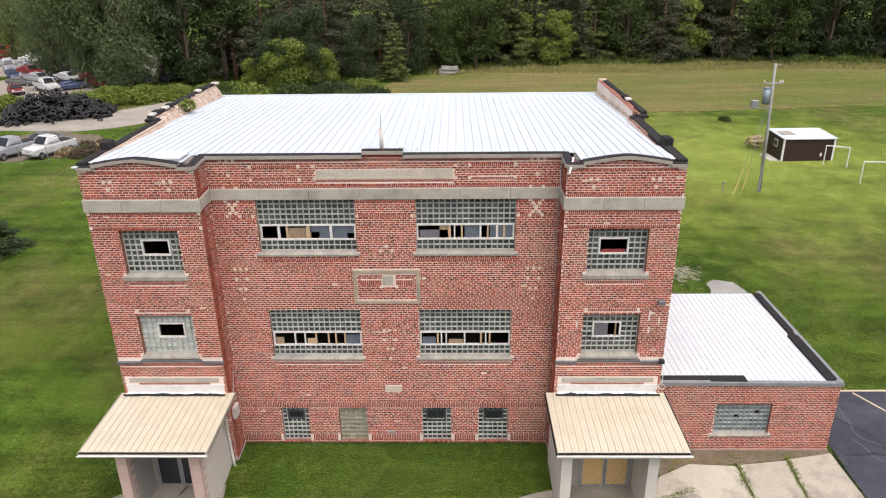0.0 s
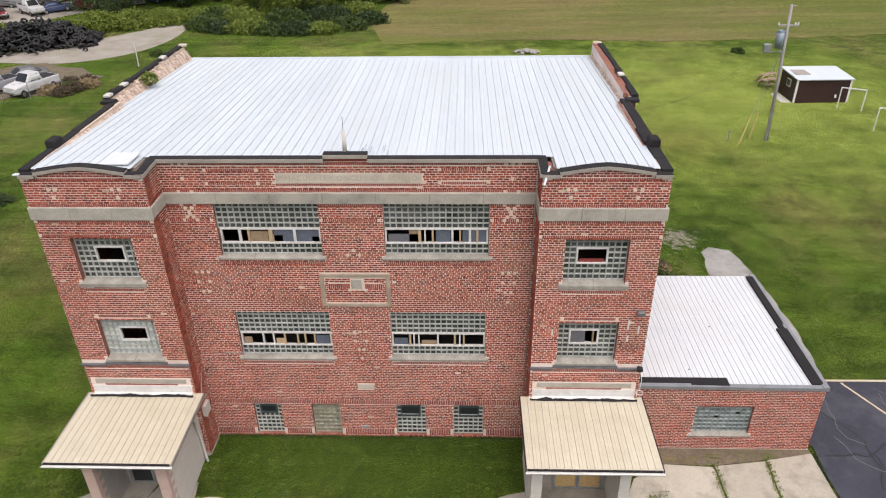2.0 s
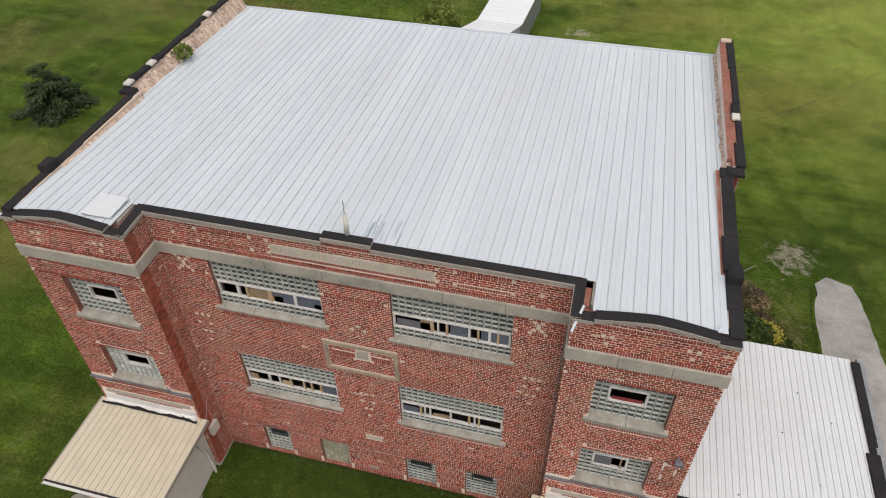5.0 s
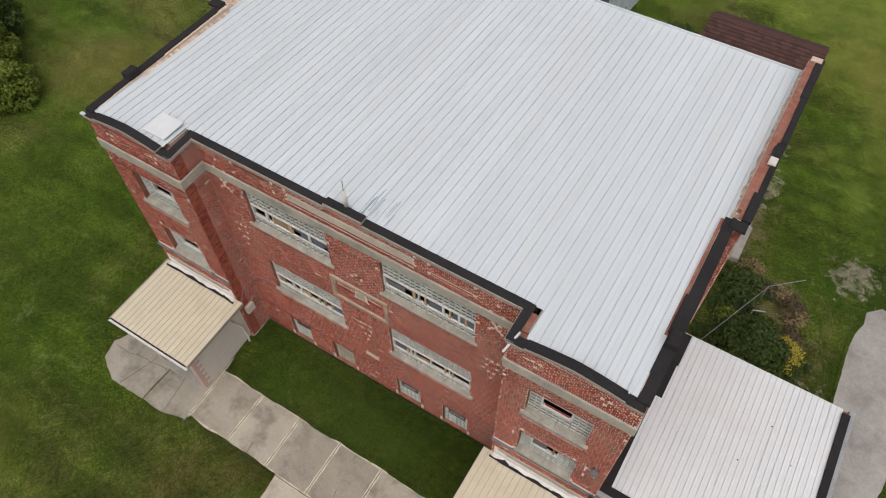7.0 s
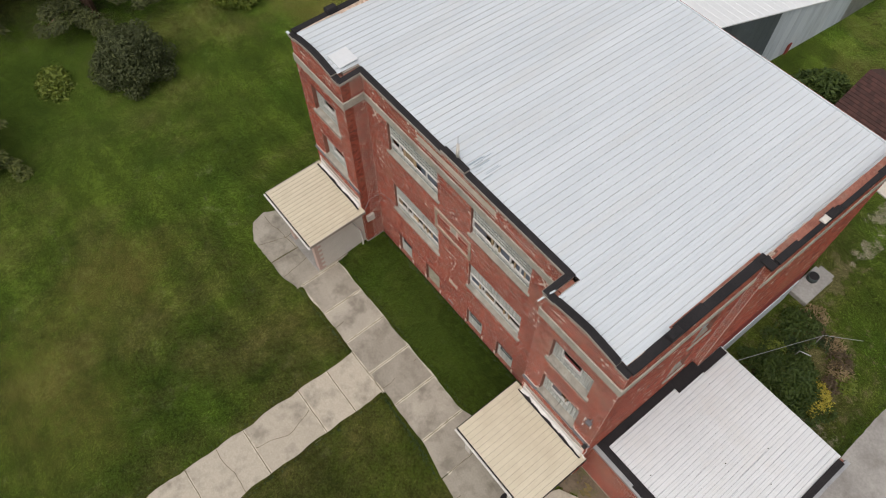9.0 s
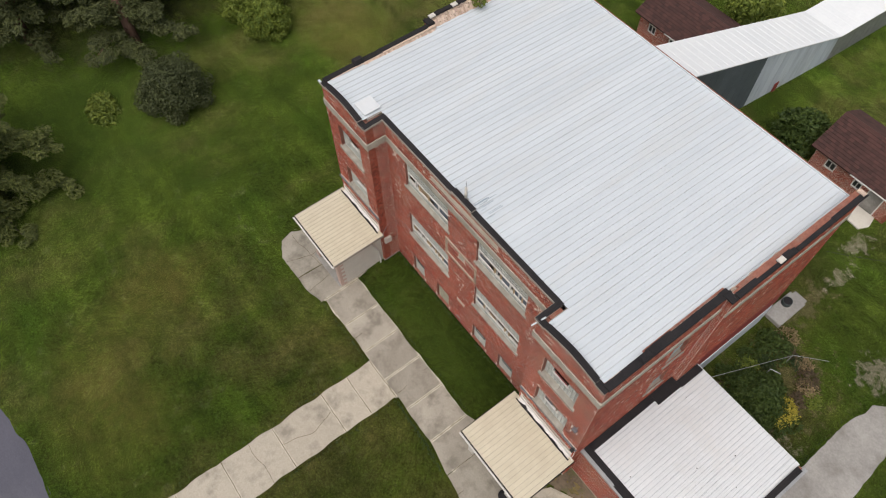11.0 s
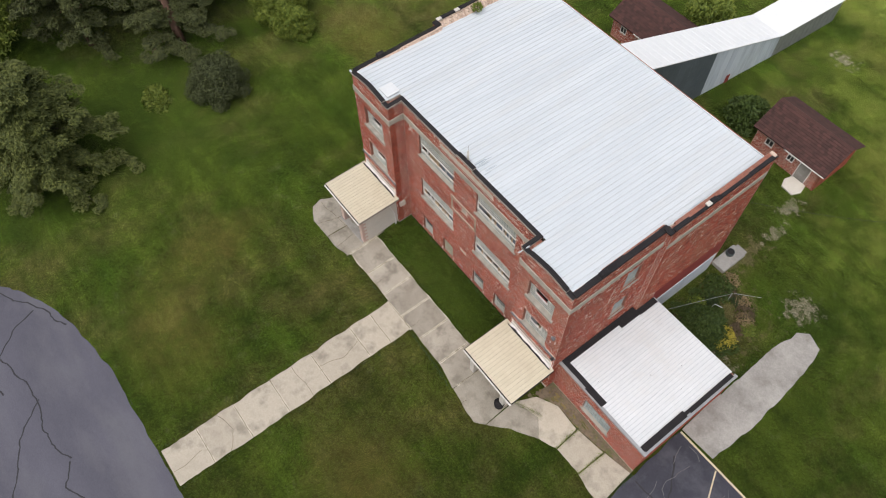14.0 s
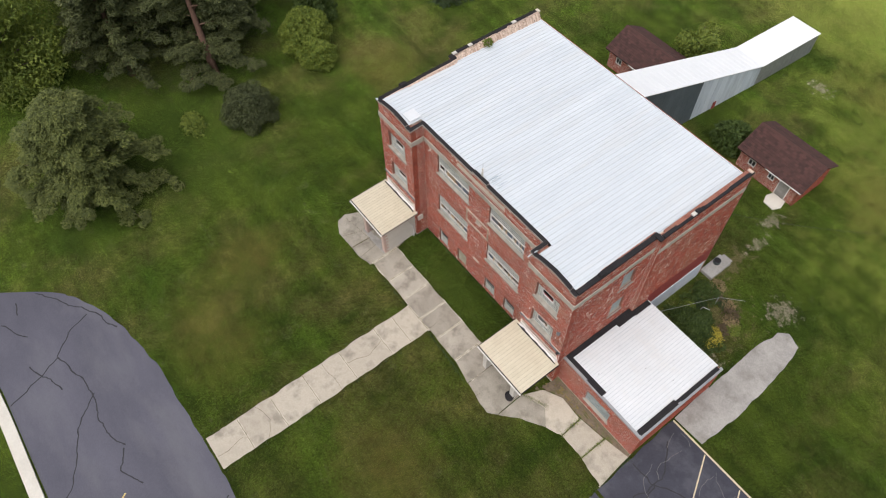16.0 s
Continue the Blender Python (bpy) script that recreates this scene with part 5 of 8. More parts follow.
# windows
tan, white = STUD, WHITE_PAINT
block_window(1, FRONT, *A, 17, 10, (A[0] + 0.06, A[1] - 0.02, 8.80, 9.40), mullions=[(-3.85, white, 0.09), (-3.55, tan, 0.08), (-2.80, tan, 0.14), (-1.98, white, 0.09)], pane=[(-1.95, -1.15, 8.86, 9.34, SLATE), (-2.7, -2.0, 8.86, 9.34, SLATE), (-3.5, -2.9, 8.86, 9.26, WOOD), (-2.72, -2.4, 8.86, 9.1, STUD), (-1.4, -1.12, 8.86, 9.05, STUD)],
             label="grey-green glass block window with a white vent band")
block_window(2, FRONT, *B, 17, 10, (B[0] + 0.02, B[1] - 0.04, 8.80, 9.40), mullions=[(2.26, tan, 0.10), (2.44, white, 0.05), (2.70, tan, 0.07), (3.36, white, 0.07), (3.62, tan, 0.06), (3.95, white, 0.08), (4.2, tan, 0.07)], pane=[(2.8, 3.3, 8.86, 9.34, SLATE), (1.2, 2.2, 8.86, 9.16, GREY_CURTAIN), (3.7, 4.5, 8.86, 9.34, SLATE), (1.9, 2.2, 8.86, 9.34, WOOD)],
             label="grey-green glass block window with a white vent band")
block_window(3, FRONT, *C, 17, 10, (C[0] + 0.04, C[1] - 0.02, 4.45, 5.06), mullions=[(-3.66, white, 0.06), (-3.28, white, 0.05), (-2.86, tan, 0.06), (-2.38, tan, 0.06), (-2.10, tan, 0.06), (-1.75, tan, 0.06)], pane=[(-4.4, -4.1, 4.5, 4.8, WOOD), (-1.7, -1.2, 4.5, 4.9, SLATE), (-3.2, -2.9, 4.5, 4.75, STUD)],
             label="grey-green glass block window with a row of open vents")
block_window(4, FRONT, *D, 17, 10, (D[0] + 0.02, D[1] - 0.02, 4.45, 5.06), mullions=[(1.78, tan, 0.07), (1.92, white, 0.05), (2.10, white, 0.05), (2.8, white, 0.06), (3.42, tan, 0.07), (3.60, white, 0.05), (3.75, tan, 0.06)], pane=[(1.2, 1.7, 4.5, 4.8, SLATE), (2.2, 2.75, 4.5, 4.7, WOOD)],
             label="grey-green glass block window with a row of open vents")
for k, (c, vent) in enumerate(zip(CELLAR, ((-4.28, -3.62, 1.06, 1.48), None, (1.27, 2.05, 0.98, 1.50), (3.57, 4.35, 0.98, 1.50)))):
    block_window(5 + k, FRONT, *c, 6, 8, vent, 0.14, ring=BLOCK_TAN if k == 1 else BLOCK_RING, core=BLOCK_TAN if k == 1 else BLOCK_CORE, sill=None, frame_mat=DARK_METAL, pane=[(vent[0], vent[1])] if vent else None,
                 label="tan glass block basement window" if k == 1 else "glass block basement window with a dark vent")
block_window(9, WING, *WINGS[0], 10, 8, (-8.42, -7.42, 8.63, 9.24), 0.20, sill=(0.24, 0.12), label="glass block window with an open white vent")
block_window(10, WING, *WINGS[1], 10, 8, (7.38, 8.41, 8.62, 9.24), 0.20, sill=(0.24, 0.12), label="glass block window with an open white vent", pane=[(7.5, 8.3, 8.66, 8.8, RED_PAINT)])
block_window(11, WING, *WINGS[2], 10, 8, (-8.40, -7.39, 5.36, 5.98), 0.20, ring=BLOCK_RING, core=BLOCK_WHITE, sill=(0.18, 0.05), label="frosted white glass block window with an open vent")
block_window(12, WING, *WINGS[3], 10, 8, (7.39, 8.41, 5.36, 6.0), 0.20, sill=(0.18, 0.05), mullions=[(8.22, WOOD, 0.05)], pane=[(7.40, 7.95, 5.3, 6.0, GREY_CURTAIN)], label="glass block window with a tarp in its vent")
for k, q in enumerate(EAST_WIN):
    block_window(13 + k, EAST_WING, *q, 6, 8, None, 0.15, sill=(0.18, 0.08), ring=BLOCK_CLEAR, core=BLOCK_DIM, label="glass block side window")

# roof of standing-seam panels
roof_z = lambda y: 11.965 - 0.036 * (y - 0.4)
roof = structure("roof", Shape().profile([(1.49, roof_z(1.49) - 0.04), (14.95, roof_z(14.95) - 0.04), (14.95, roof_z(14.95) - 0.35), (1.5, roof_z(1.5) - 0.35)], "x", -9.86, 9.86).mesh("roof", COPING), "white standing-seam metal roof over the school", "roof")
child("wing_deck", Shape().profile([(0.43, roof_z(0.43) - 0.05), (1.5, roof_z(1.5) - 0.04), (1.5, roof_z(1.5) - 0.3), (0.43, roof_z(0.43) - 0.3)], "x", -9.55, -6.5).profile([(0.43, roof_z(0.43) - 0.05), (1.5, roof_z(1.5) - 0.04), (1.5, roof_z(1.5) - 0.3), (0.43, roof_z(0.43) - 0.3)], "x", 6.5, 9.55).mesh("wing_deck", COPING), roof)


def panel_mesh(width, y0, y1, zf, rib=0.035, minor=2, ribw=0.035, mat=WHITE_METAL, rib_mat=None):
    """One roofing sheet running along y, with a raised seam and low pencil ribs."""
    prof = [(0, 0), (ribw * 0.25, rib), (ribw * 0.75, rib), (ribw, 0)]
    for k in range(minor):
        u = ribw + (width - ribw) * (k + 1) / (minor + 1)
        prof += [(u - 0.02, 0), (u - 0.008, 0.006), (u + 0.008, 0.006), (u + 0.02, 0)]
    prof += [(width + 0.001, 0)]
    n = len(prof)
    v = [(u, y, zf(y) + z) for y in (y0, y1) for u, z in prof]
    f = [(k, k + 1, k + 1 + n, k + n) for k in range(n - 1)]
    f.append(tuple(range(n))[::-1])
    return mesh_from("roof_panel", v, f, mat, rib_mat or mat, index=[1 if k < 3 else 0 for k in range(n - 1)] + [0])


PITCH = 0.312
mesh_wing = panel_mesh(PITCH, 0.19, 14.98, roof_z, rib=0.028, minor=1, rib_mat=RIB)
mesh_mid = panel_mesh(PITCH, 1.21, 14.98, roof_z, rib=0.028, minor=1, rib_mat=RIB)
mesh_edge = panel_mesh(0.22, 6.75, 14.98, roof_z, minor=1, rib_mat=RIB)
n_panels = 62
for k in range(n_panels):
    x = -n_panels * PITCH / 2 + k * PITCH
    me = mesh_mid if abs(x + PITCH / 2) < 6.42 else mesh_wing
    child("roof_panel", me, roof, m=Matrix.Translation((x, 0, 0.0015 * (k % 2))))
child("roof_panel", mesh_edge, roof, m=Matrix.Translation((n_panels * PITCH / 2, 0, 0.002)))
child("roof_panel", mesh_edge, roof, m=Matrix.Translation((-n_panels * PITCH / 2 - 0.22, 0, 0.002)))
box_part("eave_trim", roof, WHITE_METAL, -9.86, 14.97, 11.36, 9.86, 15.02, 11.53, "white eave trim")
for k in range(14):
    x, y = 0.2 + 1.1 * rnd.random(), 1.3 + 0.5 * rnd.random()
    child("rust_streak", Shape().profile([(y, roof_z(y) + 0.004), (y + 0.3 + 0.5 * rnd.random(), roof_z(y + 0.5) + 0.005), (y + 0.9, roof_z(y + 0.9) - 0.01), (y, roof_z(y) - 0.01)], "x", x, x + 0.03).mesh("rust_streak", GREY_METAL), roof)

# side parapets with spalled inner faces
for side, nm in ((-1, "parapet_west"), (1, "parapet_east")):
    par = tagged(new(nm), "spalled brick roof parapet under black membrane", "parapet", kind="structure")
    X = lambda a, b: (min(side * a, side * b), max(side * a, side * b))
    a, b = X(9.68, 9.99)
    child("parapet_core", Shape().box(a, 0.4, 11.5, b, 6.8, 11.96).mesh("parapet_core", SPALLED), par)
    a, b = X(10.08, 10.29)
    child("parapet_core", Shape().box(a, 6.8, 11.2, b, 15.02, 12.03).mesh("parapet_core", SPALLED), par, "crumbling pink brick")
    y = 0.12
    while y < 6.75:
        l = min(rnd.uniform(0.8, 1.6), 6.8 - y)
        a, b = X((9.66 if side > 0 else 9.76) + rnd.uniform(-0.05, 0.05), 10.04)
        child("membrane_cap", Shape().box(a, y, 11.88 + 0.02 * y / 6, b, y + l + 0.02, 11.985 + 0.02 * y / 6 + rnd.uniform(0, 0.02), 0, 0.02).mesh("membrane_cap", MEMBRANE), par)
        y += l
    a, b = X(9.86, 10.36)
    child("membrane_cap", Shape().box(a, 6.45, 11.95, b, 6.85, 12.07, 0, 0.02).mesh("membrane_cap", MEMBRANE), par)
    while y < 15.0:
        l = min(rnd.uniform(0.8, 1.6), 15.05 - y)
        a, b = X(10.15 + rnd.uniform(-0.05, 0.04), 10.38)
        child("membrane_cap", Shape().box(a, y, 12.05, b, y + l + 0.02, 12.15 + rnd.uniform(0, 0.04), 0, 0.02).mesh("membrane_cap", MEMBRANE), par)
        y += l
    s = Shape()
    for q in range(66):
        ya, yb = 6.9 + q * 0.1235, 6.9 + (q + 1) * 0.1235 + 0.01
        lo = 9.80 + 0.07 * noise.noise((q * 0.31, side, 2.0))
        hi = 12.06 + 0.06 * noise.noise((q * 0.7, side, 4.0))
        za, zb = roof_z(ya) + 0.01, roof_z(yb) + 0.01
        mid = 0.5 + 0.25 * noise.noise((q * 0.9, side, 6.0))
        m_ = lo + (10.20 - lo) * mid, za + (hi - za) * (mid + 0.15)
        s.add([(side * lo, ya, za), (side * lo, yb, zb), (side * m_[0], yb, m_[1]), (side * m_[0], ya, m_[1]), (side * 10.20, yb, hi), (side * 10.20, ya, hi)], [(0, 1, 2, 3), (3, 2, 4, 5)])
    child("rubble_face", s.mesh("rubble_face", SPALLED), par, "crumbling pink and cream brick face")
    if side < 0:
        s = Shape()
        for q in range(40):
            ya, yb = 2.3 + q * 0.11, 2.3 + (q + 1) * 0.11 + 0.01
            lo = 9.60 + 0.06 * noise.noise((q * 0.4, 9.0, 2.0))
            s.add([(-lo, ya, roof_z(ya) + 0.01), (-lo, yb, roof_z(yb) + 0.01), (-9.80, yb, 11.97), (-9.80, ya, 11.97)], [(0, 1, 2, 3)])
        child("rubble_face", s.mesh("rubble_face", SPALLED), par, "crumbling pink and cream brick face")
    for q in range(190):
        y = rnd.uniform(6.95, 14.9)
        t = rnd.random()
        x, z = 9.86 + 0.30 * t, roof_z(y) + 0.03 + (12.04 - roof_z(y)) * t
        me = Shape().box(-0.05, -0.1, -0.03, 0.05, 0.1, 0.03, 0, 0.012).mesh("loose_brick", (SPALLED, TAN_STONE, TERRACOTTA, SPALLED, PINK_BLOCK, TAN_STONE)[q % 6])
        child("loose_brick", me, par, m=pose(side * x, y, z, rnd.uniform(-25, 25), rnd.uniform(-40, 40), rnd.uniform(-60, 60)) @ Matrix.Diagonal((rnd.uniform(0.6, 1.2), rnd.uniform(0.5, 1.1), 1, 1)))
    bump_y = 2.1
    a, b = X(9.72, 10.04)
    child("capped_stub", Shape().box(a, bump_y - 0.25, 11.95, b, bump_y + 0.25, 12.26, 0, 0.04).mesh("capped_stub", MEMBRANE), par, "black membrane-wrapped chimney stub")
    for y in ((6.75, 8.2, 12.4) if side < 0 else (9.3,)):
        a, b = X(10.08, 10.33)
        child("coping_tile", Shape().box(a, y, 12.12, b, y + 0.35, 12.24, 0, 0.03).mesh("coping_tile", WHITE_BLOCK), par, "bare pale coping tile")
        a, b = X(10.06, 10.34)
        child("membrane_lump", Shape().box(a, y + 0.37, 12.12, b, y + 0.8, 12.28, 0, 0.05).mesh("membrane_lump", MEMBRANE), par)
    a, b = X(9.92, 10.3)
    child("end_post", Shape().box(a, 14.8, 12.1, b, 15.03, 12.22, 0, 0.03).mesh("end_post", PALE_STONE if side < 0 else SPALLED), par)
    if side < 0:
        child("flashing_strip", Shape().box(-10.12, -0.10, 11.86, -9.92, 0.02, 11.91, 0, 0.01).mesh("flashing_strip", WHITE_METAL), par, "bent white flashing strip")

hatch = thing("roof_hatch", "white metal roof hatch on the seam roof", "roof hatch", (-7.13, 0.86, 11.95))
box_part("curb", hatch, GALVANISED, -0.38, -0.38, -0.04, 0.38, 0.38, 0.06)
box_part("lid", hatch, BRIGHT_METAL, -0.46, -0.46, 0.06, 0.46, 0.46, 0.12, c=0.015)
vent_pipe = thing("vent_pipe", "pale vent pipe with a thin rod at the roof edge", "pipe", (-0.03, 1.24, 11.96))
child("pipe", Shape().tube([(0, 0, -0.03), (0, 0, 0.85)], [0.075, 0.06], 12).tube([(0, 0, 0.0), (0, 0, 0.06)], [0.14, 0.09], 12).mesh("pipe", WHITE_BLOCK, smooth=True), vent_pipe)
child("rod", Shape().tube([(0, 0, 0.7), (0.0, 0, 1.3)], 0.012, 6).mesh("rod", GALVANISED), vent_pipe)
loose = thing("loose_trim", "loose white trim strips hanging at the roof corner", "metal trim", (6.3, 0.05, 11.98))
child("strip", Shape().tube([(-0.15, -0.35, -0.35), (0.05, 0.2, 0.05)], 0.04, 4).mesh("strip", WHITE_METAL), loose)
child("strip", Shape().tube([(0.35, -0.1, -0.1), (0.42, 0.3, 0.06)], 0.03, 4).mesh("strip", WHITE_METAL), loose)
child("strip", Shape().tube([(3.1, -0.1, -0.06), (3.2, 0.35, 0.07)], 0.03, 4).mesh("strip", WHITE_METAL), loose)
for u, z, h in ((9.3, 6.1, 0.42), (9.32, 5.6, 0.3), (9.66, 5.95, 0.34), (6.75, 5.85, 0.26)):
    stone_part("paint_mark", wing_walls[1], WING, u, u + 0.06, z, z + h, 0.016, WHITE_PAINT)
wall_lamp = thing("wall_lamp", "small grey floodlight on the brick wing", "lamp", (9.62, -0.05, 6.95))
child("bracket", Shape().tube([(0, 0.05, 0), (0, -0.15, 0.05)], 0.025, 8).mesh("bracket", GALVANISED), wall_lamp)
child("lamp_head", Shape().box(-0.12, -0.28, -0.08, 0.12, -0.10, 0.10, 0, 0.03).mesh("lamp_head", LEAD), wall_lamp)

# entrance canopies and porches
canopy_z = lambda y: 3.09 + 0.02 * y
for k, (x0, x1, c) in enumerate(((-10.12, -5.85, -7.75), (5.80, 10.18, 7.65))):
    can = thing("entrance_canopy", "cream ribbed metal entrance canopy with a white gutter" if k == 0 else "cream ribbed metal canopy with a bent white gutter", "canopy", group="entrance canopies")
    n = 18
    w = (x1 - x0) / n
    me = panel_mesh(w, -3.40, 0.0, canopy_z, 0.018, 1, 0.020, CREAM_METAL, CREAM_SEAM)
    for q in range(n):
        child("roof_panel", me, can, m=Matrix.Translation((x0 + q * w, 0, 0.001 * (q % 2))))
    child("soffit", Shape().profile([(-3.34, canopy_z(-3.34) - 0.03), (-0.02, canopy_z(0) - 0.03), (-0.02, 2.86), (-3.34, 2.84)], "x", x0 + 0.05, x1 - 0.05).mesh("soffit", WOOD), can)
    child("gutter", Shape().profile([(-3.38, 2.99), (-3.38, 2.90), (-3.47, 2.89), (-3.51, 2.97), (-3.49, 2.98), (-3.46, 2.92), (-3.40, 2.93), (-3.40, 2.99)], "x", x0 - 0.03, x1 + 0.05).mesh("gutter", WHITE_PAINT), can, "dented white gutter")
    child("edge_tar", Shape().box(x0 + 0.02, -3.42, 2.985, x1 - 0.02, -3.36, 3.035).mesh("edge_tar", MEMBRANE), can)
    for xs in (x0 - 0.015, x1 + 0.02):
        child("barge", Shape().profile([(-3.40, 2.86), (-3.40, 3.03), (0.0, 3.12), (0.0, 2.95)], "x", xs - 0.015, xs + 0.015).mesh("barge", MEMBRANE if xs > 0 and k else COPING), can)
    porch = tagged(new("porch_west" if k == 0 else "porch_east"), "entrance porch with faced stone piers" if k == 0 else "entrance porch with white-painted block piers", "porch", kind="structure")
    xl, xr = (-9.15, -6.28) if k == 0 else (6.02, 9.30)
    z0 = -0.32
    child("porch_slab", Shape().box(xl - 0.1, -3.2, z0 - 0.2, xr + 0.1, 0.0, z0 + 0.10, 0, 0.02).mesh("porch_slab", GREY_CONCRETE), porch)
    fm, im = (PINK_BLOCK, GREY_BLOCK) if k == 0 else (WHITE_BLOCK, WHITE_BLOCK)
    for a, b, face in ((xl, xl + 0.36, 1), (xr - 0.36, xr, -1)):
        # pier and side wall in courses of block
        zc = z0 + 0.1
        row = 0
        while zc < 2.83:
            h = min(0.2, 2.84 - zc)
            yy = -3.05
            while yy < -0.02:
                l = min(0.4 if yy > -3.04 or row % 2 == 0 else 0.2, -0.01 - yy)
                m = fm if yy < -2.95 else (WHITE_BLOCK if (k == 1 or (face < 0)) else im)
                child("block", Shape().box(a, yy + 0.004, zc + 0.004, b, yy + l - 0.004, zc + h - 0.004).mesh("block", m), porch)
                yy += l
            zc += h
            row += 1
        child("pier_core", Shape().box(a + 0.012, -3.04, z0, b - 0.012, -0.03, 2.83).mesh("pier_core", MORTAR), porch)
    # double door, set back between the piers
    dx0, dx1 = (-8.72, -6.85) if k == 0 else (6.98, 8.86)
    dy = -1.35
    back = Shape().box(xl + 0.36, dy, z0 + 0.1, dx0, dy + 0.12, 2.84).box(dx1, dy, z0 + 0.1, xr - 0.36, dy + 0.12, 2.84).box(dx0, dy, 1.98, dx1, dy + 0.12, 2.84)
    child("door_wall", back.mesh("door_wall", COPING), porch)
    door = tagged(new(f"door_{k + 1}"), "aluminium double door with broken dark glass" if k == 0 else "aluminium double door boarded with strand board", "door", kind="structure")
    mid = (dx0 + dx1) / 2
    s = Shape()
    for q in ((dx0, dx0 + 0.06, z0 + 0.1, 1.98), (dx1 - 0.06, dx1, z0 + 0.1, 1.98), (dx0, dx1, 1.90, 1.98)):
        s.box(q[0], dy - 0.03, q[2], q[1], dy + 0.06, q[3])
    child("door_frame", s.mesh("door_frame", GALVANISED), door)
    for a, b in ((dx0 + 0.07, mid - 0.01), (mid + 0.01, dx1 - 0.07)):
        s = Shape()
        for q in ((a, a + 0.07, z0 + 0.12, 1.89), (b - 0.07, b, z0 + 0.12, 1.89), (a + 0.07, b - 0.07, z0 + 0.12, z0 + 0.3), (a + 0.07, b - 0.07, 1.80, 1.89)):
            s.box(q[0], dy - 0.015, q[2], q[1], dy + 0.03, q[3])
        leaf = child("door_leaf", s.mesh("door_leaf", GALVANISED), door)
        child("panel", Shape().box(a + 0.07, dy + 0.0, z0 + 0.3, b - 0.07, dy + 0.012, 1.80).mesh("panel", DARK_GLASS if k == 0 else OSB), leaf, "dark glass" if k == 0 else "strand board panel")

pipe = thing("downspout", "white downspout beside the entrance porch", "downspout", (0, 0, 0))
child("pipe", Shape().tube([(-5.95, -1.15, 2.86), (-6.14, -0.75, 2.6), (-6.2, -0.3, 1.2), (-6.2, -0.25, 0.2), (-6.12, -0.35, -0.2)], 0.05, 8).mesh("pipe", WHITE_PAINT, smooth=True), pipe)
sign = thing("wall_box", "small pale box on the return wall", "box", (-6.05, 0.35, 2.05))
child("box", Shape().box(-0.07, -0.22, -0.25, 0.08, 0.22, 0.25, 0, 0.02).mesh("box", WHITE_BLOCK), sign)
drum = thing("fire_pit", "dark round metal drum on the walk", "drum", (9.05, -3.1, -0.24))
child("drum", Shape().tube([(0, 0, 0), (0, 0, 0.42)], [0.30, 0.32], 16).torus((0, 0, 0.42), 0.32, 0.02, seg=16, ring=6).mesh("drum", MEMBRANE, smooth=True), drum)

# annex
ann_win = (12.48, 14.62, 0.82, 2.17)
annex = structure("wall_annex", wall_mesh("wall_annex", ANNEX, 10.02, 17.05, -0.4, 3.02, [sunk(ann_win)], 0.35, MORTAR), "red brick wall of the low annex", "wall")
lay(annex, ANNEX, 10.02, 17.05, -0.02, 3.02, [ann_win, grow(ann_win, 0.16)])
stone_part("footing", annex, ANNEX, 10.0, 17.08, -0.5, 0.02, 0.04, CONCRETE)
coping("coping", ANNEX, [(10.0, 3.17), (17.12, 3.12)], 0.06, 0.13, annex, GALVANISED, 0.14, "grey metal coping")
annex_e = structure("wall_annex_east", wall_mesh("wall_annex_east", ANNEX_EAST, 0.955, 8.35, -0.4, 3.02, [], 0.3, MORTAR), "red brick side wall of the annex", "wall")
lay(annex_e, ANNEX_EAST, 0.6, 8.35, -0.02, 3.02, [])
coping("coping", ANNEX_EAST, [(0.55, 3.16), (8.4, 3.14)], 0.06, 0.16, annex_e, GALVANISED, 0.16, "grey metal coping")
structure("wall_annex_north", Shape().box(10.5, 8.05, -0.4, 17.03, 8.35, 2.95).mesh("wall_annex_north", REVEAL), "red brick rear wall of the annex", "wall")
block_window(15, ANNEX, *ann_win, 11, 7, None, 0.12, ring=BLOCK_CLEAR, core=BLOCK_DIM, sill=(0.14, 0.1), missing=((4, 3), (8, 4)), label="silvery glass block window with broken blocks")
annex_z = lambda y: 3.10 - 0.012 * (y - 0.6)
aroof = structure("annex_roof", Shape().profile([(0.65, 2.86), (8.3, 2.80), (8.3, annex_z(8.3) - 0.03), (0.65, annex_z(0.65) - 0.03)], "x", 10.05, 16.95).mesh("annex_roof", WOOD), "white ribbed metal annex roof with black membrane edges", "roof")
me = panel_mesh(0.229, 0.72, 8.42, annex_z, 0.02, 1, 0.03, BRIGHT_METAL, RIB)
for q in range(-1, 27):
    child("roof_panel", me, aroof, m=Matrix.Translation((10.52 + q * 0.229, 0, 0.001 * (q % 2))))
for q in ((10.02, 0.62, 13.55, 1.08), (10.02, 1.08, 10.40, 5.2), (10.02, 5.2, 10.66, 6.78), (10.33, 6.78, 10.72, 8.30)):
    box_part("membrane", aroof, MEMBRANE, q[0], q[1], 3.06, q[2], q[3], 3.155, "black roof membrane", 0.015)
box_part("membrane", aroof, MEMBRANE, 16.55, 0.75, 3.05, 16.98, 4.2, 3.16, "black roof membrane", 0.015)
box_part("membrane", aroof, MEMBRANE, 16.68, 4.2, 3.05, 16.98, 8.2, 3.15, "black roof membrane", 0.015)
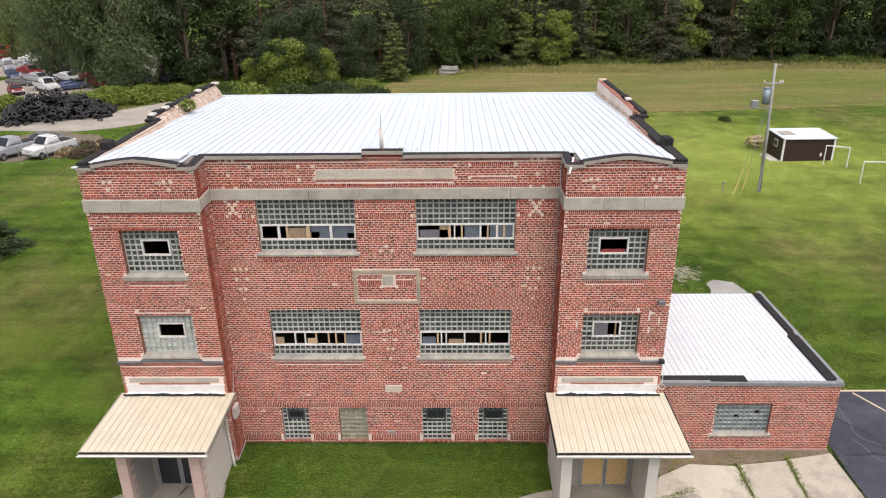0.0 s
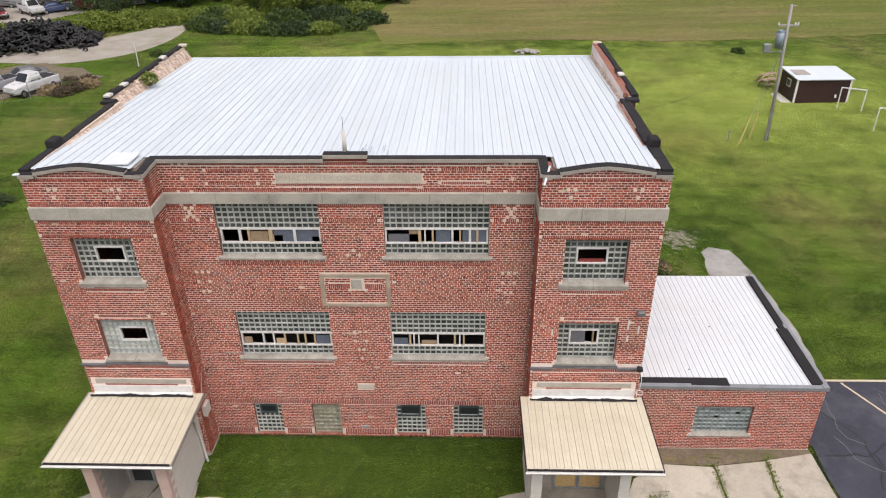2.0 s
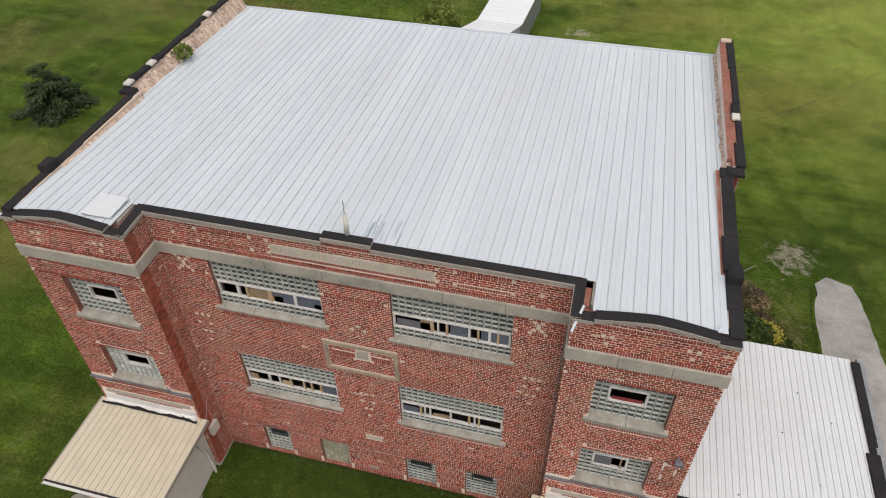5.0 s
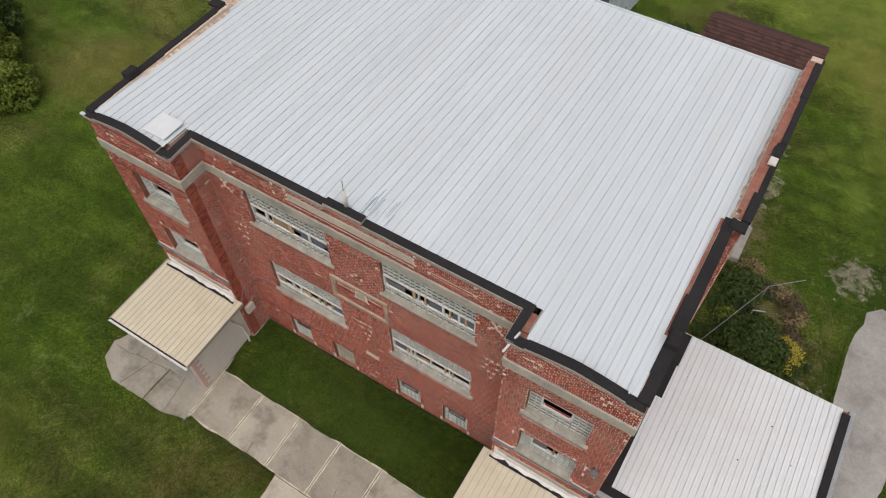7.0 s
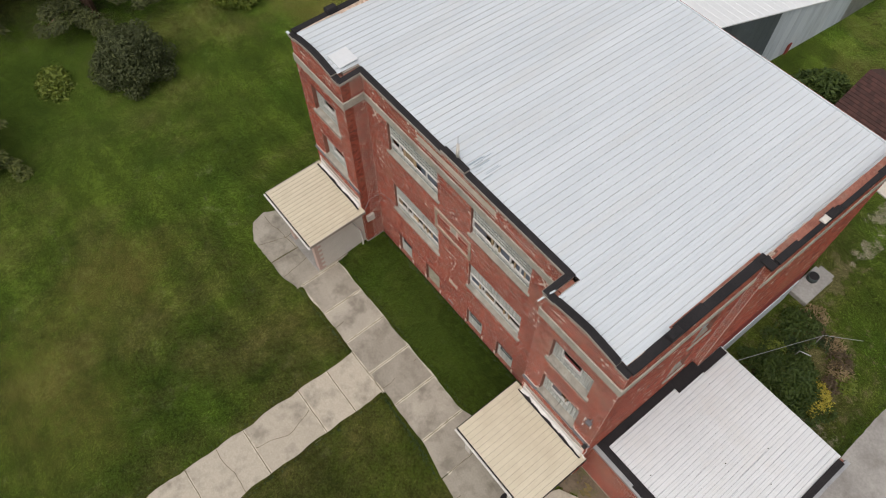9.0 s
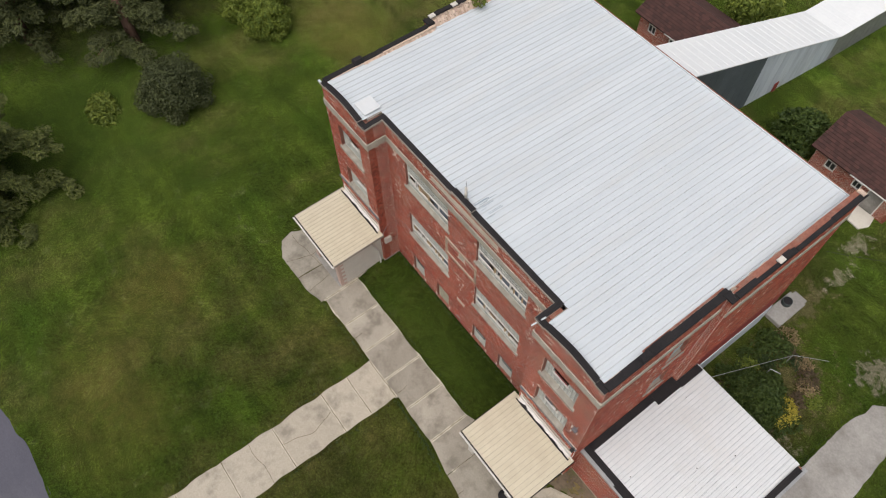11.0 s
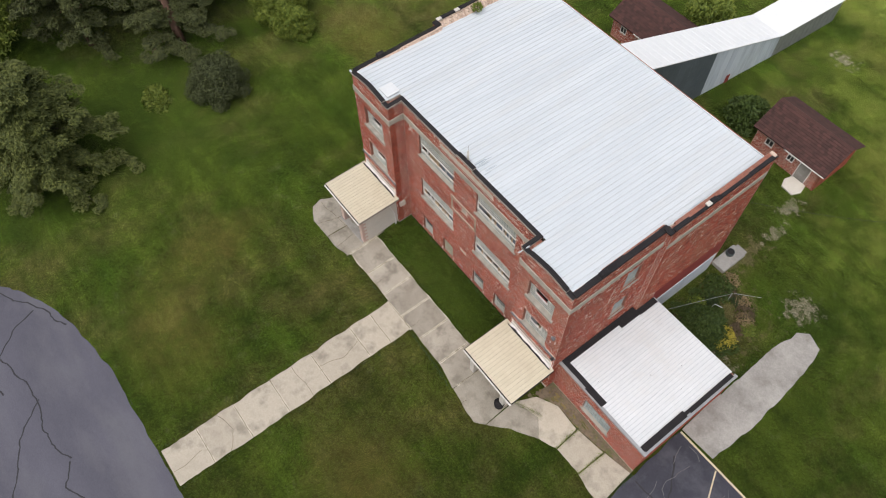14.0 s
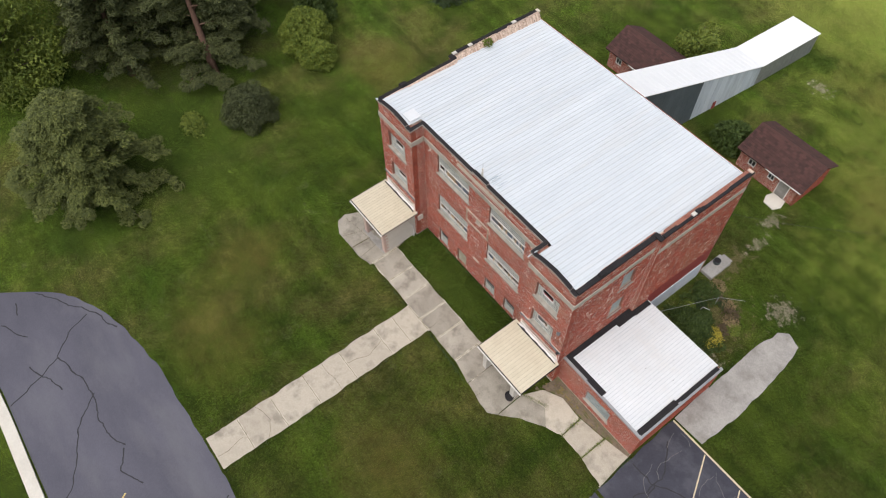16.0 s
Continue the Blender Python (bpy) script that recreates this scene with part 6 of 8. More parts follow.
for x, y in ((11.2, 6.6), (14.6, 6.3), (13.9, 4.4), (15.6, 5.2), (14.9, 2.6), (12.3, 1.6)):
    child("tar_spot", Shape().tube([(x, y, annex_z(y) - 0.01), (x, y, annex_z(y) + 0.012)], 0.03, 6).mesh("tar_spot", MEMBRANE), aroof)
for q in range(30):
    k_ = rnd.randrange(27)
    x, y = 10.52 + k_ * 0.229 + rnd.uniform(-0.03, 0.05), 8.35 - 5.2 * rnd.random() ** 1.8
    l_ = min(rnd.uniform(0.4, 1.8), y - 1.2)
    s = Shape()
    w_ = rnd.uniform(0.006, 0.016)
    s.add([(x - w_, y, annex_z(y) + 0.0235), (x + w_, y, annex_z(y) + 0.0235), (x + w_ * 0.4, y - l_, annex_z(y - l_) + 0.0235), (x - w_ * 0.4, y - l_, annex_z(y - l_) + 0.0235)], [(3, 2, 1, 0)])
    child("dirt_streak", s.mesh("dirt_streak", RIB), aroof)
stoop = structure("rear_stoop", Shape().box(10.2, 15.32, -0.3, 11.3, 17.6, 0.30, 0, 0.03).box(10.35, 17.6, -0.3, 11.2, 18.0, 0.12, 0, 0.03).mesh("rear_stoop", GREY_CONCRETE), "grey concrete stoop at the rear corner", "stoop")

# ---- vegetation ----


def leaf_cards(clumps, count, size, mat, name, droop=0.0, shell=0.55, slim=0.6, seed=0, out=0.0):
    """Leaves or sprays of needles scattered through uneven clumps; each card a folded leaf shape of its own. clumps: (x, y, z, rx, ry, rz)."""
    r = np.random.default_rng(seed)
    c = np.asarray(clumps, dtype=float)
    wgt = (c[:, 3] * c[:, 4] + c[:, 4] * c[:, 5] + c[:, 3] * c[:, 5])
    pick = r.choice(len(c), count, p=wgt / wgt.sum())
    d = r.normal(size=(count, 3))
    d /= np.linalg.norm(d, axis=1)[:, None]
    rad = shell + (1.08 - shell) * r.random(count) ** 0.6
    p = c[pick, :3] + d * c[pick, 3:] * rad[:, None]
    nrm = d + r.normal(scale=0.55, size=(count, 3))
    nrm /= np.linalg.norm(nrm, axis=1)[:, None]
    a = r.normal(size=(count, 3))
    a[:, 2] -= droop
    if out:
        o = c[pick, :3] * np.array([1, 1, 0]) + 1e-3
        o /= np.linalg.norm(o, axis=1)[:, None]
        a = a * 0.45 + o * out + np.array([0, 0, -0.35 * out])
        nrm = nrm * 0.55 + np.array([0, 0, 0.75])
        nrm /= np.linalg.norm(nrm, axis=1)[:, None]
    a -= nrm * (a * nrm).sum(1)[:, None]
    a /= np.linalg.norm(a, axis=1)[:, None]
    b = np.cross(nrm, a)
    s = size * (0.6 + 0.8 * r.random(count))[:, None]
    bend = nrm * s * 0.18
    v = np.stack([p - a * s * 0.55, p + b * s * slim * 0.5 - bend, p + a * s * 0.6, p - b * s * slim * 0.5 - bend], 1)
    f = np.array([[0, 1, 2], [0, 2, 3]])[None] + 4 * np.arange(count)[:, None, None]
    me = bpy.data.meshes.new(name)
    me.from_pydata(v.reshape(-1, 3).tolist(), [], f.reshape(-1, 3).tolist())
    me.materials.append(mat)
    me.update()
    return me


def limb(shape, start, end, r0, r1, sag=0.0, seg=4, sides=6, wob=0.08, seed=0):
    a, b = Vector(start), Vector(end)
    pts, rad = [], []
    for k in range(seg + 1):
        t = k / seg
        p = a.lerp(b, t)
        p += Vector((noise.noise((t * 2 + seed, 1.3, seed)), noise.noise((t * 2 + seed, 7.7, seed)), 0)) * wob * (b - a).length * math.sin(t * math.pi)
        p.z -= sag * t * t
        pts.append(p)
        rad.append(r0 + (r1 - r0) * t)
    shape.tube(pts, rad, sides)


def leafy_tree(name, height, radius, trunk_r, leaf, label, category="tree", loc=(0, 0, 0), seed=1, count=5000, size=0.55, bare=0.25, clump_n=26, bark=BARK, lean=(0, 0), rz=0.0, group="", squash=0.75, slim=0.6, droop=0.0):
    """A broad-leaved tree: tapered trunk, limbs and a crown of many clumps with gaps."""
    r = random.Random(seed)
    t = thing(name, label, category, loc, rz, group)
    s = Shape()
    top = Vector((lean[0], lean[1], height * 0.8))
    limb(s, (0, 0, -0.15), top, trunk_r, trunk_r * 0.25, seg=7, sides=9, wob=0.04, seed=seed)
    clumps = []
    for k in range(clump_n):
        a = r.uniform(0, 2 * math.pi)
        h = r.uniform(bare, 0.97)
        spread = radius * (math.sin(math.pi * min(max((h - bare * 0.6) / (1.05 - bare * 0.6), 0.05), 1.0)) ** 0.6) * r.uniform(0.35, 0.85)
        p = Vector((math.cos(a) * spread + lean[0] * h, math.sin(a) * spread + lean[1] * h, h * height))
        q = radius * r.uniform(0.22, 0.40)
        clumps.append((p.x, p.y, p.z, q * r.uniform(0.9, 1.4), q * r.uniform(0.9, 1.4), q * squash))
        if k % 2 == 0:
            base = Vector((0, 0, 0)).lerp(top, max(0.2, h * 0.6))
            limb(s, base, p, trunk_r * 0.35, trunk_r * 0.06, seg=3, sides=5, seed=k)
    child("trunk", s.mesh("trunk", bark, smooth=True), t)
    child("crown", leaf_cards(clumps, count, size, leaf, "crown", seed=seed, slim=slim, droop=droop), t)
    return t


def conifer(name, height, radius, trunk_r, leaf, label, loc=(0, 0, 0), seed=1, count=5000, size=0.6, bare=0.12, droop=1.0, levels=16, bark=BARK, power=0.85, category="tree", group="", lean=(0, 0), wide=0.26, per=(5, 8), out=0.9, opening=None):
    """A needle tree: whorls of drooping boughs along a straight trunk, with uneven gaps."""
    r = random.Random(seed)
    t = thing(name, label, category, loc, 0, group)
    s = Shape()
    limb(s, (0, 0, -0.15), (lean[0], lean[1], height * 0.97), trunk_r, 0.03, seg=6, sides=8, wob=0.01, seed=seed)
    clumps = []
    for k in range(levels):
        h = bare + (1 - bare) * (k + r.uniform(-0.3, 0.3)) / levels
        reach = radius * (max(0.03, 1 - (h - bare) / (1 - bare)) ** power)
        for q in range(r.randint(*per)):
            a = r.uniform(0, 2 * math.pi)
            if opening and h > opening[2] and abs((math.degrees(a) - opening[0] + 180) % 360 - 180) < opening[1]:
                continue
            l = reach * r.uniform(0.65, 1.12)
            x0, y0, z0 = lean[0] * h, lean[1] * h, h * height
            tip = Vector((x0 + math.cos(a) * l, y0 + math.sin(a) * l, z0 - 0.16 * l))
            if l > 0.8 and q < 4:
                limb(s, (x0, y0, z0), tip, trunk_r * 0.22, 0.015, seg=2, sides=4, seed=k + q)
            for m in (0.45, 0.75, 1.0):
                p = Vector((x0, y0, z0)).lerp(tip, m)
                w = max(0.16, wide * reach) * r.uniform(0.75, 1.25)
                clumps.append((p.x, p.y, p.z, w * 1.1, w * 1.1, w * 0.5))
    child("trunk", s.mesh("trunk", bark, smooth=True), t)
    child("crown", leaf_cards(clumps, count, size, leaf, "crown", droop=droop, shell=0.2, slim=0.42, seed=seed, out=out), t)
    return t


def shaggy_conifer(name, height, radius, trunk_r, leaf, label, loc, seed=1, count=90000, size=0.2, boughs=58, low=0.04, hang=0.42, bark=BARK, lean=(0, 0), opening=None):
    """A broad old needle tree: long boughs that rise and then droop, hung with small sprays, with dark gaps between them."""
    r = random.Random(seed)
    t = thing(name, label, "tree", loc)
    s = Shape()
    limb(s, (0, 0, -0.15), (lean[0], lean[1], height * 0.95), trunk_r, 0.04, seg=6, sides=8, wob=0.02, seed=seed)
    clumps = []
    for k in range(boughs):
        h = low + (0.97 - low) * ((k + r.random()) / boughs) ** 0.9
        a = k * 2.39996 + r.uniform(-0.5, 0.5)
        if opening and opening[2] < h < opening[3] and abs((math.degrees(a) - opening[0] + 180) % 360 - 180) < opening[1]:
            continue
        reach = radius * max(0.12, 1 - h ** 1.9) ** 0.55 * r.uniform(0.62, 1.12)
        side = Vector((-math.sin(a), math.cos(a), 0))
        start = Vector((lean[0] * h, lean[1] * h, h * height))
        at = lambda q: start + Vector((math.cos(a), math.sin(a), 0)) * reach * q + Vector((0, 0, reach * (0.30 * q - hang * q * q)))
        if k % 2 == 0:
            limb(s, start, at(0.85), trunk_r * 0.2, 0.02, seg=3, sides=4, seed=k)
        for q in (0.28, 0.42, 0.55, 0.66, 0.76, 0.85, 0.93, 1.0):
            w = (0.10 + 0.11 * math.sin(math.pi * min(1, q * 0.95))) * radius * 0.62 * r.uniform(0.7, 1.3)
            p = at(q) + side * r.uniform(-0.55, 0.55) * w * 2
            if p.z < 0.15:
                p.z = 0.15 + r.uniform(0, 0.4)
            clumps.append((p.x, p.y, p.z, w, w, w * r.uniform(0.45, 0.75)))
    child("trunk", s.mesh("trunk", bark, smooth=True), t)
    child("crown", leaf_cards(clumps, count, size, leaf, "crown", droop=0.5, shell=0.35, slim=0.5, seed=seed, out=0.45), t)
    return t


def bush(name, radius, height, leaf, label, loc, seed=1, count=2500, size=0.28, category="bush", rx=1.0, ry=1.0, group="", full=1.0):
    """A low shrub of stems and small leaves with an uneven outline."""
    r = random.Random(seed)
    t = thing(name, label, category, loc, 0, group)
    s = Shape()
    clumps = []
    for k in range(74):
        a, e = k * 2.39996 + r.uniform(-0.3, 0.3), (k + r.uniform(0, 1)) / 74
        l = radius * 0.82 * math.sqrt(1 - e * e) * r.uniform(0.75, 1.05)
        z = height * (0.12 + 0.74 * e * r.uniform(0.85, 1.05))
        q = radius * r.uniform(0.15, 0.27) * full
        p = (math.cos(a) * l * rx, math.sin(a) * l * ry, z)
        clumps.append((*p, q * rx, q * ry, q * 0.8))
        if k < 5:
            s = Shape()
            limb(s, (r.uniform(-0.1, 0.1), r.uniform(-0.1, 0.1), -0.1), p, 0.04, 0.012, seg=3, sides=5, seed=k)
            child("stem", s.mesh("stem", BARK), t)
    child("foliage", leaf_cards(clumps, count, size, leaf, "foliage", seed=seed), t)
    return t


def at_ground(x, y):
    return (x, y, ground_z(x, y) - 0.02)


WILLOW_DARK = foliage("dull_green_leaves", (0.030, 0.044, 0.016), (0.125, 0.145, 0.052))
# front-west garden trees
shaggy_conifer("spruce_tree", 10.2, 6.0, 0.32, SPRUCE, "broad drooping blue-green spruce on the lawn", at_ground(-26.5, -18.4), 5, 100000, 0.22, 66)
shaggy_conifer("pine_tree", 15.0, 5.0, 0.42, NEEDLE, "tall dark pine with a bare leaning reddish trunk", at_ground(-33.2, -4.2), 9, 50000, 0.25, 60, 0.06, 0.30, PINE_BARK, (-3.0, 0.5), (-30, 48, 0.12, 0.8))
for x, y, h, r_, q in ((-40.0, 1.5, 14.0, 5.8, 12), (-44.5, -6.5, 15.0, 5.8, 13), (-38.5, -10.5, 14.5, 5.2, 14), (-38.0, -1.0, 16.0, 5.4, 15)):
    shaggy_conifer("pine_tree", h, r_, 0.38, NEEDLE, "tall dark pine beside the lawn", at_ground(x, y), q, 32000, 0.29, 56, 0.10, 0.30, PINE_BARK)
leafy_tree("maple_tree", 12.0, 5.8, 0.4, LEAF_DARK, "dark green maple behind the pines", "tree", at_ground(-47.0, 4.0), 24, 9000, 0.42, 0.08, 40)
leafy_tree("maple_tree", 13.0, 6.8, 0.4, LEAF_LIGHT, "large green maple at the lawn's edge", "tree", at_ground(-43.5, -20.0), 21, 40000, 0.27, 0.10, 46)
leafy_tree("maple_tree", 12.0, 6.5, 0.4, LEAF_LIGHT, "large yellow-green maple at the lawn's edge", "tree", at_ground(-52.0, -10.0), 22, 26000, 0.30, 0.10, 40)
leafy_tree("maple_tree", 11.0, 5.5, 0.35, LEAF, "green maple at the lawn's edge", "tree", at_ground(-49.0, -30.0), 23, 22000, 0.30, 0.10, 40)
bush("round_bush", 2.6, 3.6, WILLOW_DARK, "rounded dark green shrub on the lawn", at_ground(-26.2, -4.2), 31, 16000, 0.17, full=1.25)
bush("vine_bush", 2.9, 4.6, LEAF_VINE, "yellow-green shrub hung with vines", at_ground(-31.0, 4.8), 32, 15000, 0.22)
bush("vine_bush", 2.4, 5.0, LEAF, "green shrub hung with vines", at_ground(-34.0, 7.5), 34, 9000, 0.24)
bush("vine_bush", 2.0, 2.9, LEAF_VINE, "yellow-green shrub trailing vines over the lawn", at_ground(-28.4, 4.5), 44, 7000, 0.2)
bush("flower_bed", 1.8, 0.7, LEAF_LIGHT, "low patch of yellowish garden plants", at_ground(-28.6, -8.9), 33, 900, 0.25, "plants", 1.0, 0.7)
conifer("juniper_bush", 3.6, 2.1, 0.12, LEAF_DARK, "dark pointed juniper on the lawn", at_ground(-28.8, 20.8), 35, 3800, 0.32, 0.03, 0.3, 9, power=0.6, category="bush")
# behind the school
bush("corner_bush", 2.0, 2.4, LEAF, "green shrub beside the brick shed", at_ground(2.9, 27.6), 36, 3200, 0.26)
leafy_tree("young_tree", 5.2, 2.4, 0.12, LEAF_LIGHT, "young green tree behind the covered stair", "tree", at_ground(-6.3, 33.2), 37, 2600, 0.28, 0.25, 20)
bush("weed_clump", 1.75, 1.7, LEAF, "tangled green weeds beside the annex", at_ground(13.3, 10.7), 38, 10000, 0.16, "weeds", 1.0, 1.15)
bush("weed_clump", 1.1, 1.1, YELLOW_FLOWER, "yellowing weeds beside the annex", at_ground(14.5, 11.4), 39, 900, 0.11, "weeds")
bush("weed_clump", 1.3, 0.8, LEAF, "low weeds beside the annex", at_ground(11.9, 14.0), 40, 1100, 0.18, "weeds")
bush("small_shrub", 0.9, 0.8, LEAF, "small shrub on the far lawn", at_ground(-31.5, 60.0), 41, 600, 0.2)
bush("small_shrub", 0.8, 0.6, LEAF, "small shrub on the far lawn", at_ground(34.0, 60.0), 42, 500, 0.2)
bush("roof_weed", 0.45, 0.5, LEAF_LIGHT, "green weed growing on the parapet", (-9.75, 9.7, 11.85), 43, 220, 0.14, "weed")

# the woods behind the field
protos = [
    leafy_tree("wood_tree", 17, 5.0, 0.35, LEAF, "green deciduous tree at the wood's edge", "tree", at_ground(6, 101), 51, 5800, 0.44, 0.08, 44, group="trees of the wood"),
    leafy_tree("wood_tree", 16, 5.0, 0.35, LEAF_DARK, "dark green deciduous tree at the wood's edge", "tree", at_ground(21, 109), 52, 5800, 0.44, 0.06, 44, group="trees of the wood"),
    conifer("wood_pine", 20, 5.2, 0.4, NEEDLE, "tall dark pine at the wood's edge", at_ground(33, 117), 53, 5800, 0.52, 0.06, 0.5, 18, PINE_BARK, 0.55, group="trees of the wood"),
    conifer("wood_pine", 19, 5.4, 0.4, PINE_FAR, "tall brownish pine at the wood's edge", at_ground(47, 112), 54, 5800, 0.52, 0.10, 0.5, 16, PINE_BARK, 0.5, group="trees of the wood"),
    leafy_tree("wood_tree", 9, 3.6, 0.2, LEAF_LIGHT, "small yellow-green tree at the wood's edge", "tree", at_ground(20, 104), 55, 4500, 0.4, 0.04, 30, group="trees of the wood"),
    conifer("wood_spruce", 15, 3.6, 0.3, SPRUCE, "dark spruce at the wood's edge", at_ground(13, 106), 56, 5000, 0.5, 0.03, 0.9, 18, power=0.85, group="trees of the wood"),
]
wr = random.Random(77)
spots = []
for row, (y0, step, jit) in enumerate(((110.5, 5.4, 2.0), (117, 6.0, 2.5), (126, 9.0, 3.0))):
    x = 0.0 + 2.0 * row
    while x < 118:
        yy = y0 - 0.10 * max(0, x - 30) + wr.uniform(-jit, jit)
        if x < 14:
            yy -= (14 - x) * 0.55
        pick = wr.choice((0, 1, 2, 2, 3, 3, 5, 1)) if row else wr.choice((0, 1, 2, 3, 4, 5, 1, 0, 4))
        spots.append((pick, x + wr.uniform(-1.5, 1.5), yy))
        x += step * wr.uniform(0.8, 1.2)
for pick, x, y in spots:
    m = pose(*at_ground(x, y), 0, 0, wr.uniform(0, 360))
    k = wr.uniform(0.8, 1.25)
    copy_thing(protos[pick], m @ Matrix.Diagonal((k, k, k * wr.uniform(0.9, 1.1), 1)))
# west wood: tall willows, pines and vine-hung trees round the yard
willow = leafy_tree("willow_tree", 19, 6.0, 0.5, WILLOW, "tall grey-green willow over the salvage yard", "tree", at_ground(-46, 84), 61, 12500, 0.42, 0.12, 60, group="trees of the yard", slim=0.4, squash=1.3, droop=1.3)
poplar = leafy_tree("poplar_tree", 20, 5.0, 0.55, LEAF, "tall poplar with bare grey trunk over the yard", "tree", at_ground(-44.8, 92.0), 63, 9500, 0.42, 0.42, 40, bark=BARK, group="trees of the yard", squash=1.1, lean=(1.2, 0))
for x, y, k in ((-43.6, 93.0, 0.95), (-51.7, 86.5, 0.9), (-52.9, 87.3, 1.0), (-34.5, 92.0, 0.95)):
    copy_thing(poplar, pose(*at_ground(x, y), 0, 0, wr.uniform(0, 360)) @ Matrix.Diagonal((k, k, k, 1)))
vine = leafy_tree("vine_tree", 7.0, 4.0, 0.3, LEAF_VINE, "vine-covered yellow-green yard tree", "tree", at_ground(-22.5, 83), 62, 14000, 0.32, 0.02, 60, group="trees of the yard")
WILLOW_PALE = foliage("pale_willow_leaves", (0.085, 0.135, 0.035), (0.25, 0.32, 0.10))
pale = leafy_tree("willow_tree", 19, 6.0, 0.5, WILLOW_PALE, "tall pale green willow behind the salvage yard", "tree", at_ground(-84, 118), 64, 9000, 0.46, 0.05, 56, group="trees of the yard", slim=0.4, squash=1.3, droop=1.3)
for proto, x, y, k in ((willow, -53, 88, 1.0), (protos[1], -39, 88, 1.15), (willow, -60, 108, 1.0), (pale, -72, 120, 1.0), (protos[3], -33, 93, 1.15), (pale, -92, 108, 1.0), (pale, -82, 132, 1.1), (pale, -105, 135, 1.1), (willow, -68, 72, 0.42), (pale, -74, 78, 0.55), (pale, -118, 120, 1.1), (pale, -100, 152, 1.2), (pale, -122, 160, 1.2), (pale, -88, 168, 1.3), (willow, -142, 172, 1.3), (pale, -76, 150, 1.2), (willow, -64, 96, 0.9), (willow, -160, 150, 1.3), (willow, -110, 190, 1.4),
                       (vine, -27.5, 85, 0.6), (vine, -18, 84.5, 0.8), (protos[1], -22.0, 82.2, 0.45), (protos[1], -18.2, 82.6, 0.42), (protos[1], -25.4, 83.6, 0.45), (protos[1], -25, 88, 0.62), (protos[1], -20, 88, 0.7), (protos[3], -18, 93, 0.95), (protos[3], -24, 96, 0.95), (protos[2], -30, 100, 1.0), (protos[2], -10, 97, 0.9), (protos[1], -5, 96, 0.8), (protos[1], -12, 88, 0.62), (protos[5], -7, 90, 0.7), (protos[0], 1.5, 99, 0.7),
                       (protos[3], -13, 103, 1.1), (protos[2], -20, 106, 1.1), (protos[2], -2, 107, 1.0), (protos[1], -36, 104, 1.1), (protos[1], -46, 104, 1.1), (protos[0], -52, 112, 1.1), (protos[1], -28, 112, 1.2), (protos[2], -8, 116, 1.2), (protos[1], -44, 120, 1.2), (protos[1], -60, 128, 1.2), (protos[0], -22, 122, 1.2), (protos[1], -34, 126, 1.3)):
    copy_thing(proto, pose(*at_ground(x, y), 0, 0, wr.uniform(0, 360)) @ Matrix.Diagonal((k, k, k, 1)))
for x, y, l, h, seed in ((-44.5, 73.5, 3.0, 1.9, 71), (-40.5, 74.8, 2.8, 1.9, 72), (-36.8, 77.0, 2.6, 1.6, 73), (-47.5, 70.8, 2.4, 1.7, 74), (-33.0, 79.0, 2.2, 1.4, 75), (-29.5, 80.5, 2.0, 1.3, 76), (-57.0, 70.5, 2.0, 1.6, 77)):
    bush("vine_hedge", l * 1.15, h * 1.2, LEAF_VINE, "sprawling yellow-green vine hedge by the yard", at_ground(x, y), seed, 3600, 0.30, "hedge")
for k, (x, y, l, h) in enumerate(((-30.5, 73.5, 2.6, 1.5), (-27.5, 72.0, 2.4, 1.3), (-24.2, 71.5, 2.7, 1.6), (-21.0, 70.8, 2.4, 1.2), (-17.8, 70.6, 2.6, 1.5), (-14.5, 71.2, 2.5, 1.3), (-11.4, 73.0, 2.6, 1.5), (-9.0, 76.5, 2.4, 1.4), (-26.0, 76.5, 3.0, 2.0), (-20.0, 76.0, 3.0, 2.2), (-14.5, 77.0, 3.0, 2.2), (-11.0, 81.0, 2.8, 2.0), (-30.0, 78.0, 2.8, 1.8))):
    bush("undergrowth", l, h, (LEAF, LEAF_LIGHT, LEAF_DARK)[(k * 2) % 3], "tangled green undergrowth at the foot of the wood", at_ground(x, y), 150 + k, 1500, 0.34, "bush", 1.2, 0.9)
for x, y, s_ in ((-36.8, 46.2, 81), (-35.2, 47.2, 82), (-38.0, 48.0, 83), (-33.9, 48.4, 84)):
    bush("dry_brush", 1.2, 0.9, DRY_WEED if s_ != 82 else LEAF, "dry brown weeds along the fence", at_ground(x, y), s_, 600, 0.24, "weeds")


DRY_BRUSH = foliage("dead_brown_brush", (0.07, 0.05, 0.03), (0.19, 0.14, 0.085))


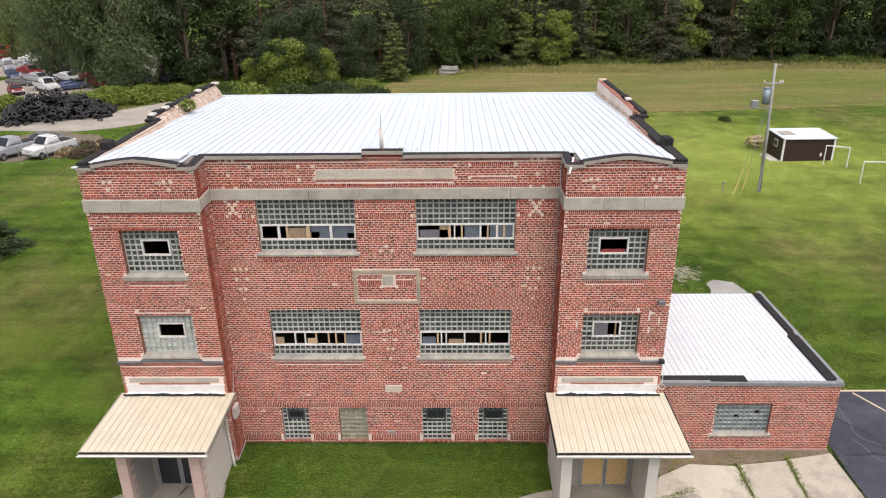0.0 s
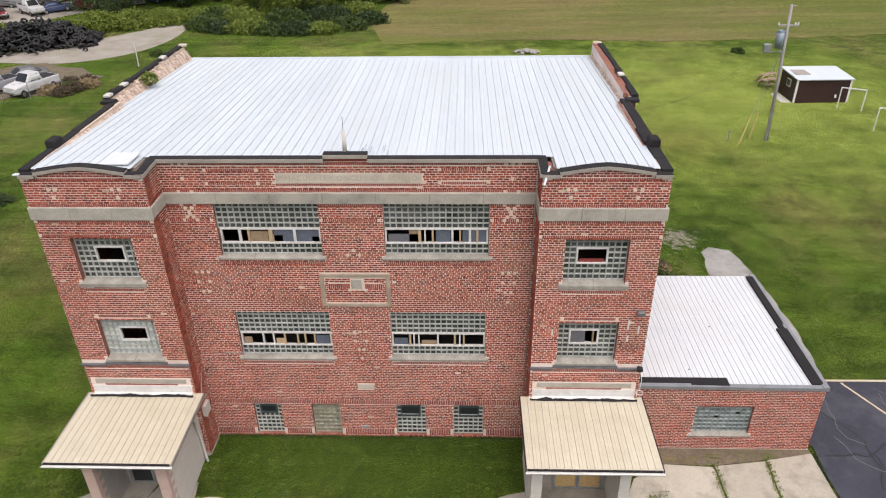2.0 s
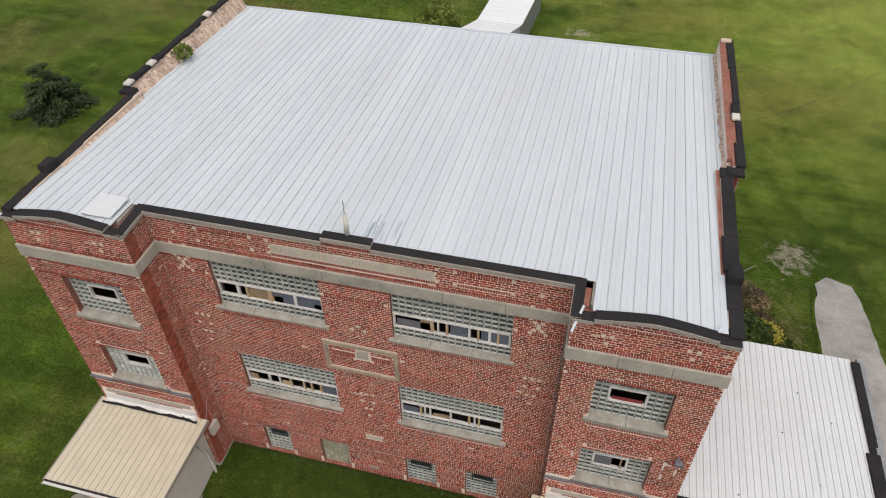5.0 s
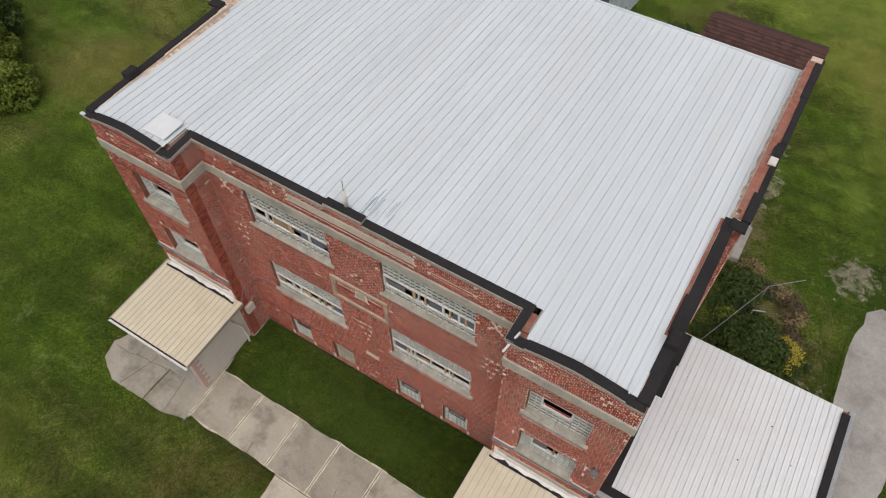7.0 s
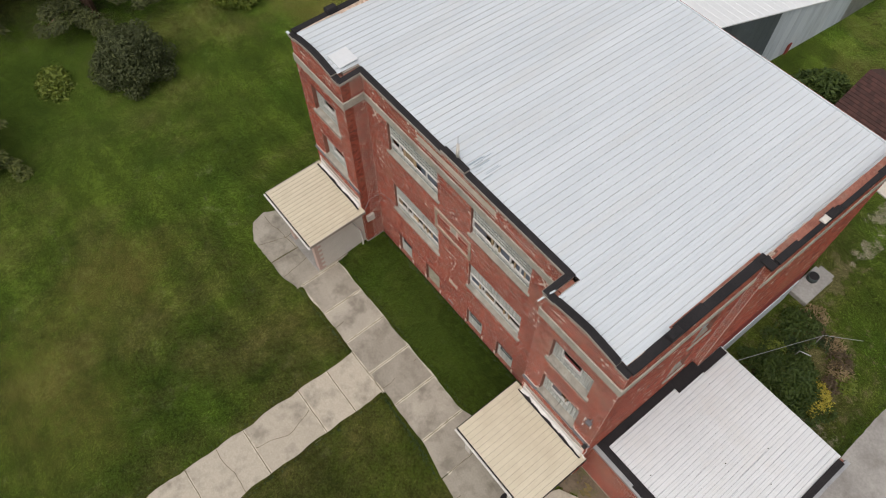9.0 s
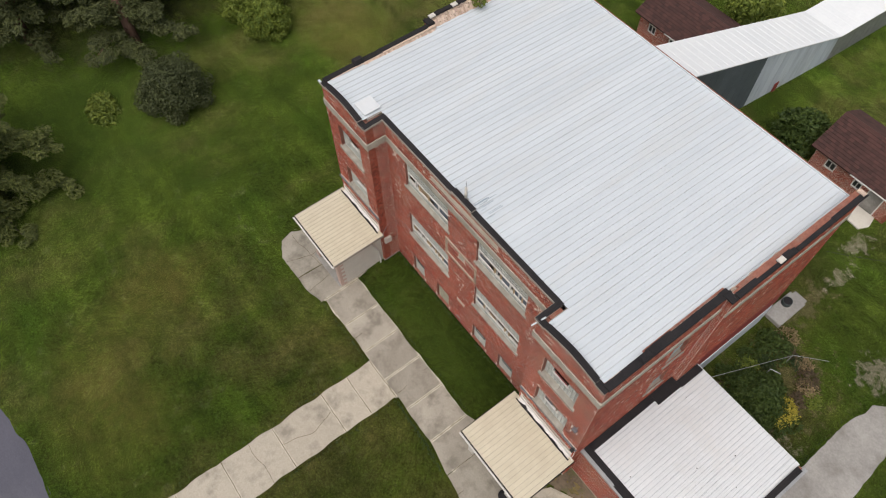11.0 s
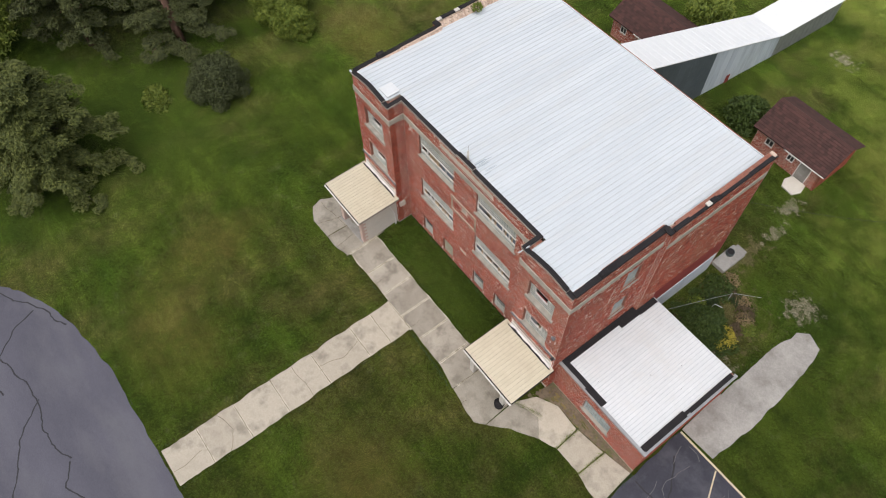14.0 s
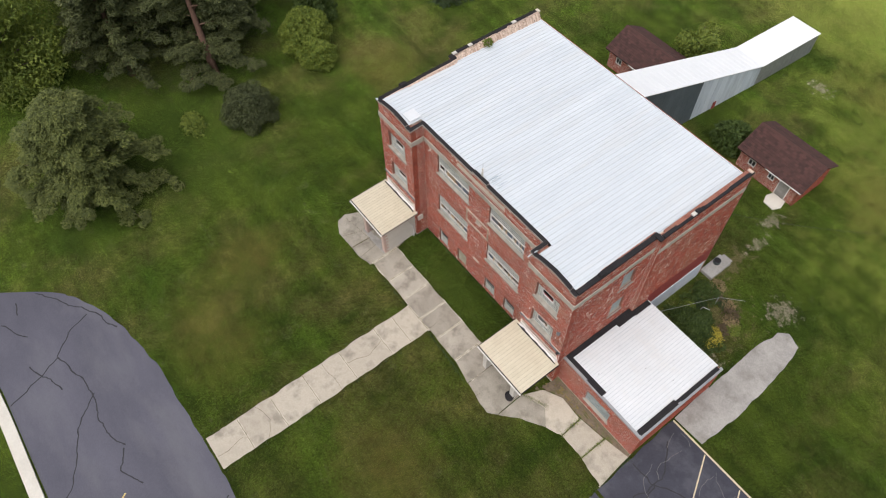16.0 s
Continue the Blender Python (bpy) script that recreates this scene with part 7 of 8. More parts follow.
# tall grass in the unmown field: uncountable
def tall_grass():
    r = np.random.default_rng(5)
    n = 30000
    x = r.uniform(-6, 118, n)
    edge = 66.0 + 0.03 * (x - 26) + 0.8 * np.sin(x * 0.15)
    y = edge + 30 + (8 + 0.02 * x) * r.random(n)
    keep = ~((x < -2) & (y > 78 + 0.4 * (x + 34)))
    x, y = x[keep], y[keep]
    n = len(x)
    h = 0.15 + 0.45 * r.random(n) ** 2
    a = r.uniform(0, np.pi, n)
    w = 0.03 + 0.06 * r.random(n)
    z = np.array([ground_z(p, q) for p, q in zip(x, y)]) - 0.05
    lx, ly = r.normal(scale=0.14, size=n), r.normal(scale=0.14, size=n)
    v = np.stack([np.stack([x - np.cos(a) * w, y - np.sin(a) * w, z], 1), np.stack([x + np.cos(a) * w, y + np.sin(a) * w, z], 1), np.stack([x + lx + 0.05 * np.cos(a), y + ly + 0.05 * np.sin(a), z + h], 1), np.stack([x + lx - 0.06 * np.cos(a), y + ly - 0.05 * np.sin(a), z + h * 0.85], 1)], 1)
    f = np.array([[0, 1, 2], [0, 2, 3]])[None] + 4 * np.arange(n)[:, None, None]
    return mesh_from("tall_grass", v.reshape(-1, 3), f.reshape(-1, 3), TALL_GRASS)


tagged(new("tall_grass", tall_grass()), "tall yellowish field grass before the wood", "grass", kind="stuff")
def field_material():
    m = bpy.data.materials.new("field_turf")
    m.use_nodes = True
    n, l = m.node_tree.nodes, m.node_tree.links
    bsdf = n["Principled BSDF"]
    geo = n.new("ShaderNodeNewGeometry")

    def layer(scale, stretch, lo, hi, a, b, detail=8):
        mp, t, r = n.new("ShaderNodeMapping"), n.new("ShaderNodeTexNoise"), n.new("ShaderNodeValToRGB")
        mp.inputs["Scale"].default_value = stretch
        l.new(geo.outputs["Position"], mp.inputs["Vector"])
        l.new(mp.outputs[0], t.inputs["Vector"])
        t.inputs["Scale"].default_value, t.inputs["Detail"].default_value, t.inputs["Roughness"].default_value = scale, detail, 0.7
        r.color_ramp.elements[0].position, r.color_ramp.elements[1].position = lo, hi
        r.color_ramp.elements[0].color, r.color_ramp.elements[1].color = (*a, 1), (*b, 1)
        l.new(t.outputs["Fac"], r.inputs[0])
        return r.outputs[0], t.outputs["Fac"]

    def mix(kind, fac, a, b):
        k = n.new("ShaderNodeMix")
        k.data_type, k.blend_type = "RGBA", kind
        if isinstance(fac, float):
            k.inputs["Factor"].default_value = fac
        else:
            l.new(fac, k.inputs["Factor"])
        l.new(a, k.inputs["A"])
        l.new(b, k.inputs["B"])
        return k.outputs["Result"]

    green, _ = layer(1.5, (1, 1, 1), 0.3, 0.7, (0.10, 0.135, 0.016), (0.20, 0.235, 0.035))
    tan_, _ = layer(2.0, (1, 1, 1), 0.3, 0.7, (0.16, 0.135, 0.04), (0.34, 0.27, 0.11))
    where, _ = layer(0.055, (0.5, 1.6, 1), 0.42, 0.58, (0, 0, 0), (1, 1, 1))
    streak, _ = layer(0.4, (0.12, 1.0, 1), 0.40, 0.62, (0.66, 0.66, 0.66), (1, 1, 1))
    speck, height = layer(3.0, (1, 1, 1), 0.36, 0.62, (0.50, 0.50, 0.50), (1, 1, 1))
    l.new(mix("MULTIPLY", 1.0, mix("MULTIPLY", 1.0, mix("MIX", where, green, tan_), streak), speck), bsdf.inputs["Base Color"])
    bsdf.inputs["Roughness"].default_value = 0.95
    bsdf.inputs["Specular IOR Level"].default_value = 0.1
    bsdf.inputs["Sheen Weight"].default_value = 0.25
    bsdf.inputs["Sheen Tint"].default_value = (0.8, 0.75, 0.4, 1)
    b = n.new("ShaderNodeBump")
    b.inputs["Strength"].default_value, b.inputs["Distance"].default_value = 0.8, 0.15
    l.new(height, b.inputs["Height"])
    l.new(b.outputs[0], bsdf.inputs["Normal"])
    return m


FIELD = field_material()
field_edge = [(x, 66.0 + 0.03 * (x - 26) + 0.8 * math.sin(x * 0.15) + 0.9 * noise.noise((x * 0.35, 1.0, 0)) + 0.5 * noise.noise((x * 1.4, 2.0, 0))) for x in (-6 + 0.6 * k for k in range(214))]
sheet("field", field_edge + [(122, 107), (80, 107), (40, 112), (10, 108), (0, 100), (-8, 88), (-9, 76)], FIELD, "yellow-brown unmown field", "field", 0.05, 0.25)
br = random.Random(91)
weeds = []
for k in range(420):
    x = -4 + 122 * br.random()
    front = 103.0 - 0.06 * max(0, x - 30) - (0.5 * max(0, 12 - x))
    dep = br.random()
    q = br.uniform(0.5, 1.5) * (0.6 + 0.8 * max(0.0, noise.noise((x * 0.12, 3.0, 0)) + 0.4)) * (0.4 + 0.8 * dep)
    weeds.append((x, front + 5.5 * dep, 0.25 * q + ground_z(x, 104), q * 1.5, q * 0.8, q * 0.75))
for part_, mat_, cnt, sd in ((weeds[::2], LEAF_LIGHT, 15000, 1), (weeds[1::2], LEAF, 13000, 2)):
    tagged(new("edge_weeds", leaf_cards(part_, cnt, 0.3, mat_, "edge_weeds", seed=sd, slim=0.35)), "tall green weeds along the wood's edge", "weeds", kind="stuff")


# grass tufts along paving edges and the wall foot
def tufts(spans, count, name, label, h=0.14):
    r = np.random.default_rng(17)
    v, f = [], []
    for k in range(count):
        (xa, ya), (xb, yb) = spans[r.integers(len(spans))]
        t = r.random()
        x, y = xa + (xb - xa) * t + r.normal(scale=0.07), ya + (yb - ya) * t + r.normal(scale=0.07)
        z = ground_z(x, y) - 0.02
        for q in range(3):
            a = r.uniform(0, 2 * math.pi)
            w, hh = 0.03 + 0.03 * r.random(), h * (0.5 + r.random())
            dx, dy = math.cos(a) * w, math.sin(a) * w
            o = len(v)
            v += [(x - dx, y - dy, z), (x + dx, y + dy, z), (x + r.normal(scale=0.06), y + r.normal(scale=0.06), z + hh)]
            f.append((o, o + 1, o + 2))
    return tagged(new(name, mesh_from(name, v, f, LEAF_DARK if name == "edge_grass" else LEAF_LIGHT)), label, "grass", kind="stuff")


tufts([((-1.36, -21.5), (-1.36, -4.4)), ((1.46, -21.5), (1.46, -4.4)), ((-6.1, -4.45), (-1.4, -4.45)), ((1.5, -4.45), (6.4, -4.8)), ((-6.1, -1.9), (4.5, -1.9)), ((-5.9, 0.95), (5.9, 0.95)), ((13.3, -2.1), (13.25, -0.3)), ((9.4, -2.2), (12.2, -2.5)), ((17.1, 5), (17.0, 14)), ((17.3, -3), (17.2, 0.3))], 3200, "edge_grass", "ragged grass along the walks and walls", 0.06)

tufts([((13.3, -2.1), (13.25, -0.3)), ((15.25, -2.1), (15.28, 0.0)), ((9.5, -2.2), (11.2, -1.5))], 700, "joint_grass", "yellow-green weeds in the joints of the walk", 0.10)

# ---- outbuildings ----


def brick_shed(name, x0, x1, y0, y1, wall_h, ridge_h, label):
    shed = thing(name, label, "shed", group="brick sheds")
    ym = (y0 + y1) / 2
    front, right = Plane(0, y0, 1, 0, 0, -1), Plane(x1, 0, 0, 1, 1, 0)
    door = (x1 - 1.75, x1 - 0.85, -0.2, 1.95)
    wins = [(x0 + 0.9, x0 + 1.6, 0.95, 1.65), (x1 - 2.9, x1 - 2.3, 1.0, 1.65)]
    child("wall_front", wall_mesh("wall", front, x0, x1, -0.3, wall_h, [door, *wins], 0.2, MORTAR), shed)
    child("front_brickwork", bricks_mesh("front_brickwork", front, brick_boxes(x0, x1, -0.05, wall_h, [door, *wins]), BRICK), shed, kind="stuff")
    child("wall_side", wall_mesh("wall", right, y0, y1, -0.3, wall_h, [], 0.2, MORTAR), shed)
    gable = lambda z: (y0 + (y1 - y0) / 2 * max(0, z - wall_h) / (ridge_h - wall_h), y1 - (y1 - y0) / 2 * max(0, z - wall_h) / (ridge_h - wall_h))
    child("side_brickwork", bricks_mesh("side_brickwork", right, brick_boxes(y0, y1, -0.05, ridge_h - 0.05, [], gable), BRICK), shed, kind="stuff")
    for xa, xb in ((x1 - 0.2, x1 - 0.005), (x0 + 0.005, x0 + 0.2)):
        child("gable", Shape().profile([(y0, wall_h), (y1, wall_h), (ym, ridge_h)], "x", xa, xb).mesh("gable", MORTAR), shed)
    child("wall_back", Shape().box(x0, y1 - 0.2, -0.3, x1 - 0.21, y1, wall_h).box(x0, y0 + 0.21, -0.3, x0 + 0.2, y1 - 0.21, wall_h).mesh("wall", BRICK), shed)
    ov, th = 0.38, 0.09
    sl = (ridge_h - wall_h) / (ym - y0)
    for sgn, nm in ((-1, "roof"), (1, "roof")):
        ye = (y0 - ov) if sgn < 0 else (y1 + ov)
        ze = wall_h - ov * sl
        rf = child(nm, Shape().profile([(ye, ze), (ym, ridge_h), (ym, ridge_h + th), (ye, ze + th)], "x", x0 - 0.3, x1 + 0.3).mesh("roof", SHINGLE), shed, "brown shingle roof")
        rows = 13
        s = Shape()
        for q in range(rows):
            t0, t1 = q / rows, (q + 1) / rows
            xa = x0 - 0.32 - (q % 2) * 0.15
            while xa < x1 + 0.3:
                a, b = max(xa, x0 - 0.32), min(xa + 0.295, x1 + 0.32)
                y_a, y_b = ye + (ym - ye) * (t0 - 0.01), ye + (ym - ye) * t1
                z_a, z_b = ze + (ridge_h - ze) * t0 + th, ze + (ridge_h - ze) * t1 + th
                lift = 0.022 + rnd.uniform(0, 0.012)
                if b - a > 0.03:
                    s.add([(a, y_a, z_a + lift), (b, y_a, z_a + lift), (b, y_b, z_b + 0.006), (a, y_b, z_b + 0.006), (a, y_a, z_a), (b, y_a, z_a)], [(0, 1, 2, 3), (4, 5, 1, 0), (3, 4, 0), (1, 5, 2)])
                xa += 0.3
        child("shingle", s.mesh("shingle", SHINGLE), rf, kind="stuff")
    child("ridge_cap", Shape().profile([(ym - 0.14, ridge_h + th - 0.05), (ym, ridge_h + th + 0.04), (ym + 0.14, ridge_h + th - 0.05)], "x", x0 - 0.3, x1 + 0.3).mesh("ridge_cap", SHINGLE), shed)
    for w in wins:
        s = Shape()
        for q in ((w[0], w[1], w[2], w[2] + 0.07), (w[0], w[1], w[3] - 0.07, w[3]), (w[0], w[0] + 0.06, w[2], w[3]), (w[1] - 0.06, w[1], w[2], w[3]), ((w[0] + w[1]) / 2 - 0.02, (w[0] + w[1]) / 2 + 0.02, w[2], w[3])):
            front.box(s, q[0], q[1], -0.05, 0.03, q[2], q[3])
        wo = child("window_frame", s.mesh("window_frame", TRIM), shed, "white window frame")
        s = Shape()
        front.box(s, w[0], w[1], -0.08, -0.06, w[2], w[3])
        child("pane", s.mesh("pane", DARK_GLASS), wo)
    s = Shape()
    front.box(s, door[0], door[1], -0.12, -0.06, -0.15, door[3])
    dr = child("door", s.mesh("door", GREY_CONCRETE), shed, "weathered grey plank door")
    s = Shape()
    for q in ((door[0] - 0.07, door[0], -0.15, door[3]), (door[1], door[1] + 0.07, -0.15, door[3]), (door[0] - 0.07, door[1] + 0.07, door[3], door[3] + 0.08)):
        front.box(s, q[0], q[1], -0.05, 0.03, q[2], q[3])
    child("door_frame", s.mesh("door_frame", TRIM), shed)
    child("gutter", Shape().tube([(x0 + 2.6, y0 - ov - 0.02, wall_h - ov * sl + 0.02), (x1 + 0.25, y0 - ov - 0.02, wall_h - ov * sl + 0.04)], 0.045, 6).mesh("gutter", TRIM), shed, "broken white gutter")
    return shed


brick_shed("brick_shed", 4.75, 10.55, 26.15, 30.3, 2.25, 3.45, "small red brick shed with a brown shingle roof and grey door")
brick_shed("brick_shed", -11.0, -5.2, 26.3, 30.4, 2.25, 3.45, "small red brick shed with a brown shingle roof behind the school")
tagged(new("door_slab", Shape().prism([(8.9, 24.7), (9.9, 24.6), (10.2, 25.3), (10.0, 26.1), (8.8, 26.1), (8.6, 25.4)], -0.2, 0.1).mesh("door_slab", CURB)), "rounded pale concrete slab before the shed door", "slab", kind="structure")

# covered stair behind the school: a roof that falls away from the building and then runs level
STAIR_WHITE = material("clean_white_sheet", (0.74, 0.77, 0.79), (0.84, 0.86, 0.87), 0.5, 0.5, fine=4, bump=0.05, obj_random=0.2)
STAIR_DARK = material("dark_blue_grey_sheet", (0.085, 0.105, 0.12), (0.16, 0.19, 0.21), 0.5, 0.55, 0.2, fine=3, bump=0.1, obj_random=0.3)
STAIR_PALE = material("streaked_pale_sheet", (0.46, 0.53, 0.60), (0.76, 0.82, 0.87), 1.6, 0.5, 0.0, fine=5, obj_random=0.45, bump=0.1, stretch=(1, 1, 0.15), stain=(0.22, 0.26, 0.30), stain_scale=0.9, stain_amount=0.4)
stair = thing("covered_stair", "long metal-clad covered stair with a white ribbed roof", "covered stair")
cs_line = [(15.45, -2.15, 8.0), (35.2, -0.55, 2.35), (43.2, -0.15, 2.3)]


def stair_point(y):
    for (ya, xa, za), (yb, xb, zb) in zip(cs_line, cs_line[1:]):
        if y <= yb or yb == cs_line[-1][0]:
            t = (y - ya) / (yb - ya)
            return xa + (xb - xa) * t, za + (zb - za) * t


WIDE = 3.1
y = 15.45
k = 0
while y < 43.15:
    y2 = min(y + 0.68, 43.2)
    if y < 35.2 < y2:
        y2 = 35.2
    (xa, za), (xb, zb) = stair_point(y + 1e-6), stair_point(y2 - 1e-6)
    if y2 == 35.2:
        xb, zb = cs_line[1][1:]
    m = STAIR_DARK if y < 26.5 else STAIR_PALE
    if y > 35.1:
        m = GALVANISED
    s = Shape()
    s.add([(xa, y, -0.25), (xb, y2 + 0.01, -0.25), (xb, y2 + 0.01, zb), (xa, y, za), (xa - 0.05, y, -0.25), (xb - 0.05, y2 + 0.01, -0.25), (xb - 0.05, y2 + 0.01, zb), (xa - 0.05, y, za), (xa + 0.022, y + 0.05, -0.25), (xa + 0.022, y + 0.05, za - 0.01), (xa + 0.002, y + 0.1, -0.25), (xa + 0.002, y + 0.1, za - 0.01), (xa + 0.002, y, -0.25), (xa + 0.002, y, za - 0.01)],
          [(0, 1, 2, 3), (7, 6, 5, 4), (12, 8, 9, 13), (8, 10, 11, 9), (0, 4, 5, 1), (2, 6, 7, 3)])
    child("wall_sheet", s.mesh("wall_sheet", m), stair)
    s = Shape()
    xl, xr = -WIDE, 0.12
    v = [(xa + xl, y, za + 0.10), (xa + xr, y, za + 0.06), (xb + xr, y2 + 0.012, zb + 0.06), (xb + xl, y2 + 0.012, zb + 0.10), (xa + xl, y, za + 0.02), (xa + xr, y, za - 0.02), (xb + xr, y2 + 0.012, zb - 0.02), (xb + xl, y2 + 0.012, zb + 0.02), (xa + xl, y + 0.04, za + 0.112), (xa + xr, y + 0.04, za + 0.072), (xa + xl, y + 0.08, za + 0.10), (xa + xr, y + 0.08, za + 0.06)]
    s.add(v, [(0, 1, 2, 3), (7, 6, 5, 4), (1, 5, 6, 2), (0, 3, 7, 4), (0, 1, 9, 8), (8, 9, 11, 10), (0, 4, 5, 1), (3, 2, 6, 7)])
    child("roof_panel", s.mesh("roof_panel", STAIR_WHITE), stair)
    s = Shape()
    s.add([(xa - WIDE + 0.1, y, -0.25), (xb - WIDE + 0.1, y2, -0.25), (xb - WIDE + 0.1, y2, zb), (xa - WIDE + 0.1, y, za), (xa - WIDE + 0.15, y, -0.25), (xb - WIDE + 0.15, y2, -0.25), (xb - WIDE + 0.15, y2, zb), (xa - WIDE + 0.15, y, za)], [(3, 2, 1, 0), (4, 5, 6, 7)])
    child("wall_sheet", s.mesh("wall_sheet", GREY_METAL), stair)
    y = y2
    k += 1
child("end_wall", Shape().box(-3.2, 43.15, -0.25, -0.2, 43.2, 2.32).mesh("end_wall", GALVANISED), stair)
child("hatch_door", Shape().box(-0.96, 29.6, -0.1, -0.90, 30.0, 0.8).mesh("hatch_door", RED_PAINT), stair, "small red rusty door")

# brown shed with white trim and picnic table
brown = thing("brown_shed", "dark brown timber shed with a white metal roof and trim", "shed", (35.45, 44.2, 0), 1)
L, W_ = 4.7, 3.4
child("wall", Shape().box(-L / 2, -W_ / 2, -0.1, L / 2, W_ / 2, 2.12).mesh("wall", TIMBER_BROWN), brown)
for q in range(16):
    child("batten", Shape().box(-L / 2 + 0.15 + q * 0.29, -W_ / 2 - 0.02, 0.0, -L / 2 + 0.18 + q * 0.29, -W_ / 2 - 0.001, 2.15).mesh("batten", TIMBER_BROWN), brown)
for x in (-L / 2, L / 2):
    child("corner_trim", Shape().box(x - 0.08, -W_ / 2 - 0.03, -0.05, x + 0.08, -W_ / 2 + 0.1, 2.2).mesh("corner_trim", TRIM), brown, "white corner trim")
child("roof", Shape().profile([(-W_ / 2 - 0.2, 2.1), (W_ / 2 + 0.2, 2.22), (W_ / 2 + 0.2, 2.32), (-W_ / 2 - 0.2, 2.18)], "x", -L / 2 - 0.15, L / 2 + 0.15).mesh("roof", WHITE_METAL), brown, "white sheet metal roof")
wf = child("window_frame", Shape().box(-L / 2 - 0.04, -0.45, 1.05, -L / 2 + 0.02, 0.35, 1.75).mesh("window_frame", TRIM), brown, "white window frame")
child("pane", Shape().box(-L / 2 - 0.055, -0.37, 1.13, -L / 2 - 0.045, 0.27, 1.67).mesh("pane", DARK_GLASS), wf)
child("latch", Shape().box(L / 2 - 1.2, -W_ / 2 - 0.05, 0.45, L / 2 - 1.05, -W_ / 2, 0.75).mesh("latch", TRIM), brown)
for n_, (x, y, rz) in enumerate(((32.7, 47.3, 20), (33.2, 49.0, 35))):
    tb = thing("picnic_table", "weathered wooden picnic table stacked beside the shed", "picnic table", (x, y, 0.02), rz, "picnic tables")
    for q in range(4):
        child("top_board", Shape().box(-0.9, -0.36 + q * 0.19, 0.72, 0.9, -0.19 + q * 0.19, 0.76).mesh("top_board", WOOD), tb)
    for sy in (-0.75, 0.55):
        child("bench_board", Shape().box(-0.9, sy, 0.42, 0.9, sy + 0.2, 0.46).mesh("bench_board", WOOD), tb)
    for sx in (-0.6, 0.6):
        for sg in (-1, 1):
            child("leg", Shape().tube([(sx, sg * 0.75, 0), (sx, sg * 0.25, 0.72)], 0.05, 4).mesh("leg", WOOD), tb)
        child("cross_beam", Shape().box(sx - 0.03, -0.75, 0.36, sx + 0.03, 0.75, 0.42).mesh("cross_beam", WOOD), tb)
child("roof_patch", Shape().box(-L / 2 + 0.2, -0.6, 2.2, -L / 2 + 1.5, 0.9, 2.285).mesh("roof_patch", COPING), brown, "grey patch on the roof")
slab_pad = structure("shed_pad", Shape().box(32.1, 42.6, -0.2, 32.95, 45.2, 0.04, 0, 0.02).mesh("shed_pad", CURB), "narrow concrete pad beside the brown shed", "slab")


def goal(x, y, rz, w, h):
    g = thing("goal_frame", "plain white pipe goal frame on the lawn", "goal", (x, y, 0), rz, "goal frames")
    for sx in (0, w):
        child("post", Shape().tube([(sx, 0, -0.1), (sx, 0, h)], 0.05, 8).mesh("post", TRIM), g)
    child("crossbar", Shape().tube([(-0.05, 0, h), (w + 0.05, 0, h)], 0.05, 8).mesh("crossbar", TRIM), g)


goal(36.3, 41.0, -25, 1.9, 1.85)
goal(36.7, 35.4, -8, 4.5, 1.9)
goal(33.6, 24.4, 60, 3.0, 2.2)

# utility pole
up = thing("utility_pole", "grey wooden utility pole with a transformer and guy wires", "utility pole", (27.45, 33.4, 0))
child("pole", Shape().tube([(0, 0, -0.2), (-0.15, 0, 5), (-0.38, 0, 10.3)], [0.14, 0.12, 0.095], 10).mesh("pole", POLE_WOOD, smooth=True), up)
child("transformer", Shape().tube([(-0.72, -0.05, 7.2), (-0.72, -0.05, 8.4)], 0.27, 12).tube([(-0.72, -0.05, 8.4), (-0.72, -0.05, 8.5)], [0.29, 0.2], 12).mesh("transformer", GREY_METAL, smooth=True), up, "grey-blue transformer can")
child("meter_box", Shape().box(-1.75, -0.2, 6.9, -1.25, 0.15, 7.5, 0, 0.03).mesh("meter_box", GALVANISED), up)
child("bracket", Shape().tube([(-1.7, 0, 6.85), (-0.2, 0, 6.95)], 0.04, 6).tube([(-1.2, 0, 8.3), (-0.3, 0, 7.9)], 0.03, 6).mesh("bracket", GALVANISED), up)
child("crossarm", Shape().box(-0.95, -0.06, 8.75, 0.45, 0.06, 8.87).mesh("crossarm", POLE_WOOD), up)
for x in (0.3, 0.5, -0.9):
    child("insulator", Shape().tube([(x - 0.1, 0, 8.87), (x - 0.1, 0, 9.05)], [0.06, 0.04], 8).mesh("insulator", TRIM), up)
child("top_pin", Shape().tube([(-0.4, 0, 10.15), (0.05, 0, 10.2)], 0.03, 6).mesh("top_pin", GALVANISED), up)
child("riser_guard", Shape().box(-0.24, -0.24, 0, -0.08, -0.12, 2.2).mesh("riser_guard", GALVANISED), up)
for x, y in ((-2.5, -1.0), (-1.3, 0.2)):
    child("guy_wire", Shape().tube([(x, y, 0), (-0.25, 0, 8.2)], 0.014, 5).mesh("guy_wire", GALVANISED), up)
    child("guy_guard", Shape().tube([(x, y, -0.05), (x + (-0.25 - x) * 0.27, y * 0.73, 2.2)], 0.05, 6).mesh("guy_guard", YELLOW), up, "yellow guy guard")
box_ = thing("marker_post", "small dark marker post on the lawn", "post", (24.3, 33.0, 0))
child("post", Shape().tube([(0, 0, -0.1), (0, 0, 0.9)], 0.04, 6).box(-0.12, -0.04, 0.8, 0.12, 0.04, 0.9).mesh("post", GALVANISED), box_)
wire = thing("service_wire", "dark power line running to the pole", "wire", (0, 0, 0))
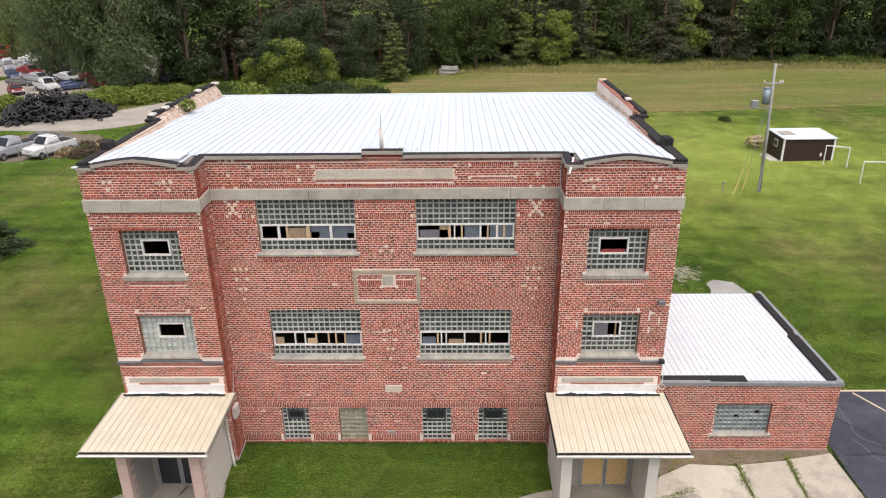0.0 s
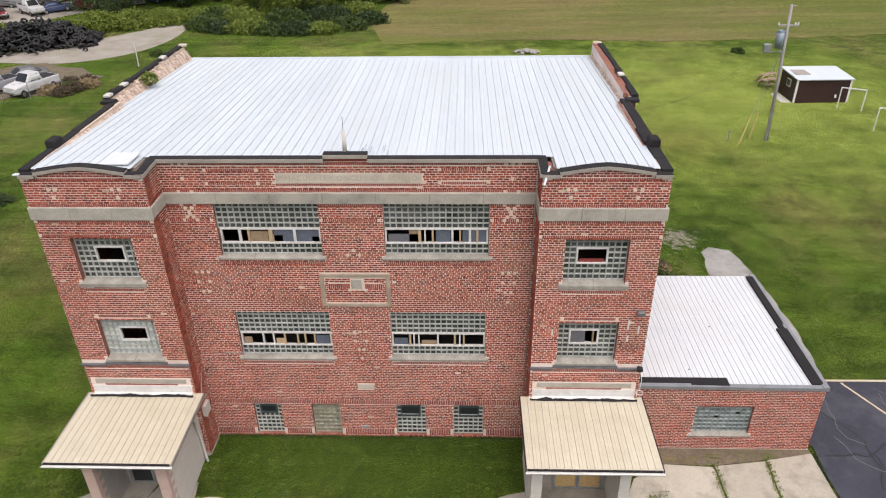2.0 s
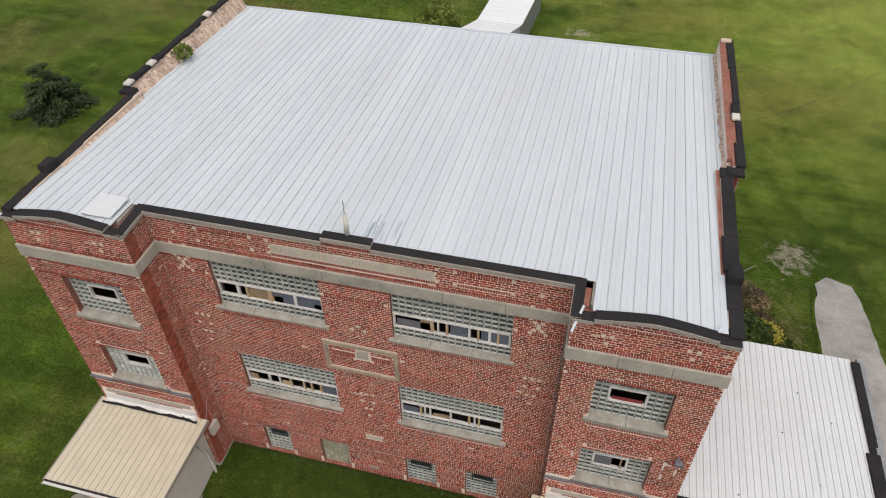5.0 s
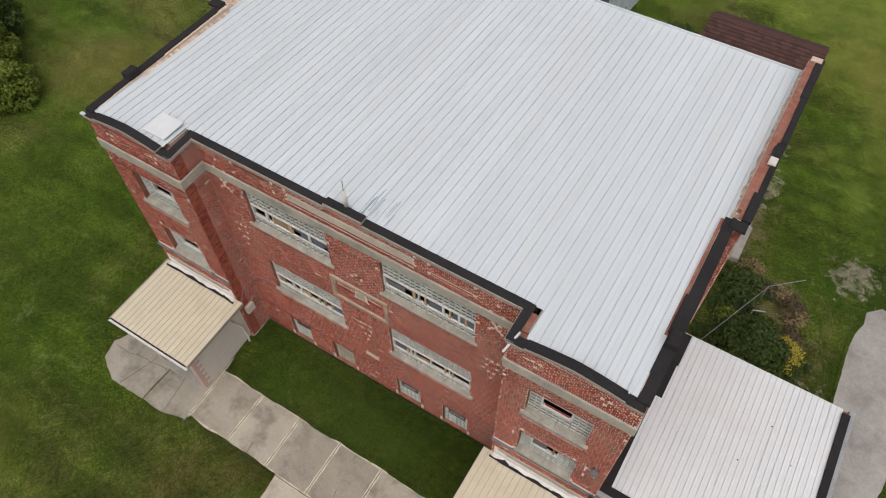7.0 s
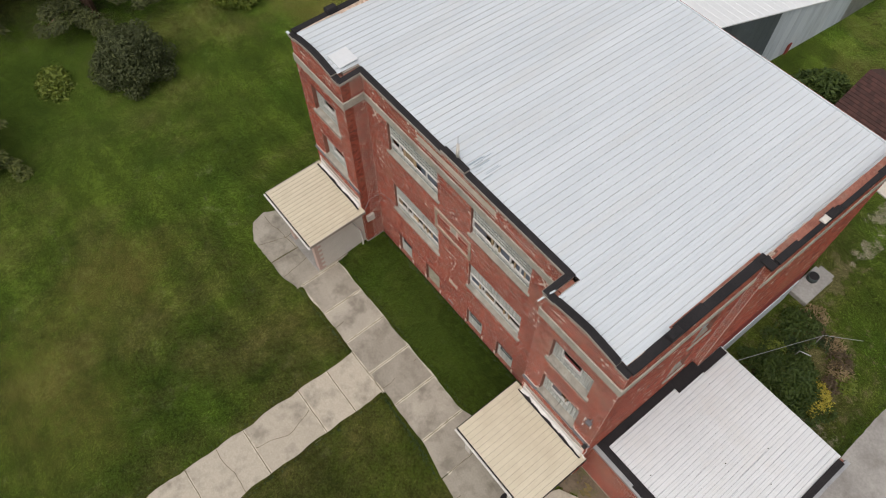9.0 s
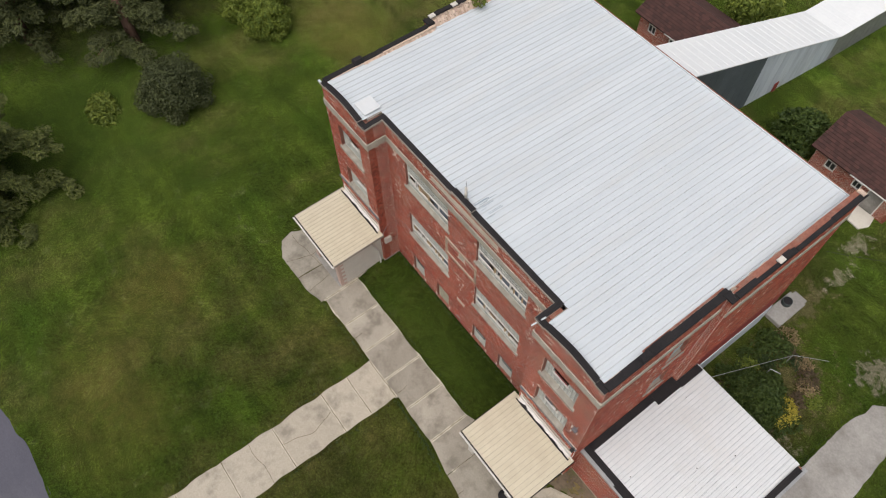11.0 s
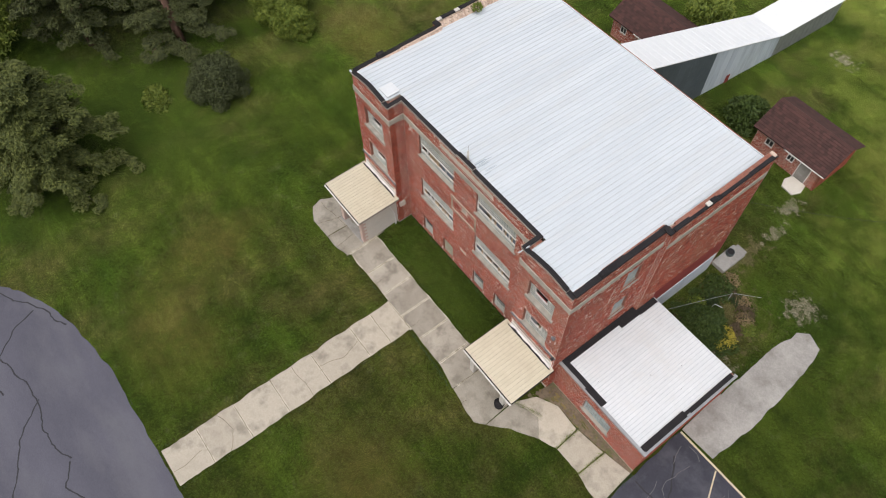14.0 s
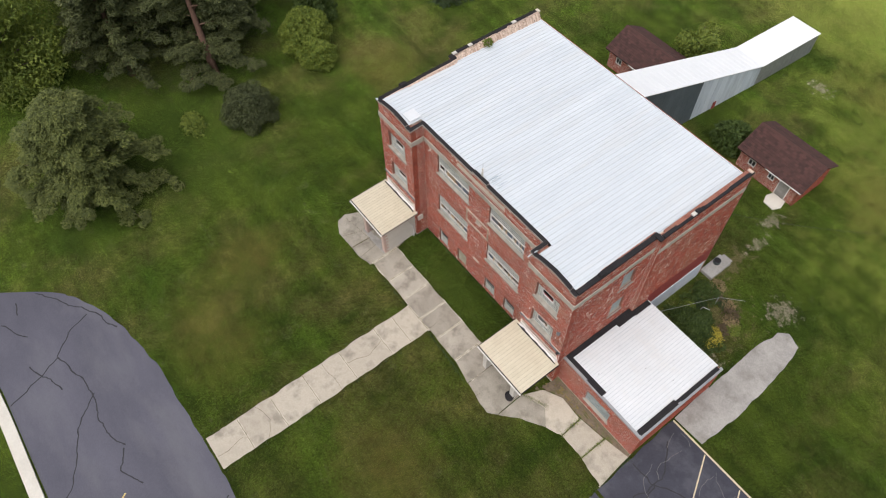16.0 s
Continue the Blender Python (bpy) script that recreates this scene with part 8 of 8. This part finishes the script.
for k, (a, b, sag) in enumerate((((27.2, 33.4, 8.1), (62, 22, 7.0), 1.2), ((27.0, 33.4, 8.6), (10.7, 14.0, 9.0), 1.6))):
    pts = [(a[0] + (b[0] - a[0]) * t / 16, a[1] + (b[1] - a[1]) * t / 16, a[2] + (b[2] - a[2]) * t / 16 - sag * 4 * (t / 16) * (1 - t / 16)) for t in range(17)]
    child("cable", Shape().tube(pts, 0.009, 5).mesh("cable", RUBBER), wire)
rail = thing("pipe_rail", "bent pale pipe rail among the weeds", "rail", (0, 0, 0))
child("pipe", Shape().tube([(10.9, 8.7, 1.5), (12.4, 12.6, 1.2), (12.9, 13.9, 1.05)], 0.014, 6).mesh("pipe", GALVANISED), rail)
child("pipe", Shape().tube([(12.6, 12.0, 0.0), (12.7, 12.4, 1.0), (13.2, 12.6, 1.0)], 0.03, 6).mesh("pipe", GALVANISED), rail)
child("pipe", Shape().tube([(12.9, 13.9, 0.0), (12.9, 13.9, 1.1)], 0.035, 6).mesh("pipe", GALVANISED), rail)
child("pipe", Shape().tube([(12.95, 14.0, 1.05), (14.3, 15.25, 1.0)], 0.014, 6).mesh("pipe", GALVANISED), rail)
barrel = thing("steel_tub", "low dark steel tub on the grey stoop", "tub", (10.55, 16.75, 0.30))
child("shell", Shape().tube([(0, 0, 0), (0, 0, 0.12), (0, 0, 0.14), (0, 0, 0.2), (0, 0, 0.3)], [0.28, 0.28, 0.295, 0.28, 0.28], 16).torus((0, 0, 0.3), 0.27, 0.02, seg=16, ring=6).mesh("shell", DARK_METAL, smooth=True), barrel)
child("opening", Shape().tube([(0, 0, 0.302), (0, 0, 0.306)], 0.25, 16).mesh("opening", MEMBRANE), barrel)
for k, (x, y, s_) in enumerate(((11.4, 9.4, 0.7), (12.0, 15.2, 0.8), (14.9, 10.4, 0.8), (14.6, 13.6, 0.7), (11.3, 12.6, 0.6), (13.6, 14.6, 0.6), (15.4, 11.4, 0.6))):
    bush("weed_clump", s_, s_ * 0.7, DRY_WEED if k % 2 else LEAF, "dry straggling weeds beside the annex" if k % 2 else "low green weeds beside the annex", at_ground(x, y), 110 + k, 420, 0.12, "weeds")
wd = random.Random(404)
for k in range(20):
    x, y = wd.uniform(11.0, 15.2), wd.uniform(8.7, 14.6)
    q = wd.uniform(0.35, 0.85)
    bush("weed_clump", q, q * wd.uniform(0.5, 0.9), (LEAF, LEAF_DARK, DRY_BRUSH, LEAF_LIGHT)[k % 4], "dead brown weeds in the tangle beside the annex" if k % 4 == 2 else "low green weeds in the tangle beside the annex", at_ground(x, y), 500 + k, 380, 0.13, "weeds")
loop = thing("wall_wire", "thin pale wire looping from canopy to wall", "wire", (0, 0, 0))
child("wire", Shape().tube([(-5.9, -0.02, 3.1), (-5.95, 0.4, 3.7), (-5.6, 0.95, 4.15), (-5.0, 1.03, 4.2), (-3.5, 1.03, 4.15)], 0.012, 5).mesh("wire", GALVANISED), loop)
coil = thing("wire_coil", "coil of pale wire hanging at the wing corner", "wire", (10.02, -0.14, 3.45))
child("wire", Shape().torus((0, 0, 0), 0.13, 0.014, (0.3, 1, 0.2), 14, 5).tube([(0, 0.02, 0.12), (0.03, 0.05, 0.5), (-0.05, 0.1, 0.95)], 0.012, 5).mesh("wire", TRIM), coil)
flood = thing("corner_lamp", "small dark floodlight at the wing corner", "lamp", (9.9, -0.12, 4.55))
child("bracket", Shape().tube([(0, 0.14, 0), (0, 0, 0)], 0.02, 6).mesh("bracket", RUBBER), flood)
child("lamp_head", Shape().box(-0.09, -0.14, -0.08, 0.09, 0.02, 0.08, 0, 0.02).mesh("lamp_head", RUBBER), flood)
pile = thing("rock_pile", "small pile of grey stones and scrap on the lawn", "stones", (10.6, 60.4, 0))
for k in range(26):
    a, l = rnd.uniform(0, 6.28), rnd.uniform(0, 1.3)
    child("stone", Shape().box(-0.25, -0.2, -0.1, 0.25, 0.2, 0.18, 0, 0.09).mesh("stone", GREY_BLOCK), pile, m=pose(math.cos(a) * l, math.sin(a) * l * 0.6, 0.08 + 0.35 * max(0, 0.8 - l), rnd.uniform(-20, 20), rnd.uniform(-20, 20), rnd.uniform(0, 180)))
logs = thing("scrap_heap", "heap of grey scrap at the field's edge", "scrap", (1.2, 96.0, 0.2), 10)
for k in range(16):
    child("beam", Shape().box(-1.4, -0.12, -0.1, 1.4, 0.12, 0.12, 0, 0.03).mesh("beam", GREY_BLOCK), logs, m=pose(rnd.uniform(-0.5, 0.5), rnd.uniform(-0.9, 0.9), 0.12 + 0.07 * k, 0, rnd.uniform(-6, 6), rnd.uniform(-15, 15)))

# ---- salvage yard: vehicles, tyres, fence ----
PAINTS = {n: material("car_paint_" + n, tuple(0.8 * q for q in c), c, 1.0, 0.35, fine=6, bump=0, stain=(0.25, 0.18, 0.13), stain_scale=1.5, stain_amount=0.25) for n, c in
          {"white": (0.70, 0.70, 0.69), "silver": (0.38, 0.39, 0.41), "red": (0.24, 0.022, 0.025), "blue": (0.05, 0.08, 0.19), "grey": (0.15, 0.155, 0.16), "black": (0.02, 0.02, 0.022), "bright_red": (0.45, 0.03, 0.02), "tan": (0.35, 0.28, 0.20)}.items()}


def loft(sections, mat, name):
    """A car body from cross sections: (x, half width low, half width high, z low, z mid, z high)."""
    s = Shape()
    ring = []
    for x, wl, wh, z0, zm, z1 in sections:
        ring.append([(x, -wl * 0.94, z0), (x, -wl, z0 + 0.12), (x, -wl, zm), (x, -wh, z1 - 0.03), (x, -wh * 0.9, z1), (x, wh * 0.9, z1), (x, wh, z1 - 0.03), (x, wl, zm), (x, wl, z0 + 0.12), (x, wl * 0.94, z0)])
    n = 10
    v = [p for r in ring for p in r]
    f = [(k * n + q, k * n + (q + 1) % n, (k + 1) * n + (q + 1) % n, (k + 1) * n + q) for k in range(len(ring) - 1) for q in range(n)]
    f += [tuple(range(n))[::-1], tuple(range((len(ring) - 1) * n, len(ring) * n))]
    s.add(v, f)
    return s.mesh(name, mat)


WHEEL_TYRE = Shape().torus((0, 0, 0), 0.25, 0.10, (0, 1, 0), 18, 8, flat=1.15).mesh("tyre", RUBBER, smooth=True)
WHEEL_RIM = Shape().tube([(0, -0.09, 0), (0, 0.09, 0)], 0.2, 12).mesh("rim", CHROME)


def vehicle(kind, paint, loc, rz, pitch=0.0, wheels=True, label="", group="", door=None):
    v = thing("pickup_truck" if kind == "pickup" else "car", label or f"{paint} scrapped {'pickup truck' if kind == 'pickup' else 'car'} in the salvage yard", "pickup truck" if kind == "pickup" else "car", loc, rz, group)
    if pitch:
        v.matrix_basis = v.matrix_basis @ pose(0, 0, 0, 0, pitch, 0)
    if kind == "pickup":
        v.matrix_basis = v.matrix_basis @ Matrix.Diagonal((0.93, 0.98, 1.18, 1))
    m = PAINTS[paint]
    if kind == "pickup":
        body = [(-2.75, 0.88, 0.86, 0.5, 0.85, 1.02), (-2.7, 0.95, 0.93, 0.42, 0.9, 1.08), (-0.75, 0.97, 0.95, 0.42, 0.9, 1.08), (-0.7, 0.97, 0.93, 0.40, 0.95, 1.1), (1.0, 0.97, 0.92, 0.40, 0.95, 1.12), (2.35, 0.95, 0.86, 0.42, 0.88, 1.02), (2.6, 0.88, 0.78, 0.45, 0.82, 0.95)]
        cab = [(-0.72, 0.9, 0.78, 1.05, 1.2, 1.25), (-0.6, 0.9, 0.76, 1.05, 1.4, 1.72), (0.45, 0.9, 0.76, 1.05, 1.4, 1.75), (1.12, 0.88, 0.80, 1.05, 1.1, 1.14)]
        wx = (-1.75, 1.75)
        glass = (-0.45, 0.35)
    else:
        body = [(-2.25, 0.78, 0.7, 0.45, 0.7, 0.8), (-2.1, 0.86, 0.8, 0.32, 0.78, 0.92), (-0.8, 0.88, 0.82, 0.28, 0.8, 0.95), (0.9, 0.88, 0.82, 0.28, 0.78, 0.92), (2.0, 0.84, 0.74, 0.32, 0.68, 0.80), (2.25, 0.74, 0.62, 0.4, 0.6, 0.68)]
        cab = [(-1.55, 0.80, 0.74, 0.88, 0.92, 0.95), (-0.85, 0.80, 0.62, 0.88, 1.15, 1.38), (0.25, 0.80, 0.62, 0.88, 1.15, 1.40), (1.05, 0.80, 0.72, 0.86, 0.9, 0.92)]
        wx = (-1.4, 1.45)
        glass = (-0.75, 0.35)
    child("body", loft(body, m, "body"), v)
    child("cabin", loft(cab, m, "cabin"), v)
    zc = cab[1][4]
    for sg in (-1, 1):
        s = Shape()
        w0, w1 = cab[1][1] + 0.012, cab[1][2] + 0.03
        for a, b in ((glass[0] - 0.12, (glass[0] + glass[1]) / 2 - 0.04), ((glass[0] + glass[1]) / 2 + 0.04, glass[1] + 0.2)):
            q = [(a, sg * w0, zc - 0.24), (b, sg * w0, zc - 0.24), (b - 0.08, sg * w1, cab[1][5] - 0.08), (a + 0.06, sg * w1, cab[1][5] - 0.08)]
            s.add(q + [(p[0], p[1] - sg * 0.03, p[2]) for p in q], [(0, 1, 2, 3), (7, 6, 5, 4), (0, 4, 5, 1), (2, 6, 7, 3)])
        child("side_window", s.mesh("side_window", DARK_GLASS), v)
    xa, za, xb, zb = cab[2][0], cab[2][5], cab[3][0], cab[3][5]
    s = Shape()
    q = [(xa + 0.1, -0.62, za - 0.05), (xa + 0.1, 0.62, za - 0.05), (xb - 0.02, 0.72, zb + 0.05), (xb - 0.02, -0.72, zb + 0.05)]
    s.add(q + [(p[0] - 0.02, p[1], p[2] - 0.05) for p in q], [(3, 2, 1, 0), (4, 5, 6, 7)])
    s.v = [(p[0] + 0.03, p[1], p[2] + 0.02) for p in s.v]
    child("windscreen", s.mesh("windscreen", DARK_GLASS), v)
    if kind == "pickup":
        child("bed_liner", Shape().box(-2.6, -0.8, 1.0, -0.85, 0.8, 1.095).mesh("bed_liner", RUBBER), v)
    end = body[-1][0]
    child("bumper", Shape().box(end - 0.05, -0.85, 0.42, end + 0.10, 0.85, 0.6, 0, 0.03).mesh("bumper", CHROME), v)
    for sg in (-1, 1):
        child("headlight", Shape().box(end - 0.06, sg * 0.62 - 0.14, 0.66, end + 0.02, sg * 0.62 + 0.14, 0.8, 0, 0.02).mesh("headlight", TRIM), v)
    if wheels:
        for x in wx:
            for sg in (-1, 1):
                wh = child("wheel", WHEEL_TYRE, v, m=pose(x, sg * (body[2][1] - 0.06), 0.35))
                child("rim", WHEEL_RIM, wh)
    if door:
        s = Shape().box(0.0, -0.99, 0.5, 0.9, -0.975, 1.1)
        child("door", s.mesh("door", PAINTS[door]), v, door + " replacement door")
    return v


vehicle("pickup", "white", at_ground(-38.6, 46.6), -114, label="white pickup truck with a black door by the fence", door="black")
vehicle("pickup", "silver", at_ground(-42.2, 46.2), -114, label="silver pickup truck parked by the fence")
vehicle("car", "grey", at_ground(-41.6, 50.6), -140, label="dark grey flatbed car behind the trucks")
vehicle("car", "tan", at_ground(-49.0, 47.5), -140, label="tan scrapped car by the fence")
yr = random.Random(4)
for k in range(44):
    row, col = k // 6, k % 6
    x = -60 - row * 4.6 + col * 3.1 + yr.uniform(-0.8, 0.8) - 2
    y = 82 + row * 7.0 + col * 1.8 + yr.uniform(-0.8, 0.8)
    vehicle("car" if yr.random() < 0.75 else "pickup", yr.choice(("white", "silver", "red", "blue", "grey", "white", "black", "red", "blue")) if row < 6 else "bright_red", (x, y, ground_z(x, y) + 0.02), yr.uniform(-60, 40), yr.uniform(-4, 4), wheels=row < 2, group="scrapped cars")
for x, y, z in ((-60.5, 84.5, 1.35), (-66, 92, 1.35), (-69, 98, 1.35), (-74, 107, 1.35)):
    vehicle("car", yr.choice(("white", "silver", "red", "blue")), (x, y, z), yr.uniform(-60, 40), 3, False, group="scrapped cars")
sheet("truck_dirt", ragged(-43.0, 49.6, 8.5, 6.6, 40, 0.3, 12), DIRT, "bare brown dirt under the parked trucks", "ground", 0.06, 0.2)
for k, (x, y) in enumerate(((-35.2, 45.6), (-34.6, 47.0), (-35.9, 48.8), (-34.4, 49.4))):
    bush("dry_brush", 1.1, 1.0, DRY_BRUSH, "brown dead brush along the fence", at_ground(x, y), 130 + k, 700, 0.2, "weeds")
sheet("yard_ground", ragged(-74, 104, 26, 34, 40, 0.25, 9), GRAVEL, "bare dirt ground of the salvage yard", "ground", 0.02, 0.2)
vehicle("car", "blue", at_ground(-42.5, 92.0), 30, label="blue scrapped car among the trees")

TYRE = Shape().torus((0, 0, 0), 0.29, 0.12, (0, 0, 1), 18, 8, flat=0.85).mesh("tyre", RUBBER, smooth=True)
for k in range(290):
    u, w = yr.random(), yr.gauss(0, 0.30)
    cx, cy = -52.5 + 11.0 * u, 62.0 + 5.2 * u
    hgt = 3.6 * math.sin(math.pi * min(max(u * 0.9 + 0.08, 0), 1)) ** 0.8 * max(0, 1 - abs(w) * 1.1)
    lvl = yr.random() ** 0.7
    ob = new("tyre", TYRE)
    ob.matrix_basis = pose(cx + w * 3.0 * -0.5, cy + w * 5.2, ground_z(cx, cy) + 0.12 + lvl * hgt, yr.uniform(-70, 70), yr.uniform(-50, 50), yr.uniform(0, 180))
    tagged(ob, "worn black tyre in the heap", "tyre", "tyre heap")
heap = Shape()
for k in range(420):
    u, w = yr.random(), yr.gauss(0, 0.26)
    cx, cy = -52.8 + 11.2 * u, 62.0 + 5.2 * u
    hgt = 3.3 * math.sin(math.pi * min(max(u * 0.9 + 0.08, 0), 1)) ** 0.8 * max(0, 1 - abs(w) * 1.2)
    heap.torus((cx - 1.5 * w, cy + 5.0 * w, ground_z(cx, cy) + 0.1 + yr.random() * hgt), 0.29, 0.12, (yr.gauss(0, 0.6), yr.gauss(0, 0.6), 1), 12, 6)
tagged(new("tyre_heap", heap.mesh("tyre_heap", RUBBER, smooth=True)), "heap of worn black tyres beside the gravel road", "tyres", kind="stuff")
fence = thing("wire_fence", "rusty wire mesh fence along the yard", "fence", (0, 0, 0))
fx = [(-35.6, 46.6), (-37.6, 44.3), (-39.6, 43.0), (-43.0, 43.9), (-47, 45.4), (-51, 46.2), (-56, 47.2)]
for x, y in fx:
    child("post", Shape().tube([(x, y, -0.2), (x, y, 1.75)], 0.035, 6).mesh("post", GALVANISED), fence)
for (xa, ya), (xb, yb) in zip(fx, fx[1:]):
    for z in (0.1, 0.6, 1.1, 1.65):
        child("wire", Shape().tube([(xa, ya, z), (xb, yb, z)], 0.012, 4).mesh("wire", GALVANISED), fence)
tall_post = thing("marker_pole", "thin white marker post on the lawn", "post", at_ground(-31.8, 55.5))
child("post", Shape().tube([(0, 0, -0.1), (0.05, 0, 2.6)], 0.05, 8).mesh("post", TRIM), tall_post)
